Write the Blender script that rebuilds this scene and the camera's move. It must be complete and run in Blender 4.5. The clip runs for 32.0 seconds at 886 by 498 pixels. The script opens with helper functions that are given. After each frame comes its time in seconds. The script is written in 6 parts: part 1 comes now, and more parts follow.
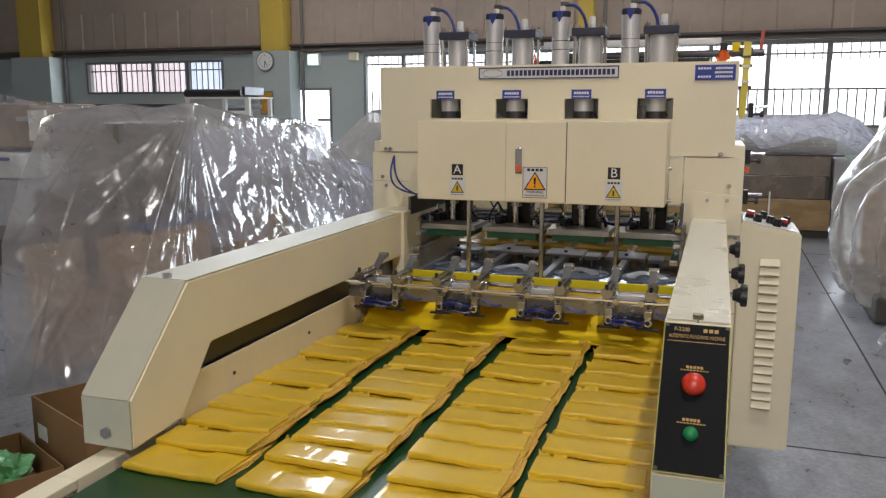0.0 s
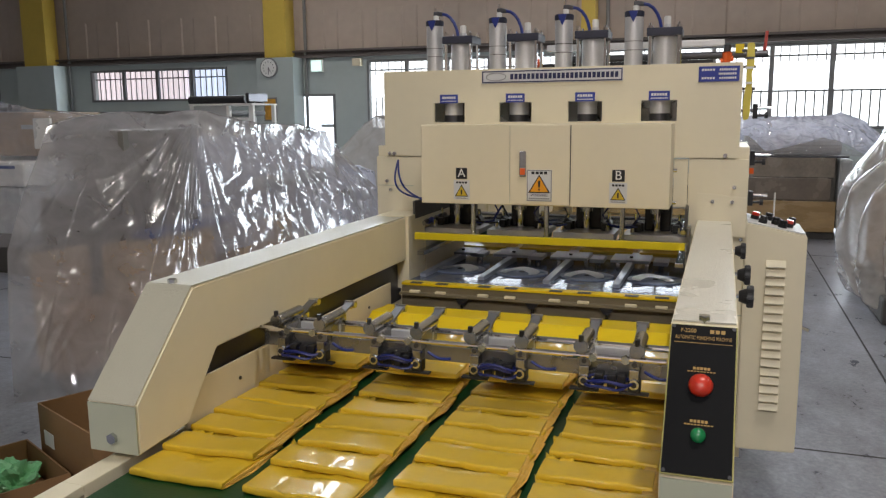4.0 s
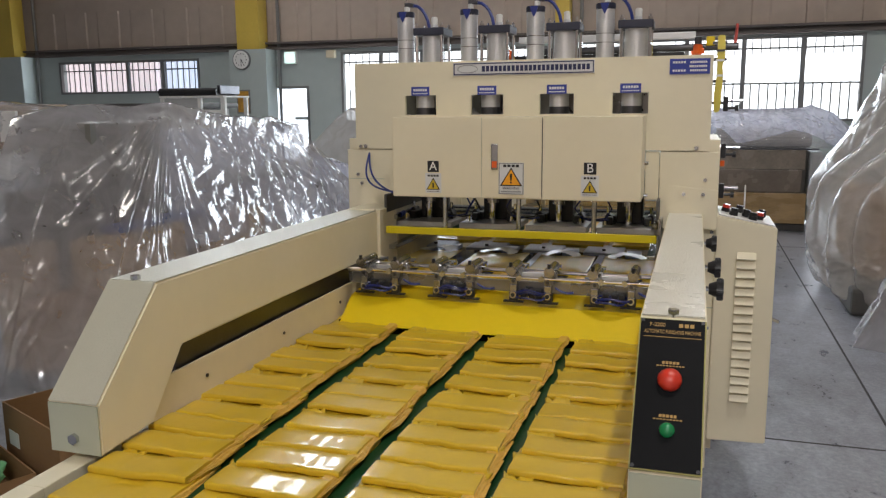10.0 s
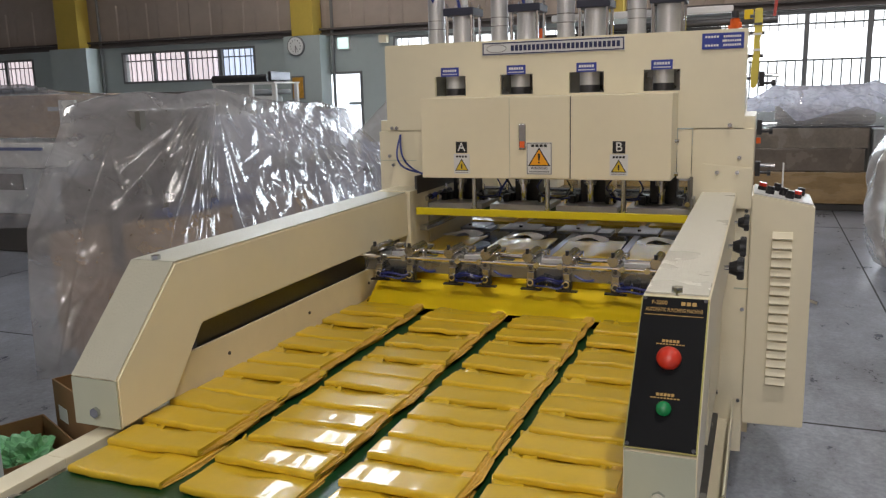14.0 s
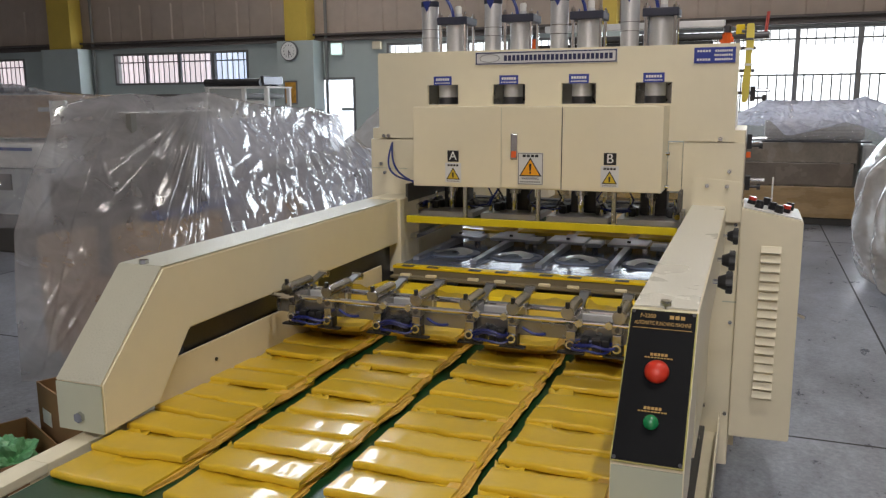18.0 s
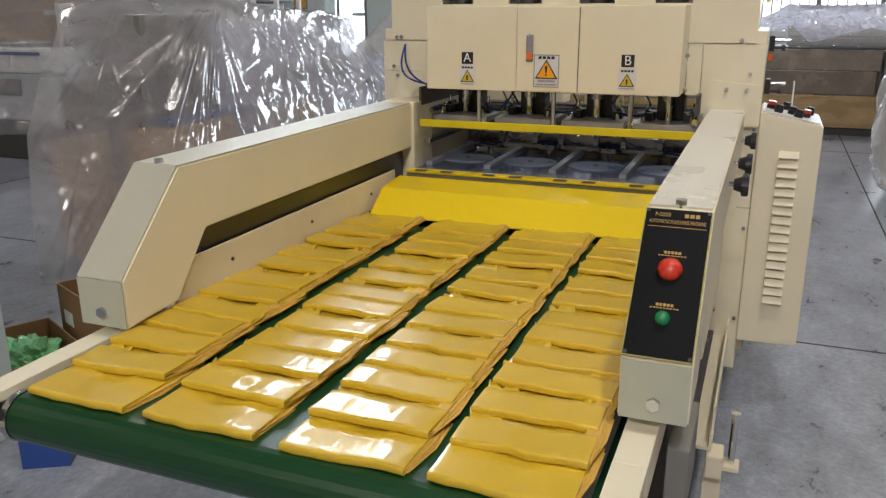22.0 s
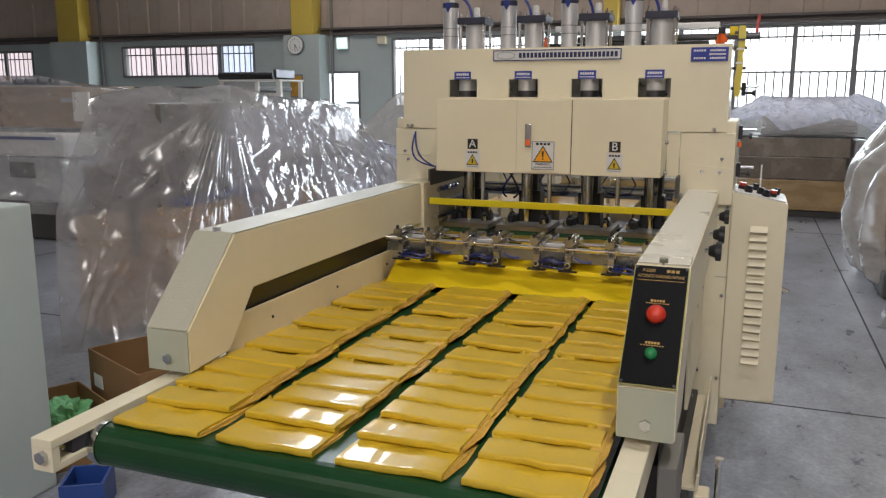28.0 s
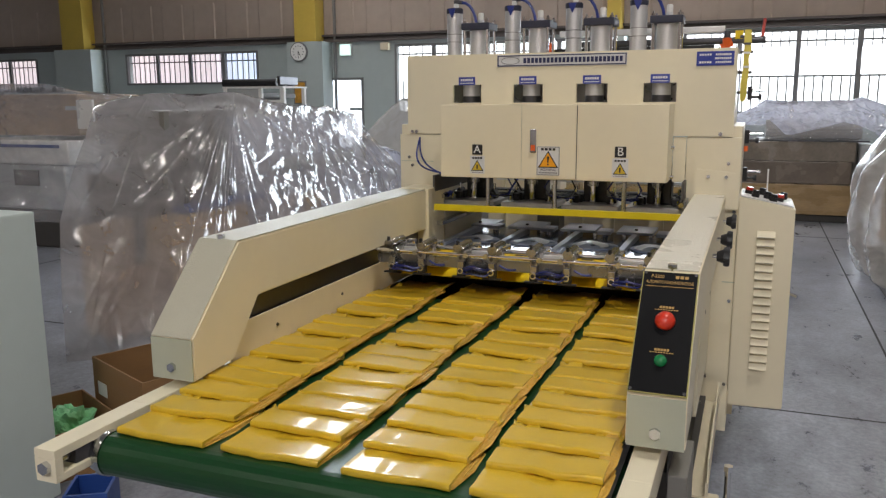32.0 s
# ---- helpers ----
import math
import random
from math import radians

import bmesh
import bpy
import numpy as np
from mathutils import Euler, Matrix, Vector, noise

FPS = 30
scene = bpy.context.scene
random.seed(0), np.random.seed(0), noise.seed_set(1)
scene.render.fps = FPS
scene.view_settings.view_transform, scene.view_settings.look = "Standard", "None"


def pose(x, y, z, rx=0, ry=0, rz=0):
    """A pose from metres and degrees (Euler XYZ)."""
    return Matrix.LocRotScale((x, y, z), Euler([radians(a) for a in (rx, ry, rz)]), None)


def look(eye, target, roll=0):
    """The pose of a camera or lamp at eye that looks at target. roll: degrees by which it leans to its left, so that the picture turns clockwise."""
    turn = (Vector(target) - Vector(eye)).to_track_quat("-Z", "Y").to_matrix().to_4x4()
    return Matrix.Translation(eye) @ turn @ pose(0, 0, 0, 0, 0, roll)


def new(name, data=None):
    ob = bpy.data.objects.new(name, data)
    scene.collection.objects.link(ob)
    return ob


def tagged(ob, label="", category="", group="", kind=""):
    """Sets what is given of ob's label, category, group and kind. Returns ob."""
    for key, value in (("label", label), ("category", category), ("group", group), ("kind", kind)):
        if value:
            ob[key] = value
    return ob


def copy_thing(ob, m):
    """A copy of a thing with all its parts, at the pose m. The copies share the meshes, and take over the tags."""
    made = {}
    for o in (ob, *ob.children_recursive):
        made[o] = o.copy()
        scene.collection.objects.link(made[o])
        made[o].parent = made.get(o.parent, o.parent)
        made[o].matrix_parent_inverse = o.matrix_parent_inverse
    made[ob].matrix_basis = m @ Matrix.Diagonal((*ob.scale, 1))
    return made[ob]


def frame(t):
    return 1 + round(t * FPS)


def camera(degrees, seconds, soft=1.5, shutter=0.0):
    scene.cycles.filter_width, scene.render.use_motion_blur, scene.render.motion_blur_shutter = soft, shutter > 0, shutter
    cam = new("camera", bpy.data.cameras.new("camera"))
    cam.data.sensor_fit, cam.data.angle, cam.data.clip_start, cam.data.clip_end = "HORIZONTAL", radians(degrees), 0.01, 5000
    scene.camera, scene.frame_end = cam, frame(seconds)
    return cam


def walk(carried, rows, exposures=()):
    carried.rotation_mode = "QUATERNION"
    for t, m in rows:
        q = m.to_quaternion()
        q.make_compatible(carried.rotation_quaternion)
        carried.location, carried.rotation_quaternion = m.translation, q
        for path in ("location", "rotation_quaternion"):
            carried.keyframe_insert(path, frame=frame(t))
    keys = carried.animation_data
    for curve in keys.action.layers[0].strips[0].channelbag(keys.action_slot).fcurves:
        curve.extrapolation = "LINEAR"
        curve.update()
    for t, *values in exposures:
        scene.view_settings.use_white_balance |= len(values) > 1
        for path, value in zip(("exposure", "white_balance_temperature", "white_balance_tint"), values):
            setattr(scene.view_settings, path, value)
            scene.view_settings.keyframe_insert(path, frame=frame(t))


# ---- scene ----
cam = camera(57.6, 32.0, soft=1.3)
PATH = [
    (0, (0.613, -2.798, 1.494), (-0.117, -0.651, 1.105), -0),
    (0.5, (0.612, -2.797, 1.495), (-0.113, -0.647, 1.11), -0),
    (1, (0.609, -2.793, 1.496), (-0.12, -0.645, 1.115), -0.1),
    (1.5, (0.612, -2.794, 1.496), (-0.127, -0.65, 1.119), -0.4),
    (2, (0.615, -2.796, 1.494), (-0.123, -0.649, 1.12), -0.6),
    (2.5, (0.613, -2.793, 1.49), (-0.124, -0.647, 1.117), -0.6),
    (4.5, (0.611, -2.799, 1.49), (-0.133, -0.655, 1.113), -0.5),
    (5, (0.609, -2.8, 1.488), (-0.132, -0.657, 1.105), -0.5),
    (5.5, (0.609, -2.798, 1.473), (-0.128, -0.658, 1.063), -0.5),
    (6, (0.609, -2.791, 1.46), (-0.118, -0.668, 0.956), -0.6),
    (6.5, (0.612, -2.783, 1.46), (-0.109, -0.672, 0.899), -0.8),
    (7, (0.614, -2.78, 1.48), (-0.101, -0.665, 0.928), -0.9),
    (7.5, (0.615, -2.782, 1.495), (-0.086, -0.641, 1.032), -0.7),
    (8, (0.614, -2.777, 1.492), (-0.075, -0.623, 1.079), -0.4),
    (8.5, (0.614, -2.777, 1.49), (-0.069, -0.62, 1.084), -0.4),
    (9, (0.613, -2.774, 1.49), (-0.067, -0.614, 1.087), -0.4),
    (9.5, (0.614, -2.77, 1.49), (-0.067, -0.611, 1.089), -0.4),
    (10, (0.62, -2.772, 1.49), (-0.057, -0.611, 1.094), -0.5),
    (10.5, (0.623, -2.774, 1.493), (-0.047, -0.609, 1.099), -0.5),
    (11, (0.621, -2.773, 1.492), (-0.045, -0.606, 1.101), -0.6),
    (11.5, (0.619, -2.77, 1.492), (-0.045, -0.604, 1.099), -0.5),
    (12, (0.626, -2.773, 1.492), (-0.047, -0.608, 1.103), -0.6),
    (12.5, (0.654, -2.761, 1.49), (-0.036, -0.601, 1.099), -0.6),
    (13, (0.687, -2.744, 1.483), (-0.077, -0.613, 1.073), -1),
    (13.5, (0.708, -2.74, 1.477), (-0.105, -0.634, 1.043), -1.4),
    (14, (0.722, -2.742, 1.478), (-0.11, -0.643, 1.04), -1.5),
    (14.5, (0.728, -2.74, 1.477), (-0.114, -0.647, 1.032), -1.5),
    (16.5, (0.724, -2.743, 1.48), (-0.099, -0.637, 1.057), -0.7),
    (17, (0.723, -2.74, 1.481), (-0.095, -0.632, 1.06), -0.5),
    (17.5, (0.724, -2.74, 1.481), (-0.089, -0.629, 1.064), -0.5),
    (18, (0.721, -2.739, 1.482), (-0.085, -0.627, 1.064), -0.4),
    (18.5, (0.721, -2.739, 1.482), (-0.083, -0.626, 1.067), -0.3),
    (19, (0.721, -2.739, 1.482), (-0.081, -0.623, 1.067), -0.2),
    (19.5, (0.72, -2.744, 1.482), (-0.079, -0.628, 1.069), -0.1),
    (20, (0.72, -2.75, 1.474), (-0.077, -0.632, 1.059), -0),
    (20.5, (0.718, -2.753, 1.455), (-0.074, -0.645, 0.984), 0.1),
    (21, (0.718, -2.75, 1.431), (-0.077, -0.675, 0.836), 0),
    (21.5, (0.716, -2.748, 1.432), (-0.091, -0.71, 0.737), -0.1),
    (22, (0.718, -2.748, 1.459), (-0.099, -0.703, 0.795), -0.3),
    (22.5, (0.721, -2.75, 1.469), (-0.092, -0.674, 0.903), -0.2),
    (23, (0.722, -2.757, 1.471), (-0.081, -0.665, 0.95), -0),
    (23.5, (0.736, -2.783, 1.474), (-0.068, -0.688, 0.974), 0.3),
    (24, (0.742, -2.846, 1.472), (-0.116, -0.768, 0.987), 0.4),
    (24.5, (0.726, -2.959, 1.481), (-0.128, -0.876, 1.005), 0.6),
    (25, (0.726, -3.036, 1.479), (-0.108, -0.943, 1.017), 0.4),
    (25.5, (0.729, -3.052, 1.473), (-0.098, -0.956, 1.015), 0.5),
    (26, (0.734, -3.053, 1.473), (-0.086, -0.953, 1.02), 0.5),
    (26.5, (0.738, -3.053, 1.472), (-0.076, -0.949, 1.025), 0.4),
    (28.5, (0.756, -3.066, 1.477), (-0.048, -0.953, 1.05), -0.1),
    (29, (0.754, -3.062, 1.474), (-0.067, -0.956, 1.055), -0.2),
    (29.5, (0.751, -3.064, 1.475), (-0.072, -0.957, 1.058), -0.3),
    (30, (0.745, -3.061, 1.478), (-0.077, -0.953, 1.065), -0.3),
    (30.5, (0.743, -3.057, 1.477), (-0.078, -0.948, 1.067), -0.4),
    (31, (0.743, -3.054, 1.477), (-0.075, -0.944, 1.067), -0.5),
    (31.5, (0.743, -3.05, 1.474), (-0.071, -0.94, 1.063), -0.4),
    (32, (0.743, -3.05, 1.475), (-0.07, -0.938, 1.058), -0.3),
]
EXPOSURES = [(0, 0.0), (2.5, -0.05), (5.5, -0.1), (6.3, 0.0), (7, 0.2), (7.6, 0.0), (8, -0.1), (14, -0.1), (20, -0.08), (21, 0.03), (22, 0.15), (23, 0.26), (23.7, 0.12), (24.5, 0.0), (32, 0.0)]
walk(cam, [(t, look(e, g, r)) for t, e, g, r in PATH], EXPOSURES)

# ---- light ----
world = bpy.data.worlds.new("sky")
scene.world = world
world.use_nodes = True
wn = world.node_tree
sky = wn.nodes.new("ShaderNodeTexSky")
sky.sky_type = "NISHITA"
sky.sun_disc = False
sky.sun_elevation = radians(38)
sky.sun_rotation = radians(20)
wn.nodes["Background"].inputs["Strength"].default_value = 0.12
wn.links.new(sky.outputs[0], wn.nodes["Background"].inputs["Color"])
sun = new("sun", bpy.data.lights.new("sun", "SUN"))
sun.data.energy, sun.data.angle, sun.data.color = 1.2, radians(10), (1.0, 0.95, 0.88)
sun.matrix_world = look((6, 30, 22), (0, 10, 0))
scene.view_settings.exposure = 0.0
LAMP_POWER = 60.0
WINDOW_POWER = 125.0
KEY_POWER = 84.0


# ---- materials ----
def nodes_of(name):
    m = bpy.data.materials.new(name)
    m.use_nodes = True
    return m, m.node_tree, m.node_tree.nodes["Principled BSDF"]


def mat(name, color, rough=0.5, metal=0.0, scale=8.0, vary=0.12, bump=0.0, bump_scale=60.0, stretch=(1, 1, 1), coat=0.0, per_object=0.0, rough_vary=0.15, spec=0.5, facets=0.0):
    """Painted, metal or plastic surface: grain and stains at two scales, relief and uneven gloss."""
    m, t, p = nodes_of(name)
    co = t.nodes.new("ShaderNodeTexCoord")
    mp = t.nodes.new("ShaderNodeMapping")
    mp.inputs["Scale"].default_value = stretch
    t.links.new(co.outputs["Object"], mp.inputs[0])
    n1 = t.nodes.new("ShaderNodeTexNoise")
    n1.inputs["Scale"].default_value, n1.inputs["Detail"].default_value = scale, 6
    n2 = t.nodes.new("ShaderNodeTexNoise")
    n2.inputs["Scale"].default_value, n2.inputs["Detail"].default_value = scale * 9, 4
    t.links.new(mp.outputs[0], n1.inputs["Vector"])
    t.links.new(mp.outputs[0], n2.inputs["Vector"])
    add = t.nodes.new("ShaderNodeMath")
    add.operation = "ADD"
    t.links.new(n1.outputs["Fac"], add.inputs[0])
    mul = t.nodes.new("ShaderNodeMath")
    mul.operation = "MULTIPLY"
    mul.inputs[1].default_value = 0.4
    t.links.new(n2.outputs["Fac"], mul.inputs[0])
    t.links.new(mul.outputs[0], add.inputs[1])
    rng = t.nodes.new("ShaderNodeMapRange")
    rng.inputs["From Min"].default_value, rng.inputs["From Max"].default_value = 0.35, 1.05
    rng.inputs["To Min"].default_value, rng.inputs["To Max"].default_value = 1 - vary, 1 + vary
    t.links.new(add.outputs[0], rng.inputs["Value"])
    value = rng.outputs[0]
    if per_object:
        oi = t.nodes.new("ShaderNodeObjectInfo")
        r2 = t.nodes.new("ShaderNodeMapRange")
        r2.inputs["To Min"].default_value, r2.inputs["To Max"].default_value = 1 - per_object, 1 + per_object
        t.links.new(oi.outputs["Random"], r2.inputs["Value"])
        m2 = t.nodes.new("ShaderNodeMath")
        m2.operation = "MULTIPLY"
        t.links.new(value, m2.inputs[0])
        t.links.new(r2.outputs[0], m2.inputs[1])
        value = m2.outputs[0]
    hsv = t.nodes.new("ShaderNodeHueSaturation")
    hsv.inputs["Color"].default_value = (*color, 1)
    t.links.new(value, hsv.inputs["Value"])
    t.links.new(hsv.outputs[0], p.inputs["Base Color"])
    rr = t.nodes.new("ShaderNodeMapRange")
    rr.inputs["From Min"].default_value, rr.inputs["From Max"].default_value = 0.3, 0.7
    rr.inputs["To Min"].default_value, rr.inputs["To Max"].default_value = rough * (1 - rough_vary), min(1, rough * (1 + rough_vary))
    t.links.new(n1.outputs["Fac"], rr.inputs["Value"])
    t.links.new(rr.outputs[0], p.inputs["Roughness"])
    p.inputs["Metallic"].default_value = metal
    p.inputs["Coat Weight"].default_value = coat
    p.inputs["Specular IOR Level"].default_value = spec
    if bump:
        n3 = t.nodes.new("ShaderNodeTexNoise")
        n3.inputs["Scale"].default_value, n3.inputs["Detail"].default_value = bump_scale, 3
        t.links.new(mp.outputs[0], n3.inputs["Vector"])
        bp = t.nodes.new("ShaderNodeBump")
        bp.inputs["Strength"].default_value, bp.inputs["Distance"].default_value = bump, 0.01
        height = n3.outputs["Fac"]
        if facets:
            vo = t.nodes.new("ShaderNodeTexVoronoi")
            vo.inputs["Scale"].default_value = facets
            t.links.new(n3.outputs["Color"], vo.inputs["Vector"])
            mix = t.nodes.new("ShaderNodeVectorMath")
            mix.operation = "MULTIPLY_ADD"
            mix.inputs[1].default_value = (0.03, 0.03, 0.03)
            t.links.new(n3.outputs["Color"], mix.inputs[0])
            t.links.new(mp.outputs[0], mix.inputs[2])
            t.links.new(mix.outputs[0], vo.inputs["Vector"])
            height = vo.outputs["Distance"]
        t.links.new(height, bp.inputs["Height"])
        t.links.new(bp.outputs[0], p.inputs["Normal"])
    return m


def concrete(name, color):
    """Worn floated floor: broad cloudy tone, dusty scuffs drawn one way, fine speckle, and uneven polish."""
    m, t, p = nodes_of(name)
    co = t.nodes.new("ShaderNodeTexCoord")

    def cloud(scale, detail, rough, lo, hi, stretch=(1, 1, 1)):
        mp = t.nodes.new("ShaderNodeMapping")
        mp.inputs["Scale"].default_value = stretch
        mp.inputs["Rotation"].default_value = (0, 0, 0.4)
        t.links.new(co.outputs["Object"], mp.inputs[0])
        n = t.nodes.new("ShaderNodeTexNoise")
        n.inputs["Scale"].default_value, n.inputs["Detail"].default_value, n.inputs["Roughness"].default_value = scale, detail, rough
        t.links.new(mp.outputs[0], n.inputs["Vector"])
        r = t.nodes.new("ShaderNodeMapRange")
        r.inputs["From Min"].default_value, r.inputs["From Max"].default_value = 0.36, 0.64
        r.inputs["To Min"].default_value, r.inputs["To Max"].default_value = lo, hi
        t.links.new(n.outputs["Fac"], r.inputs["Value"])
        return r.outputs[0], n.outputs["Fac"]

    a, _ = cloud(0.9, 5, 0.6, 0.74, 1.20)
    b, fac = cloud(5.0, 10, 0.78, 0.64, 1.32, (1, 0.5, 1))
    c, fine = cloud(42.0, 5, 0.7, 0.84, 1.14)
    value = a
    for q in (b, c):
        mul = t.nodes.new("ShaderNodeMath")
        mul.operation = "MULTIPLY"
        t.links.new(value, mul.inputs[0])
        t.links.new(q, mul.inputs[1])
        value = mul.outputs[0]
    hsv = t.nodes.new("ShaderNodeHueSaturation")
    hsv.inputs["Color"].default_value = (*color, 1)
    t.links.new(value, hsv.inputs["Value"])
    t.links.new(hsv.outputs[0], p.inputs["Base Color"])
    rr = t.nodes.new("ShaderNodeMapRange")
    rr.inputs["From Min"].default_value, rr.inputs["From Max"].default_value = 0.35, 0.65
    rr.inputs["To Min"].default_value, rr.inputs["To Max"].default_value = 0.24, 0.48
    t.links.new(fac, rr.inputs["Value"])
    t.links.new(rr.outputs[0], p.inputs["Roughness"])
    bp = t.nodes.new("ShaderNodeBump")
    bp.inputs["Strength"].default_value, bp.inputs["Distance"].default_value = 0.15, 0.008
    t.links.new(fine, bp.inputs["Height"])
    t.links.new(bp.outputs[0], p.inputs["Normal"])
    return m


def glow(name, color, strength):
    m, t, p = nodes_of(name)
    p.inputs["Base Color"].default_value = (*color, 1)
    p.inputs["Emission Color"].default_value = (*color, 1)
    p.inputs["Emission Strength"].default_value = strength
    return m


def film_mat(name, color, clear, rough=0.13, scale=5.0, bump=0.5, gloss=0.10):
    """Thin crumpled polythene: partly see-through and milky, with a glossy skin and crease relief."""
    m, t, p = nodes_of(name)
    t.nodes.remove(p)
    out = t.nodes["Material Output"]
    co = t.nodes.new("ShaderNodeTexCoord")
    n1 = t.nodes.new("ShaderNodeTexNoise")
    n1.inputs["Scale"].default_value, n1.inputs["Detail"].default_value, n1.inputs["Distortion"].default_value = scale, 6, 1.5
    t.links.new(co.outputs["Object"], n1.inputs["Vector"])
    n3 = t.nodes.new("ShaderNodeTexNoise")
    n3.noise_type = "RIDGED_MULTIFRACTAL"
    n3.inputs["Scale"].default_value, n3.inputs["Detail"].default_value, n3.inputs["Distortion"].default_value = scale * 1.3, 3, 0.8
    t.links.new(co.outputs["Object"], n3.inputs["Vector"])
    bp = t.nodes.new("ShaderNodeBump")
    bp.inputs["Strength"].default_value, bp.inputs["Distance"].default_value = bump, 0.02
    t.links.new(n3.outputs["Fac"], bp.inputs["Height"])
    tr = t.nodes.new("ShaderNodeBsdfTransparent")
    df = t.nodes.new("ShaderNodeBsdfDiffuse")
    df.inputs["Color"].default_value = (*color, 1)
    tl = t.nodes.new("ShaderNodeBsdfTranslucent")
    tl.inputs["Color"].default_value = (*color, 1)
    gl = t.nodes.new("ShaderNodeBsdfGlossy")
    gl.inputs["Roughness"].default_value = rough
    for s in (df, gl):
        t.links.new(bp.outputs[0], s.inputs["Normal"])
    milk = t.nodes.new("ShaderNodeMixShader")
    milk.inputs[0].default_value = 0.22
    t.links.new(df.outputs[0], milk.inputs[1])
    t.links.new(tl.outputs[0], milk.inputs[2])
    body = t.nodes.new("ShaderNodeMixShader")
    rng = t.nodes.new("ShaderNodeMapRange")
    rng.inputs["From Min"].default_value, rng.inputs["From Max"].default_value = 0.3, 0.7
    rng.inputs["To Min"].default_value, rng.inputs["To Max"].default_value = 1 - clear - 0.08, 1 - clear + 0.08
    t.links.new(n1.outputs["Fac"], rng.inputs["Value"])
    t.links.new(rng.outputs[0], body.inputs[0])
    t.links.new(tr.outputs[0], body.inputs[1])
    t.links.new(milk.outputs[0], body.inputs[2])
    lw = t.nodes.new("ShaderNodeLayerWeight")
    lw.inputs["Blend"].default_value = 0.5
    t.links.new(bp.outputs[0], lw.inputs["Normal"])
    pw = t.nodes.new("ShaderNodeMath")
    pw.operation = "POWER"
    pw.inputs[1].default_value = 3.5
    t.links.new(lw.outputs["Facing"], pw.inputs[0])
    fa = t.nodes.new("ShaderNodeMath")
    fa.operation = "MULTIPLY_ADD"
    fa.use_clamp = True
    fa.inputs[1].default_value, fa.inputs[2].default_value = 0.8, 0.05 + gloss
    t.links.new(pw.outputs[0], fa.inputs[0])
    top = t.nodes.new("ShaderNodeMixShader")
    t.links.new(fa.outputs[0], top.inputs[0])
    t.links.new(body.outputs[0], top.inputs[1])
    t.links.new(gl.outputs[0], top.inputs[2])
    t.links.new(top.outputs[0], out.inputs["Surface"])
    return m


CREAM = mat("cream_paint", (0.76, 0.69, 0.51), 0.36, vary=0.05, scale=3, bump=0.05, bump_scale=260)
CREAM_MATT = mat("cream_paint_inner", (0.70, 0.62, 0.45), 0.5, vary=0.07, scale=3, bump=0.04, bump_scale=200)
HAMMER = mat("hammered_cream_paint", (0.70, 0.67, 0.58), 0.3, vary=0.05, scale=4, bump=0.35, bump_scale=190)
GREYGREEN = mat("grey_green_paint", (0.44, 0.46, 0.36), 0.45, vary=0.05, scale=3, bump=0.04, bump_scale=200)
YELLOW = mat("yellow_paint", (0.78, 0.56, 0.012), 0.38, vary=0.06, scale=5, bump=0.10, bump_scale=160, spec=0.35)
BAG = mat("yellow_polythene_bags", (0.62, 0.41, 0.024), 0.33, vary=0.10, scale=9, bump=0.05, bump_scale=30, coat=0.48, per_object=0.05, facets=18)
BAG_SIDE = mat("yellow_polythene_fold", (0.66, 0.40, 0.075), 0.35, vary=0.15, scale=14, bump=0.4, bump_scale=60, per_object=0.06)
WASTE = mat("pale_film_offcut", (0.94, 0.94, 0.95), 0.4, vary=0.04, scale=20, bump=0.12, bump_scale=30, coat=0.3)
# near-black colour carries the shade of the recess under the flap
WELL = mat("shaded_well", (0.028, 0.023, 0.014), 0.7, vary=0.2, scale=8, spec=0.1)
PUNCHPLATE = mat("worn_punch_plate", (0.36, 0.35, 0.34), 0.4, 0.4, vary=0.15, scale=12)
SIGNYELLOW = mat("dull_yellow_sign", (0.60, 0.42, 0.03), 0.4, vary=0.05, scale=12)
GUNMETAL = mat("worn_gripper_steel", (0.38, 0.38, 0.39), 0.24, 1.0, vary=0.2, scale=14)
PRESSYELLOW = mat("ochre_yellow_paint", (0.62, 0.50, 0.012), 0.45, vary=0.06, scale=5, spec=0.3)
CLAMPGREY = mat("blue_grey_steel", (0.42, 0.45, 0.53), 0.35, 0.4, vary=0.12, scale=12)
APRON = mat("brown_apron_paint", (0.19, 0.155, 0.095), 0.5, vary=0.12, scale=6)
GREYMETAL = mat("dull_grey_metal", (0.27, 0.265, 0.26), 0.28, 0.8, vary=0.12, scale=12)
BELT = mat("green_belt", (0.005, 0.045, 0.012), 0.36, vary=0.12, scale=3, bump=0.05, bump_scale=150)
STEEL = mat("polished_steel", (0.55, 0.56, 0.58), 0.2, 1.0, vary=0.1, scale=10, stretch=(1, 6, 1))
ARMSTEEL = mat("dull_arm_steel", (0.22, 0.22, 0.23), 0.42, 0.8, vary=0.2, scale=14)
# darker copy of the hammered cream: weaker light on the left beam, as colour
SHADEDSKIN = mat("shaded_hammer_paint", (0.45, 0.435, 0.345), 0.38, vary=0.05, scale=4, bump=0.2, bump_scale=190)
ALU = mat("brushed_aluminium", (0.66, 0.66, 0.67), 0.38, 0.55, vary=0.08, scale=12, bump=0.05, bump_scale=80)
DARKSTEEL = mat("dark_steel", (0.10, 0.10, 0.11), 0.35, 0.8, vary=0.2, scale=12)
CHROME = mat("chrome", (0.78, 0.78, 0.8), 0.1, 1.0, vary=0.04, scale=10)
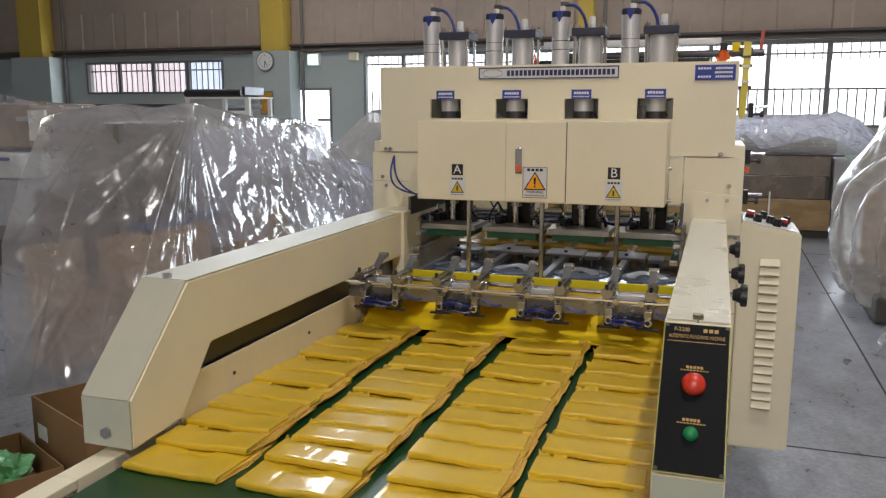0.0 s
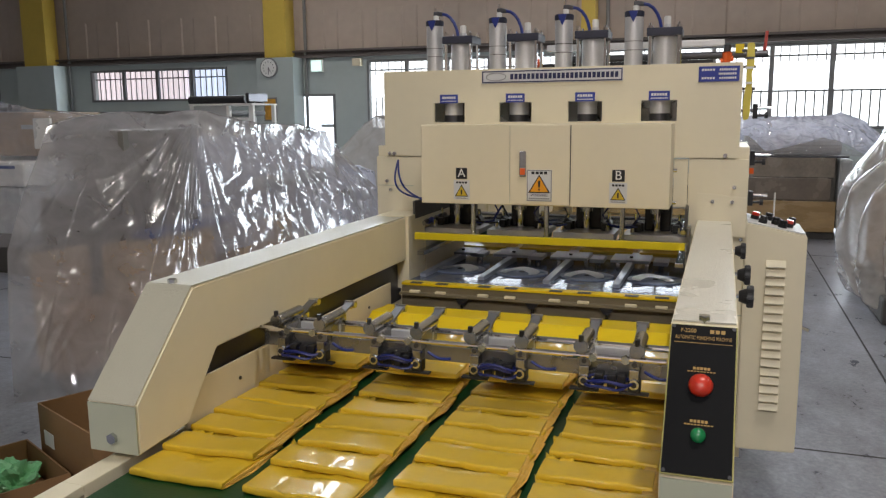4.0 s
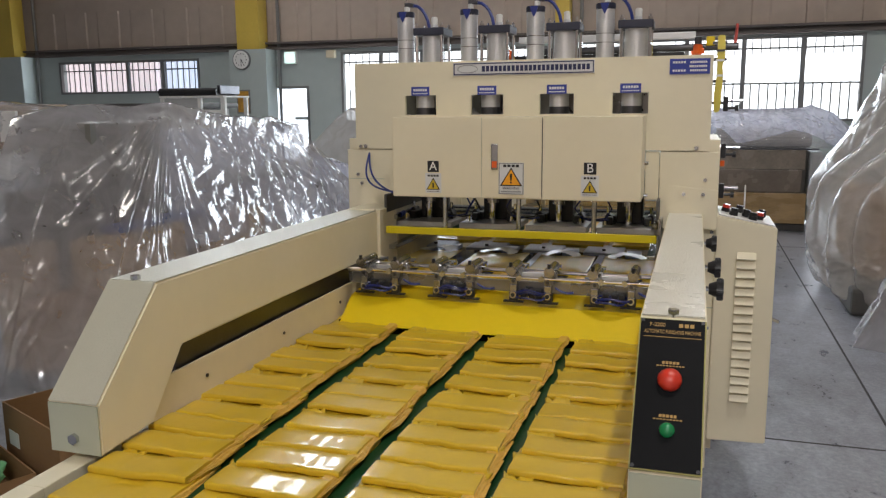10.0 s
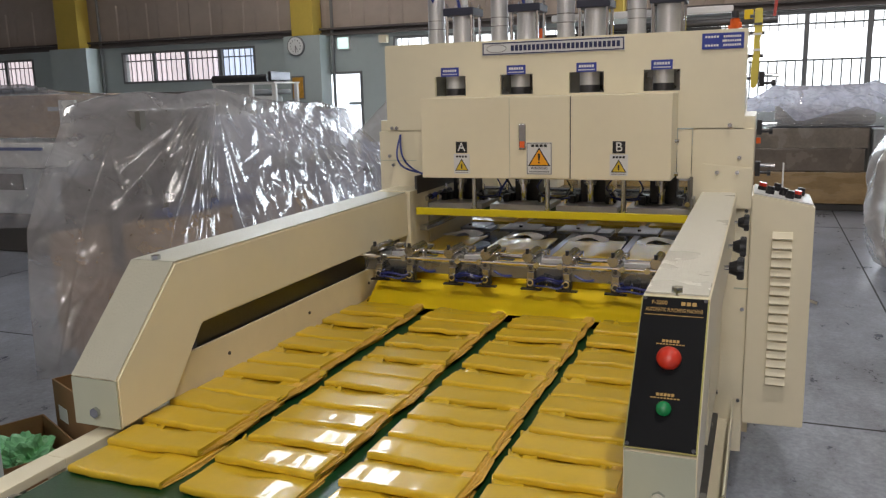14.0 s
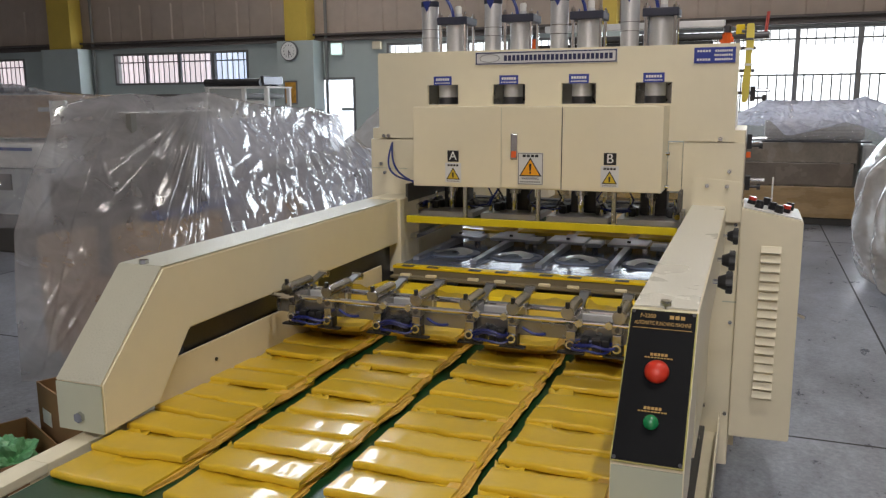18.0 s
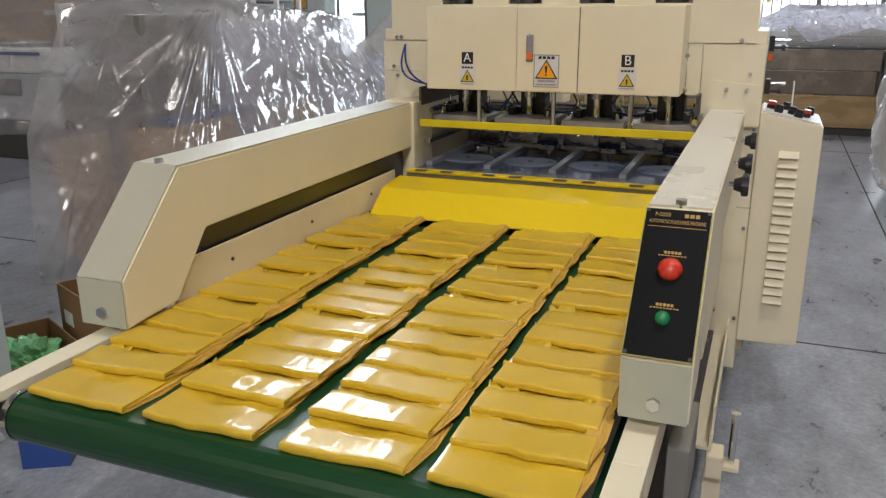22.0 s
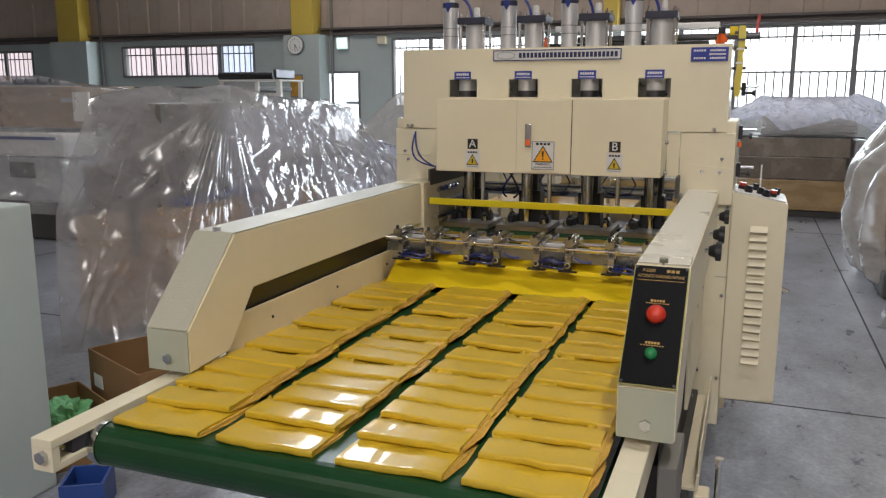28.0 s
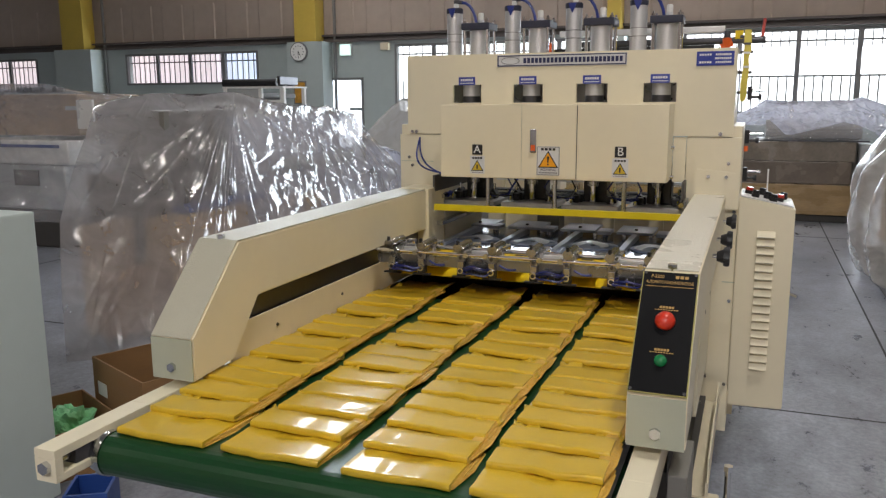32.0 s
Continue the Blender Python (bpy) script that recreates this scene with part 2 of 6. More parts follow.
TABLE = mat("clear_table_sheet", (0.10, 0.125, 0.20), 0.12, 0.0, vary=0.35, scale=9, bump=0.03, bump_scale=14, spec=0.16)
DISC = mat("grey_blue_disc", (0.22, 0.26, 0.36), 0.3, 0.0, vary=0.12, scale=12, spec=0.05)
BLACK = mat("black_plastic", (0.012, 0.012, 0.014), 0.4, vary=0.2, scale=12)
PANELBLACK = mat("black_panel_film", (0.005, 0.005, 0.006), 0.5, vary=0.2, scale=10, spec=0.12)
BLUE = mat("blue_hose", (0.014, 0.030, 0.20), 0.3, vary=0.1, scale=12)
NAVYBLACK = mat("blue_black_casting", (0.022, 0.024, 0.045), 0.5, vary=0.15, scale=12)
BLUEDARK = mat("dark_blue_hose", (0.010, 0.018, 0.13), 0.3, vary=0.1, scale=12)
BLUESIGN = mat("blue_label", (0.03, 0.05, 0.30), 0.35, vary=0.06, scale=12)
WHITE = mat("white_label", (0.78, 0.77, 0.74), 0.45, vary=0.04, scale=12)
SIGNWHITE = mat("white_sign", (0.66, 0.66, 0.66), 0.4, vary=0.04, scale=12)
NAVY = mat("navy_letters", (0.02, 0.025, 0.09), 0.4, vary=0.05, scale=12)
GOLD = mat("gold_print", (0.46, 0.28, 0.08), 0.4, vary=0.05, scale=12)
RED = mat("red_button", (0.58, 0.032, 0.012), 0.35, vary=0.05, scale=12, coat=0.5)
GREEN = mat("green_button", (0.008, 0.20, 0.06), 0.25, vary=0.05, scale=12, coat=0.5)
GREENPAD = mat("green_rubber_pad", (0.010, 0.075, 0.032), 0.5, vary=0.1, scale=12)
ORANGE = mat("orange_warning", (0.85, 0.36, 0.01), 0.4, vary=0.05, scale=12)
ORANGERED = mat("orange_fitting", (0.80, 0.13, 0.02), 0.4, vary=0.05, scale=12)
CONCRETE = concrete("power_floated_concrete", (0.27, 0.285, 0.33))
JOINT = mat("floor_joint", (0.05, 0.05, 0.05), 0.8, vary=0.3, scale=8)
CARD = mat("cardboard", (0.25, 0.135, 0.055), 0.75, vary=0.12, scale=4, bump=0.12, bump_scale=90, stretch=(1, 1, 4))
PALECARD = mat("pale_cardboard", (0.46, 0.31, 0.165), 0.7, vary=0.12, scale=4, bump=0.1, bump_scale=90)
OLDCARD = mat("greyed_cardboard", (0.36, 0.255, 0.165), 0.4, vary=0.18, scale=3, bump=0.12, bump_scale=60)
WALLTEAL = mat("pale_green_wall_paint", (0.43, 0.48, 0.465), 0.6, vary=0.08, scale=0.8, bump=0.06, bump_scale=40)
CLADDING = mat("stained_beige_cladding", (0.44, 0.36, 0.30), 0.65, vary=0.16, scale=0.6, bump=0.06, bump_scale=30)
GIRDER = mat("dark_girder", (0.12, 0.10, 0.09), 0.6, vary=0.2, scale=3)
COLUMN = mat("yellow_column_paint", (0.60, 0.43, 0.08), 0.5, vary=0.10, scale=2, bump=0.04, bump_scale=60)
FRAMEGREY = mat("grey_window_frame", (0.22, 0.22, 0.22), 0.5, 0.3, vary=0.1, scale=4)
ROOF = mat("roof_sheet", (0.40, 0.37, 0.33), 0.7, vary=0.1, scale=1)
GREYBOX = mat("grey_cabinet_paint", (0.50, 0.56, 0.54), 0.5, vary=0.05, scale=2, bump=0.04, bump_scale=120)
MACHINEGREY = mat("covered_machine_paint", (0.20, 0.19, 0.17), 0.6, vary=0.15, scale=2)
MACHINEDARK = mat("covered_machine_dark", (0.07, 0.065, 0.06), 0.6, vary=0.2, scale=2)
HOUSING = mat("covered_machine_mid_grey", (0.27, 0.26, 0.25), 0.55, vary=0.12, scale=2)
MACHINELIGHT = mat("covered_machine_pale", (0.45, 0.46, 0.46), 0.5, vary=0.1, scale=2)
FILM = film_mat("clear_polythene_cover", (0.47, 0.445, 0.46), 0.50, rough=0.09, scale=5.0, bump=0.028, gloss=0.02)
FILMCLEAR = film_mat("clear_loose_polythene", (0.55, 0.55, 0.60), 0.72, rough=0.10, scale=6, bump=0.05, gloss=0.03)
FILMCRINKLE = film_mat("crinkled_polythene", (0.74, 0.77, 0.92), 0.36, rough=0.12, scale=9, bump=0.08, gloss=0.02)
FILMWHITE = film_mat("milky_polythene_cover", (0.54, 0.50, 0.47), 0.46, rough=0.22, scale=5, bump=0.05, gloss=0.0)
GREENBAG = mat("green_polythene", (0.25, 0.62, 0.30), 0.2, vary=0.15, scale=12, bump=0.5, bump_scale=30)
BLUEBOX = mat("blue_plastic", (0.02, 0.06, 0.25), 0.4, vary=0.1, scale=6)
SKYGLOW = glow("bright_overcast_outside", (0.92, 0.96, 1.0), 1.9)
LAMPGLOW = glow("lamp_glow", (1.0, 0.93, 0.80), 18.0)
EXITGLOW = glow("exit_sign_glow", (0.70, 1.0, 0.92), 1.0)
# outside sheeting emits light itself, in place of daylight falling on it
OUTPINK = glow("glowing_sheeting_outside", (0.74, 0.66, 0.70), 0.82)
OUTBLUE = glow("blue_glowing_sheeting_outside", (0.62, 0.70, 0.86), 0.9)


# ---- mesh helpers ----
def part(name, bm, material, parent=None, label="", smooth=False):
    me = bpy.data.meshes.new(name)
    bm.to_mesh(me)
    bm.free()
    me.materials.append(material)
    if smooth:
        for f in me.polygons:
            f.use_smooth = True
    ob = new(name, me)
    if parent is not None:
        ob.parent = parent
    if label:
        ob["label"] = label
    return ob


def sheeting(ob):
    """Clear film lets the daylight through to what it covers."""
    ob.visible_shadow = False
    return ob


def thing(name, label, category, group="", kind="", at=None):
    ob = new(name)
    ob.empty_display_size = 0.05
    if at is not None:
        ob.matrix_basis = at
    return tagged(ob, label, category, group, kind)


def box(x0, x1, y0, y1, z0, z1, bevel=0.0, bm=None):
    bm = bm or bmesh.new()
    m = Matrix.LocRotScale(((x0 + x1) / 2, (y0 + y1) / 2, (z0 + z1) / 2), None, (abs(x1 - x0), abs(y1 - y0), abs(z1 - z0)))
    r = bmesh.ops.create_cube(bm, size=1, matrix=m)
    if bevel:
        es = list({e for v in r["verts"] for e in v.link_edges})
        bmesh.ops.bevel(bm, geom=es, offset=bevel, segments=2, affect="EDGES", profile=0.6)
    return bm


def rod(a, b, r, n=14, r2=None, bm=None, bevel=0.0):
    bm = bm or bmesh.new()
    a, b = Vector(a), Vector(b)
    d = b - a
    m = Matrix.Translation((a + b) / 2) @ d.to_track_quat("Z", "Y").to_matrix().to_4x4()
    res = bmesh.ops.create_cone(bm, cap_ends=True, segments=n, radius1=r, radius2=r if r2 is None else r2, depth=d.length, matrix=m)
    if bevel:
        es = [e for e in {e for v in res["verts"] for e in v.link_edges} if any(len(f.verts) > 4 for f in e.link_faces)]
        bmesh.ops.bevel(bm, geom=es, offset=bevel, segments=2, affect="EDGES")
    return bm


def prism(points, axis, lo, hi, bevel=0.0, bm=None):
    """A polygon in the plane across an axis, drawn out from lo to hi. axis x: points are (y, z); y: (x, z); z: (x, y)."""
    bm = bm or bmesh.new()
    put = {"x": lambda p, h: (h, p[0], p[1]), "y": lambda p, h: (p[0], h, p[1]), "z": lambda p, h: (p[0], p[1], h)}[axis]
    va = [bm.verts.new(put(p, lo)) for p in points]
    vb = [bm.verts.new(put(p, hi)) for p in points]
    n = len(points)
    fs = [bm.faces.new(va), bm.faces.new(vb[::-1])]
    for i in range(n):
        fs.append(bm.faces.new((va[i], vb[i], vb[(i + 1) % n], va[(i + 1) % n])))
    bmesh.ops.recalc_face_normals(bm, faces=fs)
    if bevel:
        bmesh.ops.bevel(bm, geom=list({e for f in fs for e in f.edges}), offset=bevel, segments=2, affect="EDGES")
    return bm


def tube(points, r, n=8, bm=None):
    bm = bm or bmesh.new()
    pts = [Vector(p) for p in points]
    rings = []
    for i, p in enumerate(pts):
        d = (pts[min(i + 1, len(pts) - 1)] - pts[max(i - 1, 0)]).normalized()
        q = d.to_track_quat("Z", "Y")
        rings.append([bm.verts.new(p + q @ Vector((r * math.cos(2 * math.pi * k / n), r * math.sin(2 * math.pi * k / n), 0))) for k in range(n)])
    for a, b in zip(rings, rings[1:]):
        for k in range(n):
            bm.faces.new((a[k], a[(k + 1) % n], b[(k + 1) % n], b[k]))
    bm.faces.new(rings[0][::-1])
    bm.faces.new(rings[-1])
    return bm


def arc(a, b, up, n=10, side=(0, 0, 0)):
    a, b, s = Vector(a), Vector(b), Vector(side)
    return [a.lerp(b, i / n) + (Vector((0, 0, up)) + s) * math.sin(math.pi * i / n) for i in range(n + 1)]


def letters(text, size, material, m, name="lettering", depth=0.0006, parent=None, width=None):
    cu = bpy.data.curves.new(name, "FONT")
    cu.body, cu.size, cu.extrude, cu.align_x, cu.align_y = text, size, depth, "CENTER", "CENTER"
    ob = new("text_tmp", cu)
    me = bpy.data.meshes.new_from_object(ob.evaluated_get(bpy.context.evaluated_depsgraph_get()))
    bpy.data.objects.remove(ob)
    xs = [v.co.x for v in me.vertices]
    k = width / (max(xs) - min(xs)) if width else 1
    me.transform(m @ Matrix.Diagonal((k, 1, 1, 1)))
    me.materials.clear()
    me.materials.append(material)
    o = new(name, me)
    o.parent = parent
    return o


# ---- hall ----
BACK = 13.1
HOLES = [(-21.5, -16.65, 1.75, 2.58), (-13.78, -9.98, 1.88, 2.62), (-8.29, -7.36, 0.0, 1.93), (-6.55, -2.1, 1.2, 2.66), (-1.6, 3.35, 1.2, 2.71)]
ROOF_Z = 10.4
HIGH = (-10.9, -7.0, 6.5, 9.7)


def wall_run(x0, x1, z0, z1, y0, y1, holes):
    bm = bmesh.new()
    x = x0
    for hx0, hx1, hz0, hz1 in sorted(holes):
        box(x, hx0, y0, y1, z0, z1, bm=bm)
        if hz0 > z0:
            box(hx0, hx1, y0, y1, z0, hz0, bm=bm)
        if hz1 < z1:
            box(hx0, hx1, y0, y1, hz1, z1, bm=bm)
        x = hx1
    box(x, x1, y0, y1, z0, z1, bm=bm)
    return bm


def structure(ob, label, category):
    return tagged(ob, label, category, kind="structure")


def build_hall():
    fl = structure(part("floor", box(-27, 9.3, -9.3, 16, -0.2, 0), CONCRETE), "grey power-floated concrete floor with scuffs and saw-cut joints", "floor")
    for i, (x0, x1, y0, y1) in enumerate([(1.525, 1.537, -9, 13), (-5.4, -5.39, -9, 13), (-24, 9, 0.955, 0.967), (-24, 9, 6.4, 6.41), (6.5, 6.51, -9, 13)]):
        part("floor_joint", box(x0, x1, y0, y1, -0.003, 0.0012), JOINT, fl)
    wn_ = structure(part("wall_north", wall_run(-27, 9.3, 0, 2.74, BACK, BACK + 0.22, HOLES), WALLTEAL), "pale green painted lower wall with window openings", "wall")
    bm = bmesh.new()
    x = -27.0
    pts = []
    bm2 = wall_run(-27, 9.3, 2.9, ROOF_Z, BACK + 0.05, BACK + 0.2, [HIGH])
    structure(part("wall_north_upper", bm2, CLADDING), "beige upper wall with a high window", "wall")
    while x < 9.3:
        pts += [(x, BACK + 0.005), (x + 0.55, BACK + 0.005), (x + 0.58, BACK + 0.03), (x + 0.86, BACK + 0.03)]
        x += 0.9
    pts += [(9.3, BACK + 0.005), (9.3, BACK + 0.045), (-27, BACK + 0.045)]
    structure(part("wall_north_cladding", prism(pts, "z", 2.9, 3.72, bm=bm), CLADDING), "stained beige corrugated cladding above the girder", "wall")
    bm = box(-27, 9.3, BACK - 0.10, BACK + 0.2, 2.74, 2.80)
    box(-27, 9.3, BACK - 0.04, BACK + 0.2, 2.80, 2.86, bm=bm)
    box(-27, 9.3, BACK - 0.14, BACK + 0.2, 2.86, 2.90, bm=bm)
    structure(part("trim", bm, GIRDER), "dark steel girder and cable tray along the wall", "girder")
    structure(part("wall_west", box(-27.2, -27, -9.3, 13.4, 0, ROOF_Z), CLADDING), "beige side wall", "wall")
    structure(part("wall_east", box(9.3, 9.5, -9.3, 13.4, 0, ROOF_Z), CLADDING), "beige side wall", "wall")
    structure(part("wall_south", box(-27.2, 9.5, -9.5, -9.3, 0, ROOF_Z), CLADDING), "beige end wall", "wall")
    structure(part("ceiling", box(-27.2, 9.5, -9.5, 13.4, ROOF_Z, ROOF_Z + 0.1), ROOF), "pale sheet roof", "ceiling")
    structure(part("backdrop", box(-32, 14, 15.5, 15.6, -1, 11), SKYGLOW), "bright overcast daylight outside", "backdrop")
    # sheeting beyond the left windows, its daylight given as emission
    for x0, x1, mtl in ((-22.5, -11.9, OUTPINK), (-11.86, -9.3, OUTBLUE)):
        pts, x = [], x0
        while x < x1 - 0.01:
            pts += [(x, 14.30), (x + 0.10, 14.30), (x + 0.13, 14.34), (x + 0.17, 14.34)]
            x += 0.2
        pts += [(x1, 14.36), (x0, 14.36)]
        structure(part("backdrop_sheeting", prism(pts, "z", 0.0, 3.6), mtl), "corrugated sheeting of the neighbouring building, glowing in place of daylight", "backdrop")
    # columns
    for x0, x1 in ((-15.6, -14.45), (-8.94, -8.06), (-2.08, -1.65), (4.2, 4.9)):
        c = thing("column", "steel column, pale green below and yellow above", "column", "hall columns", "structure")
        part("column_base", box(x0, x1, BACK - 0.45, BACK - 0.002, 0, 2.745, 0.01), WALLTEAL, c)
        part("column_shaft", box(x0 + 0.2 * (x1 - x0), x1 - 0.2 * (x1 - x0), BACK - 0.40, BACK - 0.02, 2.748, ROOF_Z - 0.01, 0.01), COLUMN, c)
        part("drainpipe", rod((x1 + 0.1, BACK - 0.06, 0), (x1 + 0.1, BACK - 0.06, ROOF_Z - 0.1), 0.035), FRAMEGREY, c)
    # windows
    for i, (x0, x1, z0, z1) in enumerate([h for h in HOLES if h[2] > 0] + [HIGH]):
        w = thing("window_%d" % (i + 1), "grey steel window with security bars and bright glass", "window", kind="structure")
        f = 0.05
        bm = box(x0, x1, BACK - 0.02, BACK + 0.06, z1 - f, z1)
        box(x0, x1, BACK - 0.02, BACK + 0.06, z0, z0 + f, bm=bm)
        box(x0, x0 + f, BACK - 0.02, BACK + 0.06, z0 + f, z1 - f, bm=bm)
        box(x1 - f, x1, BACK - 0.02, BACK + 0.06, z0 + f, z1 - f, bm=bm)
        part("window_frame", bm, FRAMEGREY, w)
        n = max(2, round((x1 - x0) / 0.955))
        for k in range(1, n):
            xm = x0 + (x1 - x0) * k / n
            part("mullion", box(xm - 0.04, xm + 0.04, BACK - 0.01, BACK + 0.05, z0 + f, z1 - f), FRAMEGREY, w)
        bm = bmesh.new()
        xb = x0 + 0.12
        while xb < x1:
            rod((xb, BACK + 0.16, z0), (xb, BACK + 0.16, 1.9 if x1 > -3 else z1), 0.014, 6, bm=bm)
            if x1 > -3:
                rod((xb, BACK + 0.16, z1 - 0.32), (xb, BACK + 0.16, z1), 0.010, 6, bm=bm)
            xb += 0.15
        box(x0, x1, BACK + 0.15, BACK + 0.17, z1 - 0.22, z1 - 0.19, bm=bm)
        part("security_bars", bm, FRAMEGREY, w)
        if x1 > -1 and z0 < 3:
            part("transom", box(x0 + f, x1 - f, BACK + 0.0, BACK + 0.04, 1.86, 1.89), FRAMEGREY, w)
    d = thing("door_1", "open doorway with grey frame and daylight outside", "door", kind="structure")
    bm = box(-8.34, -8.29, BACK - 0.03, BACK + 0.2, 0, 1.98)
    box(-7.36, -7.31, BACK - 0.03, BACK + 0.2, 0, 1.98, bm=bm)
    box(-8.29, -7.36, BACK - 0.03, BACK + 0.2, 1.93, 1.98, bm=bm)
    part("door_frame", bm, FRAMEGREY, d)
    part("door_leaf", box(-7.42, -7.38, BACK + 0.2, BACK + 0.9, 0.02, 1.88, 0.004), GREYBOX, d)
    part("rail", box(-8.3, -7.4, BACK + 1.2, BACK + 1.24, 1.25, 1.32), FRAMEGREY, d)
    # clock and exit sign
    c = thing("wall_clock", "round wall clock with white face on the column", "clock", at=pose(-8.62, BACK - 0.452, 2.53))
    part("case", rod((0, 0, 0), (0, -0.05, 0), 0.21, 32, bevel=0.01), FRAMEGREY, c)
    part("dial", rod((0, -0.05, 0), (0, -0.054, 0), 0.185, 32), WHITE, c)
    part("hour_marks", tick_marks(), BLACK, c)
    part("hour_hand", prism([(-0.01, 0.012), (0.006, 0.014), (0.050, -0.075), (0.036, -0.080)], "y", -0.058, -0.056), BLACK, c)
    part("minute_hand", box(-0.006, 0.006, -0.061, -0.059, -0.13, 0.012), BLACK, c)
    s = thing("exit_sign", "lit pale green emergency exit sign box", "sign", at=pose(-7.69, BACK - 0.1, 2.57))
    part("housing", box(-0.14, 0.14, 0.0, 0.098, -0.13, 0.13, 0.01), WHITE, s)
    part("lit_face", box(-0.12, 0.12, -0.012, -0.004, -0.11, 0.11), EXITGLOW, s)
    p = thing("wall_notice", "framed orange notice board on the column", "notice", at=pose(-8.63, BACK - 0.47, 1.66))
    part("board", box(-0.16, 0.16, 0, 0.018, -0.25, 0.25), FRAMEGREY, p)
    part("sheet", box(-0.13, 0.13, -0.006, -0.002, -0.22, 0.22), mat("orange_notice", (0.55, 0.28, 0.04), 0.4, vary=0.5, scale=14), p)
    sp = thing("alarm_bell", "small beige alarm bell above the window", "alarm", at=pose(-6.75, BACK - 0.03, 2.62))
    part("body", box(-0.1, 0.1, -0.08, 0.03, -0.08, 0.08, 0.02), CREAM_MATT, sp)


def tick_marks():
    bm = bmesh.new()
    for k in range(12):
        a = math.pi / 6 * k
        x, z = 0.125 * math.sin(a), 0.125 * math.cos(a)
        box(x - 0.007, x + 0.007, -0.057, -0.055, z - 0.012, z + 0.012, bm=bm)
    return bm


def build_lamps():
    first = None
    for x, y, h, k in ((-7.3, 9.5, 5.8, 1.1), (-1.6, 9.5, 5.8, 0.85), (3.2, 9.2, 5.8, 0.6), (-6.2, 2.6, 5.8, 0.35), (1.2, 4.8, 5.8, 0.25), (5.2, 1.0, 5.8, 0.25), (-6.2, -5.0, 5.8, 0.2), (1.2, -7.4, 5.8, 5.5), (-2.6, -7.4, 5.8, 0.25)):
        m = pose(x, y, h)
        if first is None:
            first = thing("high_bay_lamp", "suspended long ceiling lamp with white reflector", "lamp", "ceiling lamps", at=m)
            part("reflector", prism([(-0.22, 0), (-0.12, 0.12), (0.12, 0.12), (0.22, 0)], "x", -0.8, 0.8), WHITE, first)
            part("tube", box(-0.75, 0.75, -0.12, 0.12, -0.02, -0.004), LAMPGLOW, first)
            part("hanger", rod((-0.6, 0, 0.12), (-0.6, 0, ROOF_Z - 5.8), 0.008), FRAMEGREY, first)
            part("hanger", rod((0.6, 0, 0.12), (0.6, 0, ROOF_Z - 5.8), 0.008), FRAMEGREY, first)
        else:
            copy_thing(first, m)
        l = new("lamp_light", bpy.data.lights.new("lamp_light", "AREA"))
        l.data.shape, l.data.size, l.data.size_y, l.data.energy, l.data.color = "RECTANGLE", 1.5, 0.35, LAMP_POWER * k, (1.0, 0.98, 1.0)
        l.matrix_world = pose(x, y, h - 0.04)
    k = thing("round_bay_lamp", "round high bay lamp with spun aluminium shade", "lamp", at=pose(1.45, -1.3, 5.7))
    part("shade", rod((0, 0, 0), (0, 0, 0.28), 0.26, 32, r2=0.09), ALU, k)
    part("gear_box", rod((0, 0, 0.28), (0, 0, 0.50), 0.08, 24), FRAMEGREY, k)
    part("bulb", rod((0, 0, -0.012), (0, 0, -0.002), 0.15, 24), LAMPGLOW, k)
    part("hanger", rod((0, 0, 0.50), (0, 0, ROOF_Z - 5.7), 0.008), FRAMEGREY, k)
    l = new("lamp_light", bpy.data.lights.new("lamp_light", "AREA"))
    l.data.shape, l.data.size, l.data.energy, l.data.color = "DISK", 0.16, KEY_POWER, (1.0, 0.96, 0.90)
    l.matrix_world = pose(1.45, -1.3, 5.67)
    for x0, x1, z0, z1 in [h for h in HOLES if h[2] > 0] + [HIGH]:
        l = new("window_light", bpy.data.lights.new("window_light", "AREA"))
        l.data.shape, l.data.size, l.data.size_y = "RECTANGLE", x1 - x0, z1 - z0
        l.data.energy, l.data.color = WINDOW_POWER * (x1 - x0) * (z1 - z0) / 4.0 * (1.5 if z0 > 3 else 1.0), (0.80, 0.90, 1.0)
        l.matrix_world = pose((x0 + x1) / 2, BACK - 0.05, (z0 + z1) / 2, -90)


build_hall()
build_lamps()

# ---- the machine ----
machine = thing("punching_machine", "cream four-lane plastic bag punching machine with delivery conveyor", "machine")
BEAM = [(0.06, 1.114), (-1.296, 1.114), (-1.505, 0.905), (-1.505, 0.795), (-1.338, 0.805), (-1.216, 0.951), (0.06, 0.951)]


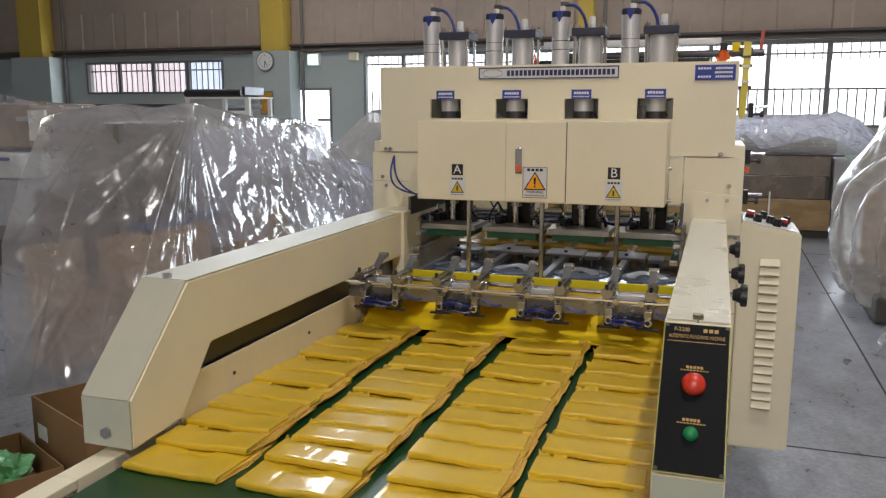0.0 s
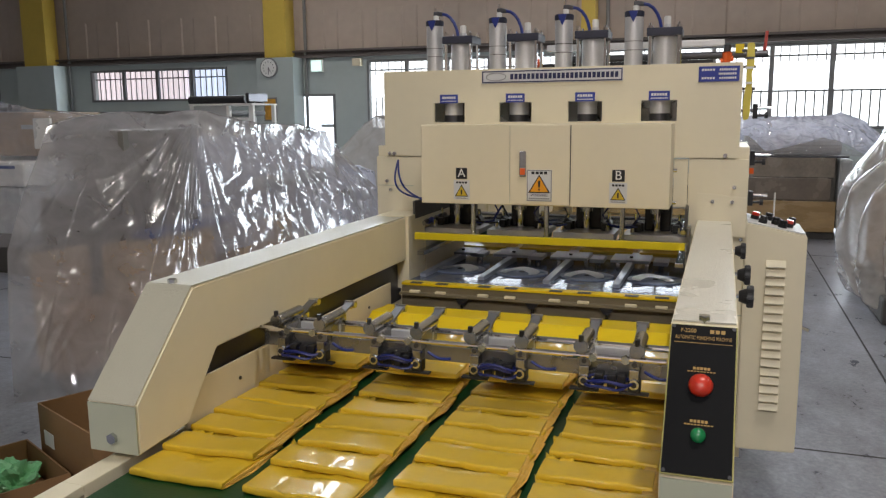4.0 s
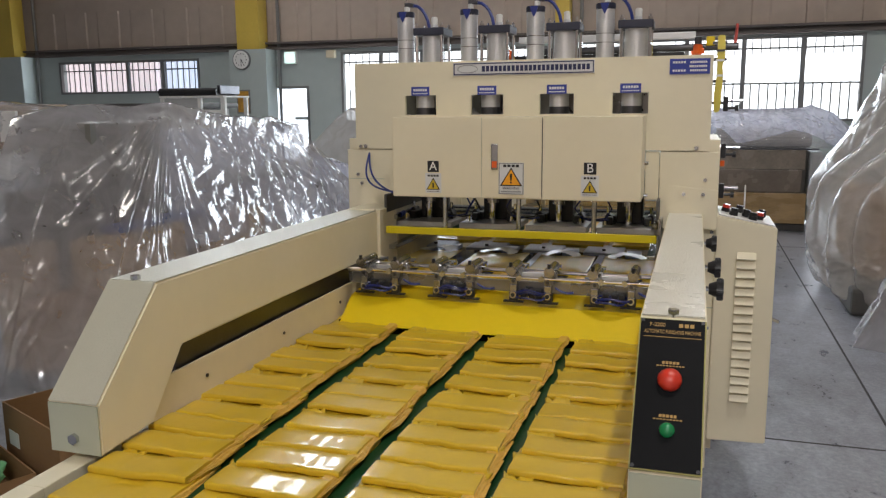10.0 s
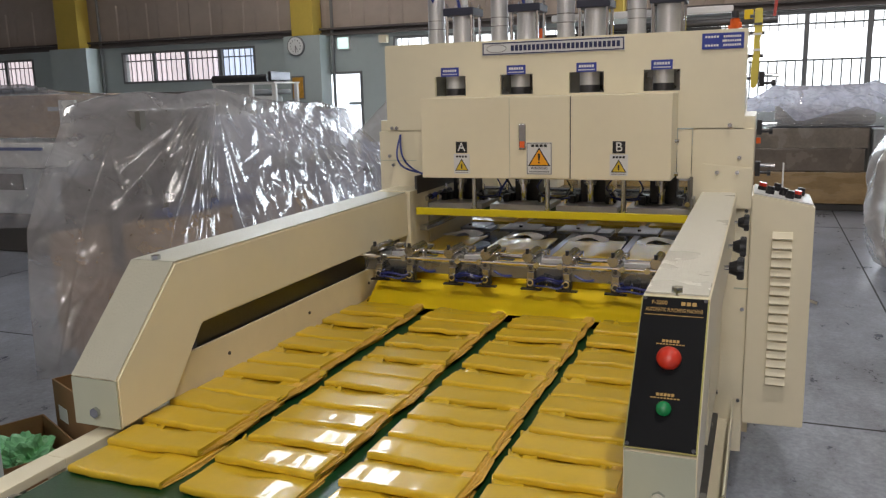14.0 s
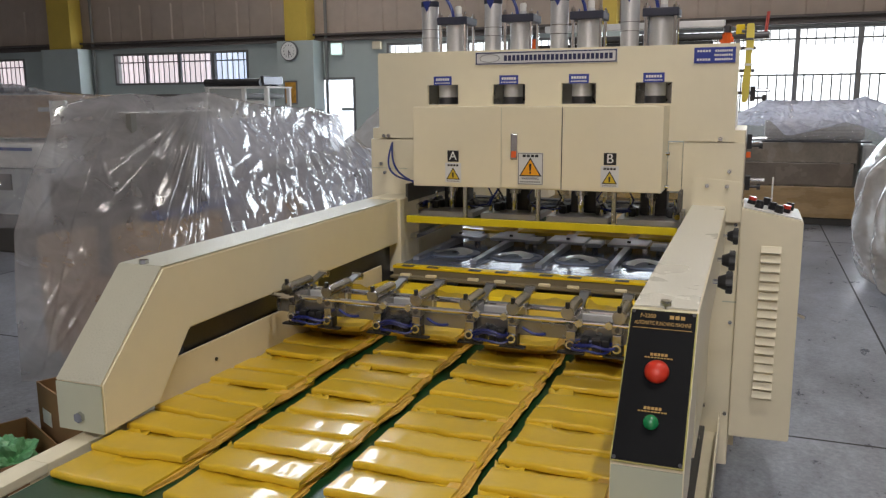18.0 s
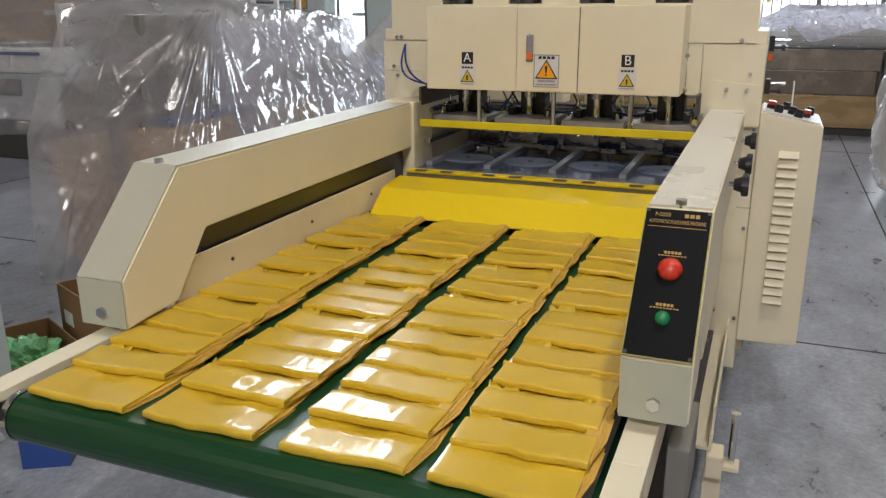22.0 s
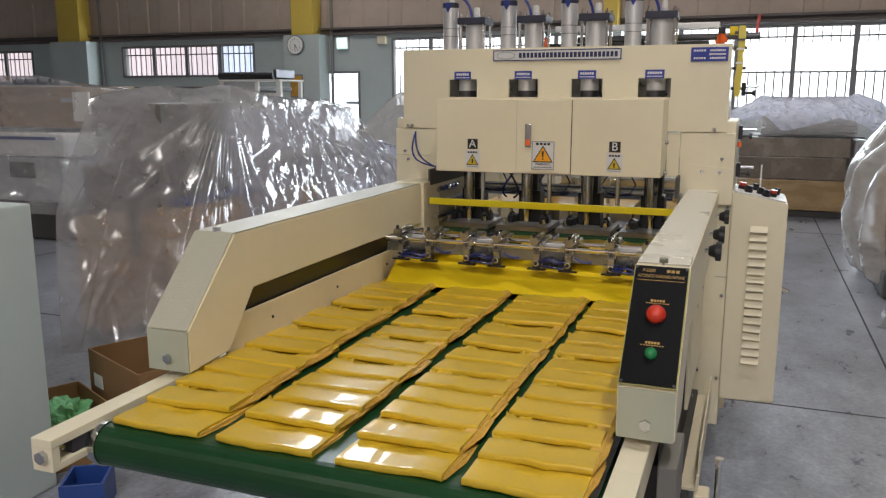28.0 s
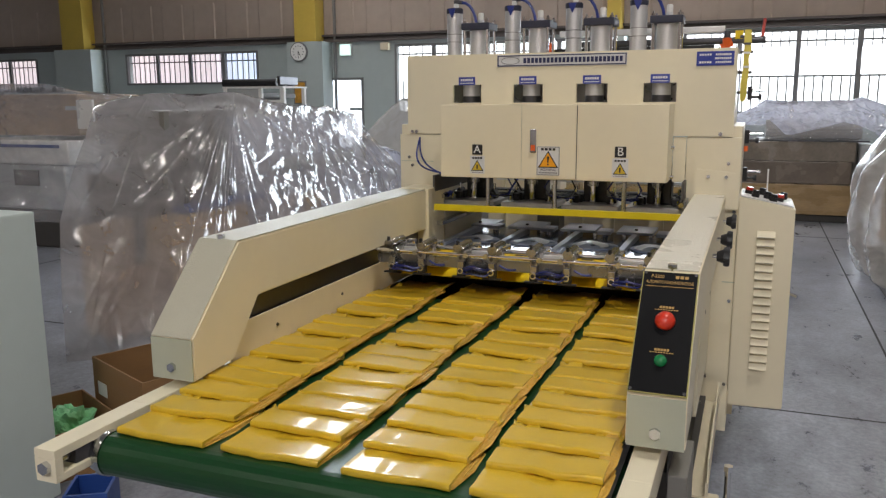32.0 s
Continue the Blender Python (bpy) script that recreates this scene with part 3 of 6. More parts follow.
def build_beams():
    for s in (-1, 1):
        lo, hi = (-0.634, -0.508) if s < 0 else (0.536, 0.652)
        back = 0.008 if s < 0 else 0.186
        b = part("side_beam", prism([(back if y > 0 else y, z) for y, z in BEAM], "x", lo, hi, 0.004), CREAM, machine)
        part("end_cap", prism([(-1.5075, 0.902), (-1.5075, 0.797), (-1.505, 0.797), (-1.505, 0.902)], "x", lo + 0.002, hi - 0.002), GREYGREEN, b, "grey-green end plate")
        part("cap_bolt", rod(((lo + hi) / 2, -1.506, 0.829), ((lo + hi) / 2, -1.516, 0.829), 0.012, 6), STEEL, b, "zinc hexagon bolt")
        part("top_bolt", rod(((lo + hi) / 2, -1.285, 1.112), ((lo + hi) / 2, -1.285, 1.126), 0.011, 6), STEEL, b, "zinc hexagon bolt")
        # the left skins hold their dimmer light in the paint colour
        part("top_skin", box(lo + 0.003, hi - 0.003, -1.295, back - 0.01, 1.1135, 1.1165), HAMMER if s > 0 else SHADEDSKIN, b, "hammer-finish top")
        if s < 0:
            part("slope_skin", prism([(-1.2975, 1.1155), (-1.5055, 0.9075), (-1.5075, 0.9055), (-1.2995, 1.1155)], "x", lo + 0.003, hi - 0.003), SHADEDSKIN, b, "hammer-finish slope, colour darkened for weaker light")
        # face plate where the beam meets the frame
        if s > 0:
            part("channel_flange", box(0.668, 0.673, -0.62, 0.10, 0.325, 0.40), CREAM, machine)
            pl = part("mounting_plate", prism([(lo - 0.02, 1.06), (0.70, 1.06), (0.70, 1.20), (lo + 0.0, 1.215)], "y", 0.176, 0.187, 0.003), CREAM, machine)
            marks = ((0.585, 1.185), (0.650, 1.185))
        else:
            pl = part("beam_socket", box(-0.632, -0.4975, 0.0085, 0.186, 0.84, 1.117, 0.002), CREAM, machine)
            part("socket_ledge", box(-0.575, -0.512, -0.012, 0.0085, 1.1165, 1.121), CREAM, machine)
            part("cover_seam", box(-0.699, -0.545, 0.1865, 0.1878, 1.2165, 1.2185), GREYGREEN, machine)
            marks = ((-0.640, 1.345), (-0.640, 1.20))
        for x, z in marks:
            y = 0.187 if s < 0 else 0.176
            part("plate_bolt", rod((x, y, z), (x, y - 0.009, z), 0.007, 6), STEEL, pl)


def build_control_panel():
    # tilted black panel on the end of the beam
    a, b = Vector((-1.31, 1.109)), Vector((-1.507, 0.906))
    d = (b - a).normalized()
    ang = math.degrees(math.atan2(a.y - b.y, a.x - b.x))
    m = Matrix.Translation((0.594, -1.31, 1.110)) @ pose(0, 0, 0, ang)
    L = (b - a).length
    cp = thing("control_panel", "black control panel with red stop and green start buttons", "control panel", at=m)
    w = 0.0575
    part("backing", box(-w, w, -L, 0.0, 0.002, 0.005, 0.001), mat("yellow_trim", (0.38, 0.34, 0.10), 0.5), cp, "yellow edged backing plate")
    part("face", box(-w + 0.0025, w - 0.0025, -L + 0.0025, -0.0025, 0.005, 0.0075), PANELBLACK, cp)
    part("header_line", box(-w + 0.008, w - 0.008, -0.0385, -0.0375, 0.0075, 0.008), GOLD, cp)
    letters("F-2200", 0.011, GOLD, pose(-0.026, -0.014, 0.0078), parent=cp, width=0.026)
    bars(cp, 0.010, 0.038, -0.014, 0.007, 0.0078, GOLD, 3)
    letters("AUTOMATIC PUNCHING MACHINE", 0.0105, GOLD, pose(0, -0.028, 0.0078), parent=cp, width=0.096)
    for y, mtl, r, h, lab in ((-0.122, RED, 0.0207, 0.021, "red mushroom stop button"), (-0.213, GREEN, 0.0130, 0.015, "green push button")):
        bm = rod((0, y, 0.007), (0, y, 0.012), r * 0.82, 24)
        part("button_collar", bm, BLACK, cp)
        bm = bmesh.new()
        bmesh.ops.create_uvsphere(bm, u_segments=28, v_segments=12, radius=r, matrix=Matrix.Translation((0, y, 0.012)) @ Matrix.Diagonal((1, 1, h / r * 0.8, 1)))
        part("button", bm, mtl, cp, lab, smooth=True)
        bars(cp, -0.015, 0.015, y + r + 0.013, 0.005, 0.0078, GOLD, 5)
        bars(cp, -0.024, 0.024, y + r + 0.007, 0.002, 0.0078, GOLD, 9)
    for x in (-w + 0.006, w - 0.006):
        for y in (-0.006, -L + 0.006):
            part("screw", rod((x, y, 0.005), (x, y, 0.009), 0.0032, 10), DARKSTEEL, cp)


def bars(parent, x0, x1, y, h, z, mtl, n, name="print_bar"):
    step = (x1 - x0) / n
    bm = bmesh.new()
    for k in range(n):
        box(x0 + step * (k + 0.1), x0 + step * (k + 0.85), y - h / 2, y + h / 2, z, z + 0.0006, bm=bm)
    return part(name, bm, mtl, parent)


def upright_bars(parent, x0, x1, y, z, h, mtl, n, name="print_bar"):
    step = (x1 - x0) / n
    bm = bmesh.new()
    for k in range(n):
        box(x0 + step * (k + 0.12), x0 + step * (k + 0.85), y - 0.0006, y, z - h / 2, z + h / 2, bm=bm)
    return part(name, bm, mtl, parent)


LANES = (-0.391, -0.13, 0.13, 0.391)


def build_head():
    # rear main panel with four openings
    xs = [-0.661] + [v for x in LANES for v in (x - 0.062, x + 0.062)] + [0.665]
    zs = (1.336, 1.465, 1.538, 1.656)
    bm = bmesh.new()
    grid = [[bm.verts.new((x, 0.185, z)) for x in xs] for z in zs]
    for a in range(3):
        for b in range(9):
            if not (a == 1 and b % 2):
                bm.faces.new((grid[a][b], grid[a][b + 1], grid[a + 1][b + 1], grid[a + 1][b]))
    ext = bmesh.ops.extrude_face_region(bm, geom=bm.faces[:])
    bmesh.ops.translate(bm, verts=[v for v in ext["geom"] if isinstance(v, bmesh.types.BMVert)], vec=(0, 0.015, 0))
    bmesh.ops.recalc_face_normals(bm, faces=bm.faces[:])
    part("rear_panel", bm, CREAM, machine)
    part("panel_top_edge", box(-0.661, 0.665, 0.19, 0.70, 1.6565, 1.662), CREAM, machine)
    for s in (-1, 1):
        part("panel_side", box(*sorted((s * 0.655, s * 0.663)), 0.202, 0.70, 1.336, 1.655), CREAM, machine)
        lo, hi = sorted((s * 0.50, s * 0.70))
        fr = part("side_frame", box(lo, hi, 0.205, 0.72, 0.16, 1.375, 0.004), CREAM, machine)
        part("lower_cover", box(lo, hi, 0.188, 0.2035, 1.085, 1.332, 0.002), CREAM, machine)
        part("cover_bolt", rod((s * 0.62, 0.184, 1.345), (s * 0.62, 0.176, 1.345), 0.008, 6), STEEL, machine)
        part("cover_bolt", rod((s * 0.655, 0.187, 1.235), (s * 0.655, 0.178, 1.235), 0.007, 6), STEEL, machine)
    part("lower_cover_wide", box(0.45, 0.498, 0.19, 0.2035, 1.16, 1.332, 0.002), CREAM, machine)
    # punch cylinders seen through the openings and above the panel
    for x in LANES:
        part("opening_back", box(x - 0.115, x + 0.115, 0.30, 0.305, 1.44, 1.565), GREYMETAL, machine)
        part("cylinder_barrel", rod((x, 0.245, 1.44), (x, 0.245, 1.60), 0.036, 28), ALU, machine, "dull aluminium cylinder")
        part("barrel_band", rod((x, 0.245, 1.466), (x, 0.245, 1.492), 0.0375, 28), DARKSTEEL, machine)
        lb = part("blue_label", box(x - 0.036, x + 0.036, 0.1825, 0.1845, 1.537, 1.570), BLUESIGN, machine, "blue label with white print")
        upright_bars(lb, x - 0.028, x + 0.028, 0.1825, 1.558, 0.009, WHITE, 6)
        upright_bars(lb, x - 0.030, x + 0.030, 0.1825, 1.545, 0.004, WHITE, 10)
        top_cylinder(x)
    # front box with doors
    fb = part("front_box", box(-0.439, 0.449, 0.0, 0.184, 1.172, 1.458, 0.003), CREAM, machine)
    part("door", box(-0.101, 0.112, -0.0045, -0.001, 1.176, 1.454, 0.0015), CREAM, machine)
    part("door_gap", box(0.1125, 0.1150, -0.0015, 0.0, 1.176, 1.455), BLACK, machine, "dark door gap")
    part("door_gap", box(-0.1032, -0.1020, -0.001, 0.0, 1.176, 1.455), GREYGREEN, machine, "door gap")
    h = part("door_handle", box(-0.066, -0.042, -0.010, -0.005, 1.275, 1.365, 0.003), STEEL, machine, "recessed steel latch")
    part("latch_tab", box(-0.063, -0.045, -0.014, -0.010, 1.282, 1.305, 0.002), ORANGERED, h)
    for z in (1.19, 1.30):
        part("hinge_pin", rod((0.455, 0.05, z), (0.468, 0.05, z), 0.006, 8), STEEL, machine)
    stickers()
    # name sign
    sg = part("name_sign", box(-0.259, 0.264, 0.180, 0.1848, 1.608, 1.655, 0.001), SIGNWHITE, machine, "white name sign with navy border and letters")
    bm = box(-0.257, 0.262, 0.1788, 0.1798, 1.649, 1.653)
    box(-0.257, 0.262, 0.1788, 0.1798, 1.610, 1.614, bm=bm)
    box(-0.257, -0.253, 0.1788, 0.1798, 1.614, 1.649, bm=bm)
    box(0.258, 0.262, 0.1788, 0.1798, 1.614, 1.649, bm=bm)
    part("sign_border", bm, NAVY, sg)
    upright_bars(sg, -0.150, 0.250, 0.1788, 1.6315, 0.020, NAVY, 25)
    bm = bmesh.new()
    for k in range(28):
        a0, a1 = 2 * math.pi * k / 28, 2 * math.pi * (k + 1) / 28
        rod((-0.203 + 0.038 * math.cos(a0), 0.1785, 1.6315 + 0.014 * math.sin(a0)), (-0.203 + 0.038 * math.cos(a1), 0.1785, 1.6315 + 0.014 * math.sin(a1)), 0.0011, 5, bm=bm)
    part("oval_mark", bm, FRAMEGREY, sg)
    bs = part("blue_plate", box(0.521, 0.654, 0.180, 0.1848, 1.598, 1.650, 0.001), BLUESIGN, machine, "blue plate with rows of white print")
    for k, z in enumerate((1.638, 1.624, 1.610)):
        upright_bars(bs, 0.530 if k != 1 else 0.585, 0.575 if k != 1 else 0.60, 0.180, z, 0.007, WHITE, 5 if k != 1 else 2)
        upright_bars(bs, 0.588, 0.645, 0.180, z, 0.007, WHITE, 8)


def top_cylinder(x):
    cx, cy = x + 0.003, 0.34
    part("cylinder", rod((cx, cy, 1.655), (cx, cy, 1.768), 0.042, 32), ALU, machine, "pale aluminium pneumatic cylinder")
    hd = part("cylinder_head", box(cx - 0.062, cx + 0.062, cy - 0.062, cy + 0.062, 1.768, 1.797, 0.004), NAVYBLACK, machine, "blue-black cylinder head")
    for sx in (-1, 1):
        for sy in (-1, 1):
            px, py = cx + sx * 0.050, cy + sy * 0.050
            part("tie_rod", rod((px, py, 1.655), (px, py, 1.770), 0.0065, 10), CHROME, machine)
            part("tie_nut", rod((px, py, 1.797), (px, py, 1.806), 0.0085, 6), CHROME, hd)
            part("stud", rod((px, py, 1.806), (px, py, 1.815), 0.004, 8), CHROME, hd)
    part("silencer", rod((cx + 0.006, cy, 1.797), (cx + 0.006, cy, 1.842), 0.0125, 16, bevel=0.003), WHITE, hd, "pale ribbed silencer")
    part("silencer_collar", rod((cx + 0.006, cy, 1.797), (cx + 0.006, cy, 1.812), 0.0145, 6), ALU, hd)
    tx, ty = cx - 0.113, 0.34
    tk = part("air_tank", rod((tx, ty, 1.655), (tx, ty, 1.842), 0.0335, 28), ALU, machine, "slim pale aluminium air reservoir")
    part("tank_cap", rod((tx, ty, 1.842), (tx, ty, 1.864), 0.036, 28, bevel=0.003), NAVYBLACK, tk)
    for z in (1.722, 1.754):
        part("tank_band", rod((tx, ty, z), (tx, ty, z + 0.0025), 0.0342, 28), GREYMETAL, tk)
    part("tank_tab", prism([(tx - 0.016, 1.862), (tx + 0.016, 1.862), (tx + 0.010, 1.842), (tx, 1.822), (tx - 0.010, 1.842)], "y", ty - 0.0395, ty - 0.034), BLUE, tk, "blue pointed tab")
    part("cap_fitting", rod((tx + 0.006, ty, 1.864), (tx + 0.006, ty, 1.884), 0.011, 12), WHITE, tk)
    part("tank_elbow", box(tx - 0.003, tx + 0.022, ty - 0.008, ty + 0.008, 1.882, 1.900, 0.004), DARKSTEEL, tk)
    part("bleed_screw", rod((tx + 0.004, ty, 1.900), (tx + 0.004, ty, 1.916), 0.004, 8), CHROME, tk)
    part("hose_nut", rod((tx + 0.020, ty, 1.891), (tx + 0.034, ty, 1.888), 0.0085, 10), DARKSTEEL, tk)
    part("air_hose", tube([(tx + 0.030, ty, 1.889), (tx + 0.050, ty, 1.885), (tx + 0.068, ty, 1.872), (tx + 0.082, ty, 1.852), (tx + 0.092, ty, 1.828), (tx + 0.098, ty, 1.798)], 0.0062, 10), BLUE, tk, "blue air hose")


def stickers():
    for x0, ch in ((-0.2825, "A"), (0.279, "B")):
        p = part("letter_plate", box(x0 - 0.021, x0 + 0.021, -0.0025, -0.0005, 1.263, 1.303), BLACK, machine, "black plate with a white letter")
        letters(ch, 0.044, WHITE, pose(x0, -0.003, 1.283, 90), parent=p)
        s = part("warning_label", box(x0 - 0.030, x0 + 0.030, -0.0022, -0.0004, 1.188, 1.259), SIGNWHITE, machine, "small white warning label with orange triangle")
        part("triangle_edge", prism([(x0 - 0.026, 1.199), (x0 + 0.026, 1.199), (x0, 1.243)], "y", -0.0030, -0.0024), BLACK, s)
        part("triangle", prism([(x0 - 0.021, 1.202), (x0 + 0.021, 1.202), (x0, 1.237)], "y", -0.0036, -0.0031), SIGNYELLOW, s)
        part("mark", prism([(x0 - 0.0025, 1.206), (x0 + 0.0025, 1.206), (x0 + 0.003, 1.224), (x0 - 0.003, 1.224)], "y", -0.0042, -0.0037), BLACK, s)
        upright_bars(s, x0 - 0.022, x0 + 0.022, -0.0024, 1.250, 0.007, BLACK, 4)
        upright_bars(s, x0 - 0.024, x0 + 0.024, -0.0024, 1.193, 0.003, FRAMEGREY, 9)
    x0 = 0.006
    s = part("warning_label", box(x0 - 0.045, x0 + 0.045, -0.0075, -0.005, 1.189, 1.300), SIGNWHITE, machine, "large white warning label with orange triangle")
    bm = box(x0 - 0.044, x0 + 0.044, -0.0082, -0.0076, 1.2965, 1.299)
    box(x0 - 0.044, x0 + 0.044, -0.0082, -0.0076, 1.190, 1.1925, bm=bm)
    box(x0 - 0.044, x0 - 0.0415, -0.0082, -0.0076, 1.1925, 1.2965, bm=bm)
    box(x0 + 0.0415, x0 + 0.044, -0.0082, -0.0076, 1.1925, 1.2965, bm=bm)
    part("label_border", bm, FRAMEGREY, s)
    part("triangle_edge", prism([(x0 - 0.040, 1.2185), (x0 + 0.040, 1.2185), (x0, 1.2835)], "y", -0.0086, -0.0078), BLACK, s)
    part("triangle", prism([(x0 - 0.033, 1.2225), (x0 + 0.033, 1.2225), (x0, 1.2765)], "y", -0.0094, -0.0088), ORANGE, s)
    bm = prism([(x0 - 0.0045, 1.262), (x0 + 0.0045, 1.262), (x0 + 0.0025, 1.238), (x0 - 0.0025, 1.238)], "y", -0.0102, -0.0096)
    box(x0 - 0.003, x0 + 0.003, -0.0102, -0.0096, 1.228, 1.234, bm=bm)
    part("exclamation", bm, BLACK, s)
    upright_bars(s, x0 - 0.030, x0 + 0.030, -0.0077, 1.289, 0.009, BLACK, 4)
    letters("WARNING", 0.0135, BLACK, pose(x0, -0.0078, 1.2105, 90), parent=s, width=0.06)
    upright_bars(s, x0 - 0.036, x0 + 0.036, -0.0077, 1.199, 0.005, FRAMEGREY, 12)


def build_bed():
    # table with glossy sheet, discs and guide bars
    part("table", prism([(-0.02, 0.850), (0.80, 0.825), (0.80, 0.849), (-0.02, 0.874)], "x", -0.50, 0.50), TABLE, machine, "glossy dark table sheet")
    for x in LANES:
        part("cutting_disc", rod((x, 0.3096, 0.856), (x, 0.31, 0.8685), 0.105, 40), DISC, machine, "grey-blue round cutting pad")
        part("disc_hub", rod((x, 0.31, 0.8685), (x, 0.3101, 0.871), 0.010, 16), BLACK, machine)
        part("rear_block", box(x - 0.03, x + 0.03, 0.56, 0.66, 0.874, 0.890, 0.002), CLAMPGREY, machine)
        part("rear_post", rod((x, 0.61, 0.846), (x, 0.61, 0.874), 0.012, 10), STEEL, machine)
    for x in (-0.24, 0.012, 0.268, -0.475):
        part("guide_bar", box(x - 0.013, x + 0.013, 0.10, 0.62, 0.852, 0.884, 0.002), CLAMPGREY, machine, "aluminium guide bar")
    lip = part("table_lip", box(-0.50, 0.50, -0.066, -0.022, 0.870, 0.880, 0.002), YELLOW, machine, "yellow front lip")
    part("lip_gap", box(-0.50, 0.50, -0.090, -0.0605, 0.838, 0.846), APRON, machine, "brown ledge before the flap")
    for x in LANES:
        for dx in (-0.05, 0.05):
            part("lip_notch", box(x + dx - 0.023, x + dx + 0.023, -0.068, -0.044, 0.8785, 0.8812), MACHINEDARK, lip, "dark finger notch")
            part("finger_pad", box(x + dx - 0.02, x + dx + 0.02, -0.089, -0.071, 0.8465, 0.856, 0.003), CREAM_MATT, lip)
    part("table_front", box(-0.50, 0.50, -0.060, -0.040, 0.785, 0.867), APRON, machine, "brown apron under the table")
    # well surfaces: their shade is in the colour
    part("well_floor", box(-0.527, 0.527, -0.43, -0.03, 0.690, 0.700), WELL, machine, "well under the flap, shade put into its near-black colour")
    part("well_back", box(-0.527, 0.527, -0.040, -0.030, 0.701, 0.784), WELL, machine, "well under the flap, shade put into its near-black colour")
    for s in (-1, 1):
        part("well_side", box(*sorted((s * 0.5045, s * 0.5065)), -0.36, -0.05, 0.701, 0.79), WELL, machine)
    for x in (-0.26, 0.0, 0.26):
        part("pivot_bracket", prism([(x - 0.028, 0.842), (x + 0.028, 0.842), (x + 0.010, 0.815), (x - 0.010, 0.815)], "y", -0.085, -0.062), DARKSTEEL, machine)
        part("pivot_bolt", rod((x, -0.074, 0.785), (x, -0.074, 0.815), 0.006, 10), STEEL, machine)
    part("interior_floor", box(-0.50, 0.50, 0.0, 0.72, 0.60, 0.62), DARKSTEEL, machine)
    part("feeder_unit", box(-0.80, 0.68, 1.75, 2.6, 0.0, 1.02, 0.01), CREAM_MATT, machine, "cream feeder section behind the head")
    for x in LANES:
        part("feeder_film", box(x - 0.110, x + 0.110, 1.752, 2.55, 1.021, 1.040, 0.008), BAG_SIDE, machine, "yellow bags lying on the feeder")
    part("feeder_lip", box(-0.48, 0.48, 1.70, 1.748, 0.95, 0.99, 0.004), STEEL, machine)
    # rear of the head: light strips, dark cross beams and hoses
    part("cross_beam", box(-0.50, 0.50, 0.62, 0.68, 1.13, 1.20, 0.004), DARKSTEEL, machine)
    for s in (-1, 1):
        # upper plate is added and coloured dark as the shade inside the head
        part("inner_liner", box(*sorted((s * 0.497, s * 0.506)), 0.08, 0.72, 1.10, 1.168), MACHINEDARK, machine, "dark side plate added for the shade inside the head")
        part("inner_liner", box(*sorted((s * 0.507, s * 0.516)), 0.08, 0.72, 0.63, 1.10), GREYMETAL, machine, "grey inner side plate")
        part("side_rail", box(*sorted((s * 0.470, s * 0.500)), 0.10, 0.70, 0.955, 0.972, 0.002), STEEL, machine, "bright steel side rail")
        part("side_rail", box(*sorted((s * 0.478, s * 0.504)), 0.14, 0.70, 1.012, 1.024, 0.002), ALU, machine)
        for k in range(5):
            part("hose_coupling", rod((s * 0.492, 0.16 + 0.055 * k, 1.072), (s * 0.492, 0.20 + 0.055 * k, 1.078), 0.010, 10), BLUE if k % 2 else STEEL, machine)
    for x in (-0.24, 0.012, 0.268, -0.475):
        part("rear_plate", box(x - 0.08, x + 0.08, 0.56, 0.76, 0.880, 0.892, 0.002), CLAMPGREY, machine, "blue-grey steel clamp plate")
        for dx in (-0.06, 0.06):
            part("plate_post", box(x + dx - 0.008, x + dx + 0.008, 0.66, 0.69, 0.846, 0.880), STEEL, machine)
        part("plate_bolt", rod((x, 0.62, 0.892), (x, 0.62, 0.900), 0.008, 6), DARKSTEEL, machine)
    for z in (1.10, 1.075, 0.99):
        part("rear_strip", box(-0.48, 0.48, 0.90, 0.92, z, z + 0.012), ALU, machine)
    part("rear_box", box(-0.335, -0.205, 1.15, 1.30, 1.0, 1.215, 0.006), WHITE, machine, "white box behind the head")
    part("rear_stand", box(-0.33, -0.21, 1.16, 1.29, 0.60, 1.0), MACHINEGREY, machine)
    for z in (1.150, 1.205):
        part("rear_bar_light", box(-0.49, 0.49, 0.985, 1.01, z, z + 0.016, 0.002), CREAM, machine)
    for x in (-0.47, -0.06, 0.10, 0.34, 0.47):
        part("rear_post_light", box(x - 0.008, x + 0.008, 0.99, 1.005, 0.62, 1.222), CREAM, machine)
    part("rear_roller", rod((-0.50, 0.70, 1.03), (0.50, 0.70, 1.03), 0.03, 20), STEEL, machine)
    for x in LANES:
        part("film_web", box(x - 0.108, x + 0.108, 0.80, 1.70, 0.935, 0.940), BAG_SIDE, machine, "yellow film web fed from behind")
    for k, x in enumerate((-0.27, -0.25, 0.0, 0.02, 0.26, 0.285)):
        w = 0.05 if k % 2 else -0.06
        part("air_hose", tube([(x, 0.22, 1.20), (x + w * 0.5, 0.215, 1.165), (x + w, 0.21, 1.12), (x + w * 0.6, 0.21, 1.085), (x - w * 0.6, 0.215, 1.075), (x - w * 1.1, 0.22, 1.08)], 0.0032, 8), BLACK if k % 3 == 0 else BLUEDARK, machine)
    part("blue_manifold", box(-0.49, -0.42, 0.25, 0.60, 1.0, 1.02, 0.004), BLUE, machine)
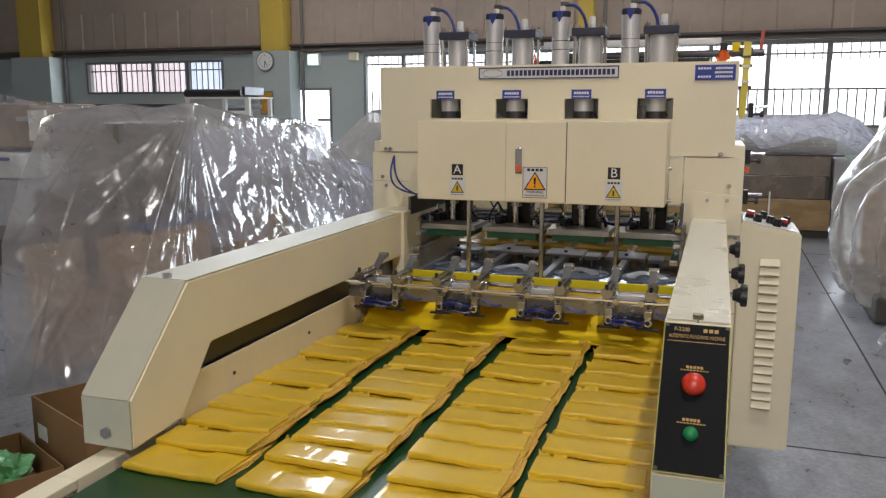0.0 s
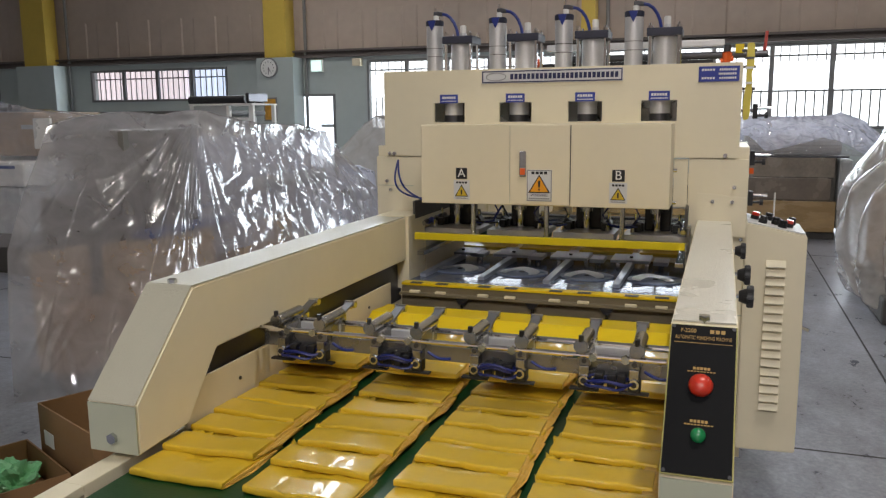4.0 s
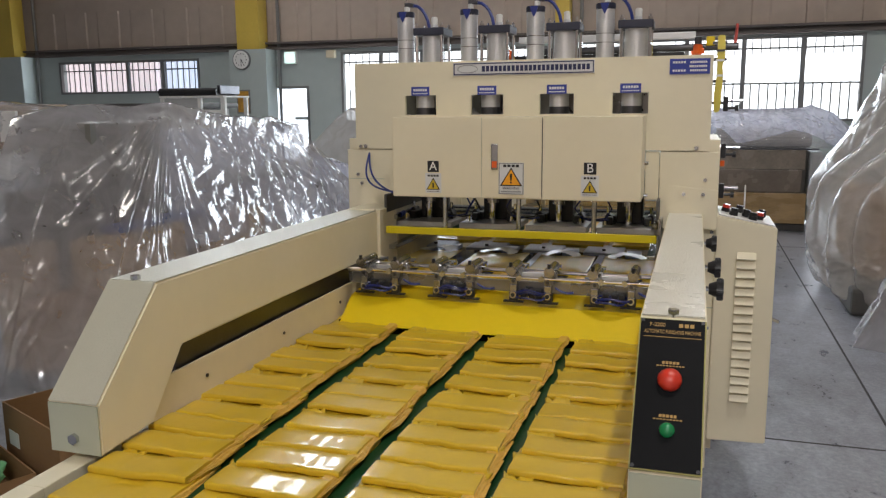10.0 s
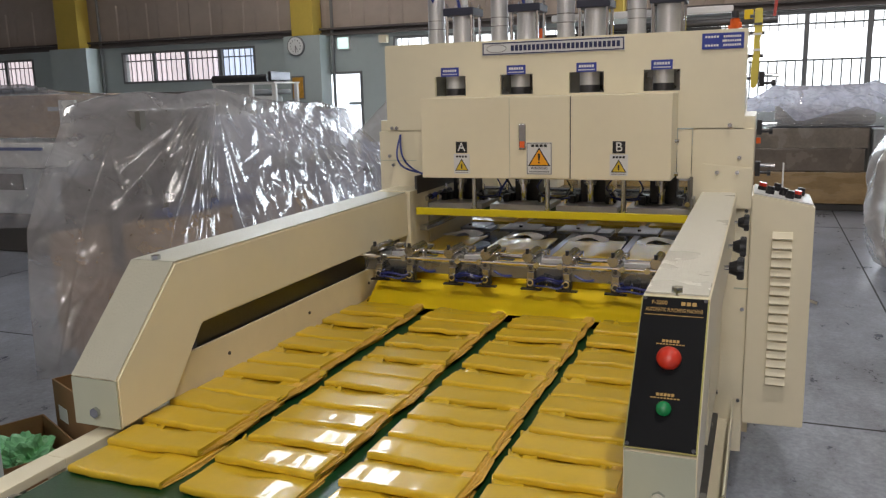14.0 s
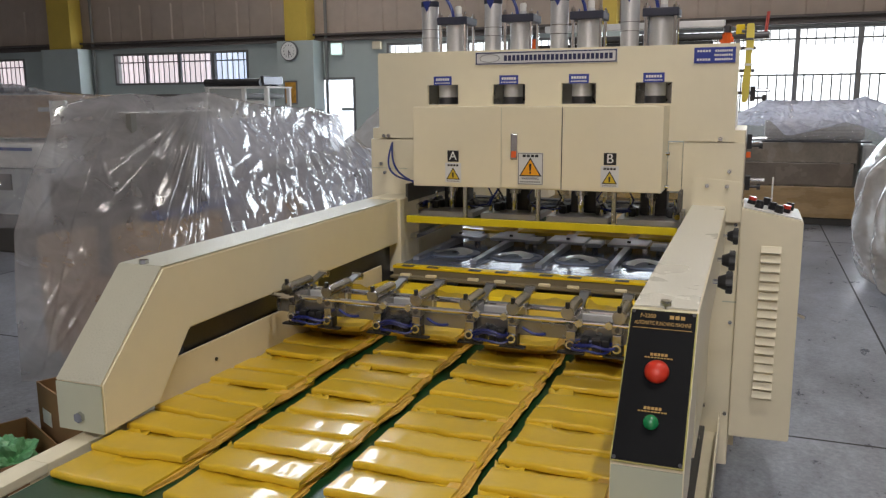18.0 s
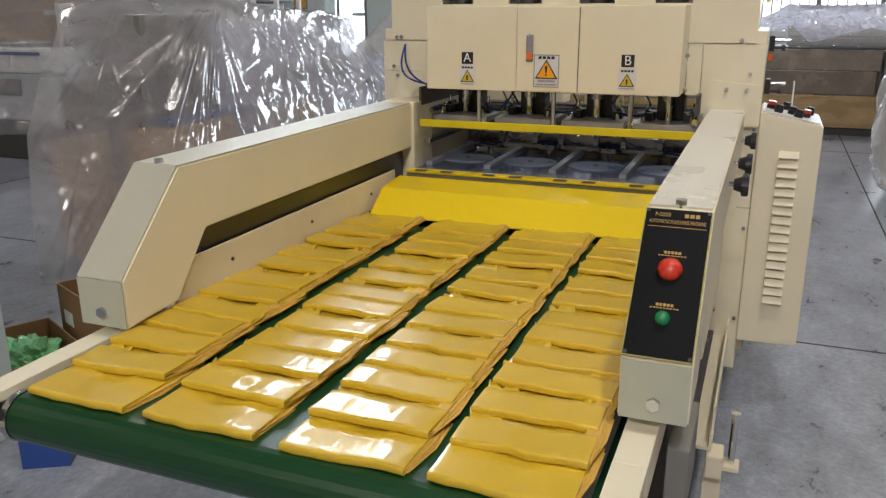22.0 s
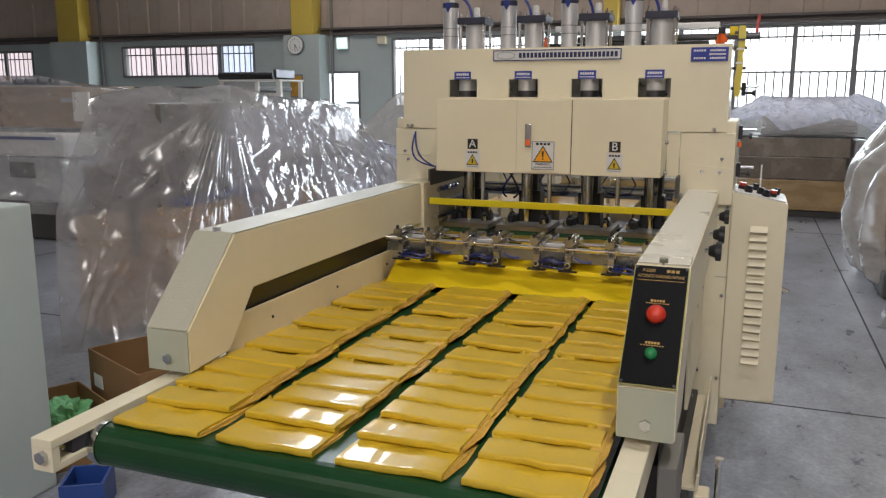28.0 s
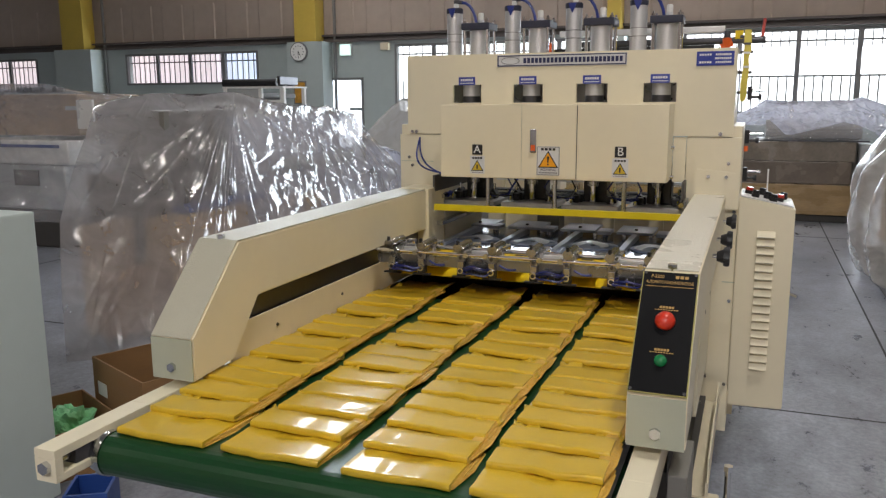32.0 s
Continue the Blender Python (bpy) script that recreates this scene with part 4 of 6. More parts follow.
    for k, (x, y) in enumerate(((-0.30, 0.45), (-0.05, 0.42), (0.02, 0.46), (0.20, 0.45), (0.30, 0.42), (-0.20, 0.48))):
        part("air_hose", tube(arc((x, y, 1.19), (x + 0.07 * (-1) ** k, y - 0.03, 1.02), -0.04, 10, (0.05 * (-1) ** k, 0, 0)), 0.0045), BLUE if k % 2 else BLACK, machine)
    for k in range(2):
        part("side_hose", tube(arc((-0.606, 0.184, 1.318), (-0.441, 0.010 + 0.02 * k, 1.183), -0.020 - 0.012 * k, 16, (-0.022 - 0.026 * k, -0.02, 0)), 0.0036), BLUE, machine, "blue air hose")


def build_conveyor():
    for s in (-1, 1):
        lo, hi = sorted((s * 0.550, s * 0.605))
        r = part("conveyor_rail", box(lo, hi, -1.62, -0.2, 0.705, 0.777, 0.003), CREAM, machine)
        # forked end with slot
        bm = box(lo, hi, -1.90, -1.62, 0.757, 0.777, 0.002)
        box(lo, hi, -1.90, -1.62, 0.705, 0.722, 0.002, bm=bm)
        box(lo, hi, -1.90, -1.88, 0.722, 0.757, bm=bm)
        part("rail_fork", bm, CREAM, r)
        part("rail_bolt", rod((s * 0.574, -1.90, 0.739), (s * 0.574, -1.912, 0.739), 0.014, 6), STEEL, r, "zinc tension bolt")
        part("tension_screw", rod((s * 0.574, -1.88, 0.739), (s * 0.574, -1.70, 0.739), 0.006, 8), STEEL, r)
        part("bearing_block", box(lo + 0.006, hi - 0.006, -1.84, -1.76, 0.7225, 0.7565, 0.003), DARKSTEEL, r)
        g0, g1 = sorted((s * 0.528, s * 0.536))
        g = part("side_guard", box(g0, g1, -1.32, -0.10, 0.78, 0.884, 0.002), CREAM_MATT, machine)
        d0, d1 = sorted((s * 0.545, s * 0.60))
        # dark filler stands in for the shade within the beam slot
        part("shade_liner", box(d0, d1, -1.20, 0.04, 0.79, 0.936), DARKSTEEL, machine, "dark filler for the shade in the beam slot")
        for y in (-1.1, -0.7, -0.3):
            part("guard_screw", rod((s * 0.5278, y, 0.835), (s * 0.525, y, 0.835), 0.005, 8), DARKSTEEL, g)
    # belt: top run, nose round the roller and return run
    pts = []
    R, cy, cz = 0.047, -1.765, 0.719
    for k in range(13):
        a = math.pi / 2 + math.pi * k / 12
        pts.append((cy + R * math.cos(a), cz + R * math.sin(a)))
    prof = [(-0.40, cz + R)] + pts + [(-0.40, cz - R)]
    inner = [(-0.40, cz - R + 0.003)] + [(cy + (R - 0.003) * math.cos(math.pi / 2 + math.pi * k / 12), cz + (R - 0.003) * math.sin(math.pi / 2 + math.pi * k / 12)) for k in range(12, -1, -1)] + [(-0.40, cz + R - 0.003)]
    b = part("belt", prism(prof + inner, "x", -0.525, 0.525), BELT, machine, "smooth dark green conveyor belt")
    part("nose_roller", rod((-0.56, cy, cz), (0.56, cy, cz), R - 0.004, 28), STEEL, machine, "steel nose roller")
    for s in (-1, 1):
        part("roller_flange", rod((s * 0.526, cy, cz), (s * 0.540, cy, cz), R + 0.003, 28), STEEL, machine)
    part("belt_bed", box(-0.52, 0.52, -1.70, -0.42, 0.70, 0.758), MACHINEGREY, machine)
    # lower frame with channels, levelling post and blue bin below
    for s in (-1, 1):
        ch = part("lower_channel", prism([(s * 0.60, 0.275), (s * 0.672, 0.275), (s * 0.672, 0.325), (s * 0.664, 0.325), (s * 0.664, 0.284), (s * 0.60, 0.284)], "y", -0.64, 0.20), CREAM_MATT, machine)
        part("channel_bracket", box(*sorted((s * 0.66, s * 0.705)), -0.66, -0.58, 0.20, 0.27, 0.006), CREAM_MATT, machine)
        part("frame_leg", box(*sorted((s * 0.50, s * 0.62)), -0.55, 0.70, 0.0, 0.30, 0.004), MACHINEDARK, machine)
        part("skirt", box(*sorted((s * 0.575, s * 0.598)), -0.95, 0.19, 0.30, 0.70, 0.003), MACHINEDARK, machine)
        part("levelling_post", rod((s * 0.727, -0.50, 0.17), (s * 0.727, -0.50, 0.315), 0.010, 12), CHROME, machine, "bright levelling screw")
        part("post_head", rod((s * 0.727, -0.50, 0.315), (s * 0.727, -0.50, 0.332), 0.015, 6), CHROME, machine)
        part("post_pad", box(*sorted((s * 0.69, s * 0.75)), -0.53, -0.47, 0.155, 0.170, 0.004), CREAM_MATT, machine)
    part("caster", rod((0.66, -0.56, 0.045), (0.70, -0.56, 0.045), 0.045, 20), BLACK, machine, "black caster wheel")
    part("caster_fork", box(0.655, 0.705, -0.60, -0.54, 0.045, 0.20, 0.004), CREAM_MATT, machine)


def star_prism(y, z, x0, x1, r, lobe):
    pts = []
    for j in range(48):
        q = 2 * math.pi * j / 48
        rr = r + lobe * math.cos(6 * q)
        pts.append((y + rr * math.cos(q), z + rr * math.sin(q)))
    return prism(pts, "x", x0, x1, 0.002)


def build_side():
    for y, z in ((0.003, 1.041), (-0.493, 1.055), (-0.747, 1.050)):
        k = part("knob_spindle", rod((0.60, y, z), (0.672, y, z), 0.006, 10), CHROME, machine)
        part("knob", star_prism(y, z, 0.682, 0.698, 0.0245, 0.0045), BLACK, k, "black star knob")
        part("knob_hub", rod((0.664, y, z), (0.682, y, z), 0.013, 16, r2=0.020), BLACK, k)
    # side plate bearing the knobs
    part("side_plate", box(0.606, 0.618, -0.45, 0.204, 0.46, 1.00, 0.003), CREAM, machine)
    part("seam", box(0.655, 0.702, 0.2035, 0.2052, 0.772, 0.776), GREYGREEN, machine)
    for z in (0.70, 0.36, 1.05):
        part("frame_bolt", rod((0.685, 0.206, z), (0.685, 0.196, z), 0.007, 6), STEEL, machine)
    part("motor_bracket", box(0.615, 0.655, -1.42, -1.22, 0.56, 0.704, 0.004), MACHINEGREY, machine)
    for y, z in ((-0.2, 0.75), (0.1, 0.75), (-0.2, 0.42), (0.1, 0.42), (0.1, 1.03)):
        part("plate_bolt", rod((0.612, y, z), (0.62, y, z), 0.008, 6), STEEL, machine)
    # yellow guard disc, orange fittings and air regulators behind
    g = part("yellow_guard", prism([(0.680, 1.745), (0.706, 1.745), (0.708, 1.66), (0.700, 1.635), (0.704, 1.60), (0.699, 1.48), (0.692, 1.465), (0.677, 1.465), (0.674, 1.53), (0.681, 1.60)], "y", 0.44, 0.47, 0.003), mat("pale_yellow_paint", (0.70, 0.58, 0.10), 0.4, vary=0.06, scale=6), machine, "yellow pivot bracket")
    for z in (1.655, 1.60, 1.69):
        part("bracket_slot", box(0.676, 0.706, 0.4365, 0.4395, z - 0.004, z + 0.004), WHITE if z < 1.66 else DARKSTEEL, g)
    for z in (1.50, 1.58, 1.66, 1.72):
        part("guard_pin", rod((0.663, 0.475, z), (0.715, 0.475, z), 0.006, 10), DARKSTEEL, machine)
    part("rear_rail", rod((0.0, 0.62, 1.715), (0.76, 0.62, 1.715), 0.014, 14), DARKSTEEL, machine)
    part("rear_cover", box(-0.14, 0.56, 0.605, 0.645, 1.674, 1.70, 0.003), BLACK, machine)
    part("rear_bar", box(-0.1, 0.60, 0.60, 0.64, 1.75, 1.775, 0.003), ALU, machine)
    for x in (0.61, -0.145):
        k = part("clamp_handle", rod((x, 0.585, 1.685), (x, 0.585, 1.725), 0.018, 8, bevel=0.004), ORANGERED, machine, "orange clamp handle")
        part("clamp_lobe", rod((x - 0.024, 0.585, 1.69), (x + 0.024, 0.585, 1.70), 0.010, 8), ORANGERED, k)
        part("clamp_knob", rod((x, 0.575, 1.725), (x, 0.575, 1.75), 0.014, 12), DARKSTEEL, k)
    part("yellow_clamp", box(0.640, 0.672, 0.60, 0.64, 1.72, 1.755, 0.003), YELLOW, machine)
    part("red_pin", rod((0.745, 0.62, 1.71), (0.752, 0.62, 1.80), 0.006, 8), mat("red_grip", (0.60, 0.10, 0.08), 0.5), machine, "red grip on a steel rod")
    for z in (1.50, 1.335, 1.19):
        v = part("side_valve", box(0.705, 0.722, 0.300, 0.335, z - 0.030, z + 0.022, 0.003), BLACK, machine, "black air valve")
        part("valve_stem", rod((0.722, 0.318, z + 0.008), (0.770, 0.318, z + 0.008), 0.0065, 12), CHROME, v)
        part("valve_stem", rod((0.722, 0.318, z - 0.018), (0.745, 0.318, z - 0.018), 0.005, 12), BLACK, v)
        part("valve_knob", rod((0.745, 0.318, z - 0.018), (0.757, 0.318, z - 0.018), 0.011, 14), BLACK, v)
    part("elbow_fitting", rod((0.712, 0.31, 1.275), (0.712, 0.31, 1.295), 0.008, 10), ORANGERED, machine, "orange hose fitting")


def build_cabinet():
    c = thing("electrical_cabinet", "cream electrical cabinet with louvres and push buttons on its sloping top", "cabinet")
    part("body", prism([(0.701, 0.28), (0.902, 0.285), (0.900, 1.072), (0.701, 1.110)], "y", 0.19, 0.50, 0.004), CREAM, c)
    for k in range(17):
        z = 0.972 - k * 0.0325
        part("louvre", prism([(0.190, z - 0.012), (0.170, z - 0.010), (0.184, z + 0.011), (0.190, z + 0.011)], "x", 0.772, 0.836), CREAM, c)
        part("louvre_slot", box(0.774, 0.834, 0.1885, 0.1905, z - 0.0148, z - 0.0125), GREYMETAL, c)
    t = -math.degrees(math.atan2(0.038, 0.199))
    top = part("button_plate", box(-0.095, 0.095, 0.015, 0.28, 0.0, 0.004), SIGNWHITE, c, "pale button plate")
    top.matrix_basis = Matrix.Translation((0.80, 0.19, 1.0925)) @ pose(0, 0, 0, 0, -t, 0)
    for x, y, mtl in ((-0.07, 0.14, RED), (0.045, 0.10, RED), (-0.045, 0.07, BLACK), (0.0, 0.10, BLACK), (-0.02, 0.20, BLACK), (0.06, 0.20, BLACK), (0.02, 0.05, BLACK)):
        part("button_collar", rod((x, y, 0.004), (x, y, 0.018), 0.015, 14), BLACK, top)
        part("button", rod((x, y, 0.018), (x, y, 0.030), 0.013, 14), mtl, top)
    part("door_handle", rod((0.90, 0.26, 0.735), (0.93, 0.24, 0.728), 0.006, 10), CHROME, c, "small chrome handle")
    part("aerial_rod", rod((0.80, 0.40, 1.09), (0.80, 0.40, 1.20), 0.003, 8), WHITE, c)
    part("support_bracket", box(0.7005, 0.72, 0.30, 0.48, 0.20, 0.28), CREAM_MATT, c)


build_beams()
build_control_panel()
build_head()
build_bed()
build_conveyor()
build_side()
build_cabinet()


# ---- moving parts of the machine ----
def build_flap():
    f = thing("chute_flap", "bright yellow sheet metal chute flap", "flap")
    # upper slope, lower slope and folded end cheeks
    prof = [(-0.108, 0.866), (-0.255, 0.852), (-0.362, 0.780), (-0.362, 0.777), (-0.254, 0.848), (-0.108, 0.862)]
    part("sheet", prism(prof, "x", -0.50, 0.50), YELLOW, f)
    for s in (-1, 1):
        part("cheek", prism([(-0.108, 0.867), (-0.255, 0.854), (-0.362, 0.782), (-0.30, 0.774), (-0.108, 0.80)], "x", *sorted((s * 0.5005, s * 0.5035))), YELLOW, f)
    return f


def build_cut_bar():
    b = thing("press_bar", "yellow press bar hung on three steel rods", "bar")
    part("bar", box(-0.472, 0.505, 0.004, 0.020, 1.032, 1.058, 0.002), PRESSYELLOW, b)
    for x in (-0.247, 0.026, 0.292):
        part("rod", rod((x, 0.030, 1.04), (x, 0.030, 1.34), 0.0085, 14), STEEL, b)
        part("rod_clamp", box(x - 0.014, x + 0.014, 0.0205, 0.041, 1.036, 1.058, 0.002), STEEL, b)
    return b


def build_punches():
    first = thing("punch_head", "punch head with black holder, steel plate and green die pad", "punch", "punch heads", at=pose(LANES[0], 0.30, 0))
    part("shaft", rod((0, -0.02, 1.125), (0, -0.02, 1.42), 0.024, 24), STEEL, first)
    part("shaft_end", rod((0, -0.02, 1.05), (0, -0.02, 1.125), 0.0145, 20), CHROME, first)
    part("holder", box(-0.048, 0.048, 0.020, 0.11, 1.052, 1.190, 0.006), BLACK, first)
    part("holder_cap", box(-0.036, 0.036, 0.012, 0.10, 1.19, 1.40, 0.006), BLACK, first)
    for sx in (-1, 1):
        part("lug", prism([(sx * 0.049, 1.052), (sx * 0.092, 1.052), (sx * 0.092, 1.076), (sx * 0.080, 1.096), (sx * 0.066, 1.083), (sx * 0.049, 1.083)], "y", 0.0, 0.05, 0.002), BLACK, first, "black clamp lug")
        part("lug_bolt", rod((sx * 0.080, 0.02, 1.09), (sx * 0.080, 0.02, 1.116), 0.006, 8), CHROME, first)
    part("plate", box(-0.115, 0.115, -0.10, 0.12, 1.030, 1.052, 0.003), PUNCHPLATE, first)
    part("die_pad", box(-0.10, 0.10, -0.09, 0.11, 1.004, 1.030, 0.003), GREENPAD, first)
    for sx in (-1, 1):
        part("bolt", rod((sx * 0.085, -0.06, 1.052), (sx * 0.085, -0.06, 1.078), 0.008, 8), CHROME, first)
        part("clamp", box(sx * 0.07 - 0.012, sx * 0.07 + 0.012, -0.03, 0.03, 1.052, 1.082, 0.004), BLACK, first)
    out = [first]
    for x in LANES[1:]:
        out.append(copy_thing(first, pose(x, 0.30, 0)))
    return out


def build_carriage():
    c = thing("gripper_carriage", "aluminium gripper carriage with eight grippers and blue hoses", "gripper carriage")
    part("beam", box(-0.518, 0.518, 0.014, 0.028, 0.894, 0.932, 0.003), GREYMETAL, c)
    part("beam_flange", box(-0.518, 0.518, 0.030, 0.050, 0.894, 0.900, 0.002), ALU, c)
    part("front_rod", rod((-0.515, -0.012, 0.948), (0.515, -0.012, 0.948), 0.0065, 12), CHROME, c)
    part("rear_rod", rod((-0.515, 0.085, 0.950), (0.515, 0.085, 0.950), 0.008, 12), CHROME, c)
    arms = []
    for x in LANES:
        for s in (-1, 1):
            gx = x + s * 0.056
            g = part("gripper_body", box(gx - 0.013, gx + 0.013, -0.016, 0.10, 0.925, 0.962, 0.003), GREYMETAL, c)
            part("air_cylinder", rod((gx + s * 0.006, -0.020, 0.974), (gx + s * 0.006, 0.09, 0.974), 0.0145, 18), GUNMETAL, g)
            part("cylinder_cap", rod((gx + s * 0.006, -0.034, 0.974), (gx + s * 0.006, -0.020, 0.974), 0.0170, 14, bevel=0.002), GUNMETAL, g)
            part("hose_fitting", rod((gx + s * 0.006, -0.030, 0.985), (gx + s * 0.006, -0.030, 1.000), 0.006, 8), BLACK, g)
            part("end_nut", rod((gx - s * 0.020, -0.026, 0.948), (gx - s * 0.020, -0.012, 0.948), 0.010, 6), STEEL, g)
            part("post", box(gx - 0.011, gx + 0.011, -0.020, 0.014, 0.900, 0.926, 0.002), GUNMETAL, g)
            part("foot_post", box(gx - 0.014, gx + 0.014, -0.020, 0.010, 0.872, 0.9015, 0.004), BLACK, g, "black gripper foot")
            part("foot_roller", rod((gx, -0.026, 0.893), (gx, -0.020, 0.893), 0.0115, 18), STEEL, g)
            part("foot_ring", rod((gx, -0.028, 0.893), (gx, -0.026, 0.893), 0.0065, 12), BLACK, g)
            part("foot_bar", box(gx - 0.033, gx + 0.033, -0.020, -0.002, 0.867, 0.872, 0.001), BLACK, g)
            part("screw", rod((gx, -0.016, 0.938), (gx, -0.021, 0.938), 0.0065, 6), DARKSTEEL, g)
            part("clevis", box(gx - 0.012, gx + 0.012, 0.09, 0.112, 0.935, 0.968, 0.003), STEEL, g)
            # swinging arm with roller end
            a = part("swing_arm", box(-0.0115, 0.0115, 0.0, 0.122, -0.003, 0.003, 0.001), ARMSTEEL, c, "flat steel swing arm")
            part("arm_roller", rod((-0.015, 0.116, -0.005), (0.015, 0.116, -0.005), 0.010, 12), CHROME, a)
            part("arm_tip", box(-0.010, 0.010, 0.100, 0.126, -0.012, -0.002, 0.002), CHROME, a)
            part("arm_link", rod((-0.013, 0.018, -0.004), (0.013, 0.018, -0.004), 0.008, 10), CHROME, a)
            arms.append((a, gx))
        # hose bundle between the two grippers of a lane
        rnd = random.Random(int(x * 1000))
        for k in range(3):
            rx, ry, rz, cz, cx = rnd.uniform(0.040, 0.054), rnd.uniform(0.014, 0.026), rnd.uniform(-0.014, 0.020), 0.896 + 0.004 * k + rnd.uniform(-0.012, 0.0), x + rnd.uniform(-0.008, 0.008)
            loop = [(cx + rx * math.cos(0.3 + 5.7 * i / 20), -0.020 + ry * math.sin(0.3 + 5.7 * i / 20), cz + rz * math.sin(0.3 + 5.7 * i / 20) + 0.004 * math.cos(17.0 * i / 20)) for i in range(21)]
            part("blue_hose", tube(loop, 0.0036), BLUEDARK, c, "blue air hose loop")
        for dx in (-0.022, 0.006, 0.028):
            part("valve_block", box(x + dx - 0.010, x + dx + 0.010, -0.022, 0.008, 0.878, 0.912, 0.003), BLACK, c, "small black valve block")
        part("hose_run", tube(arc((x + 0.075, 0.012, 0.915), (x + 0.135, 0.011, 0.903), -0.008, 8), 0.0035), BLUE, c)
        part("cross_link", box(x - 0.07, x + 0.07, 0.062, 0.075, 0.930, 0.950, 0.002), ALU, c)
    return c, arms


flap = build_flap()
press_bar = build_cut_bar()
punches = build_punches()
carriage, arms = build_carriage()


# ---- bags on the belt ----
def lerp_table(table, v):
    for (a, b), (c, d) in zip(table, table[1:]):
        if v <= c:
            return b + (d - b) * max(0.0, (v - a) / (c - a))
    return table[-1][1]


def slab(seed, w, length, h, wave, ears=0.0, z0=0.0, y0=0.0):
    """A flat folded sheet pack: round front fold, creases along its length, crumpled skin and an uneven rear edge."""
    rnd = random.Random(seed)
    ph = [rnd.uniform(0, 6.28) for _ in range(6)]
    c1, c2, c3 = rnd.uniform(0.28, 0.38), rnd.uniform(0.60, 0.72), rnd.uniform(0.42, 0.55)
    r = h / 2
    prof = [(length, 0.0), (length * 0.4, 0.0), (r * 1.2, 0.0)]
    prof += [(r - r * math.cos(a), r + r * math.sin(a)) for a in (-1.1, -0.55, 0.0, 0.5, 0.95, 1.3)]
    prof += [(r + (length - r) * q, h) for q in (0.02, 0.06, 0.12, 0.2, 0.3, 0.4, 0.5, 0.65, 0.82, 1.0)]
    n = 26
    bm = bmesh.new()
    loops = []
    for i in range(n + 1):
        u = i / n
        x = (u - 0.5) * w
        pinch = 1 - 0.25 * max(0.0, 1 - min(u, 1 - u) / 0.035)
        sag = wave * (0.8 * math.sin(6.3 * u + ph[1]) + 0.6 * math.sin(14 * u + ph[2]))
        row = []
        for y, z in prof:
            v = y / length
            yy = y + y0 + (0.0026 * math.sin(7 * u + ph[5]) + 0.0016 * math.sin(21 * u + ph[3])) * (1 if y < 0.06 else 1 + 3 * v)
            crease = -math.exp(-((u - c1 - 0.02 * math.sin(9 * v + ph[0])) / 0.02) ** 2) + 0.8 * math.exp(-((u - c2) / 0.018) ** 2) - 0.6 * math.exp(-((u - c3 - 0.05 * v) / 0.015) ** 2)
            top = z / h
            zz = z * pinch + sag + top * wave * (0.9 * crease * math.sin(3 * v + ph[4]) ** 2 + 1.1 * noise.noise(Vector((x * 26, y * 34, seed * 3.1))) + 1.3 * max(0.0, 1 - abs(noise.noise(Vector((x * 18 + 5, y * 24, seed)))) * 7) * 0.5)
            if ears and y > length - 0.02:
                yy += ears * (max(0.0, 1 - u / 0.22) + max(0.0, (u - 0.80) / 0.20) - 0.25 * math.sin(math.pi * u))
            row.append(bm.verts.new((x + 0.002 * math.sin(4 * v + ph[0]), yy, z0 + zz)))
        loops.append(row)
    m = len(prof)
    for a, b in zip(loops, loops[1:]):
        for k in range(m):
            bm.faces.new((a[k], b[k], b[(k + 1) % m], a[(k + 1) % m]))
    bm.faces.new(loops[0])
    bm.faces.new(loops[-1])
    bmesh.ops.recalc_face_normals(bm, faces=bm.faces[:])
    return bm


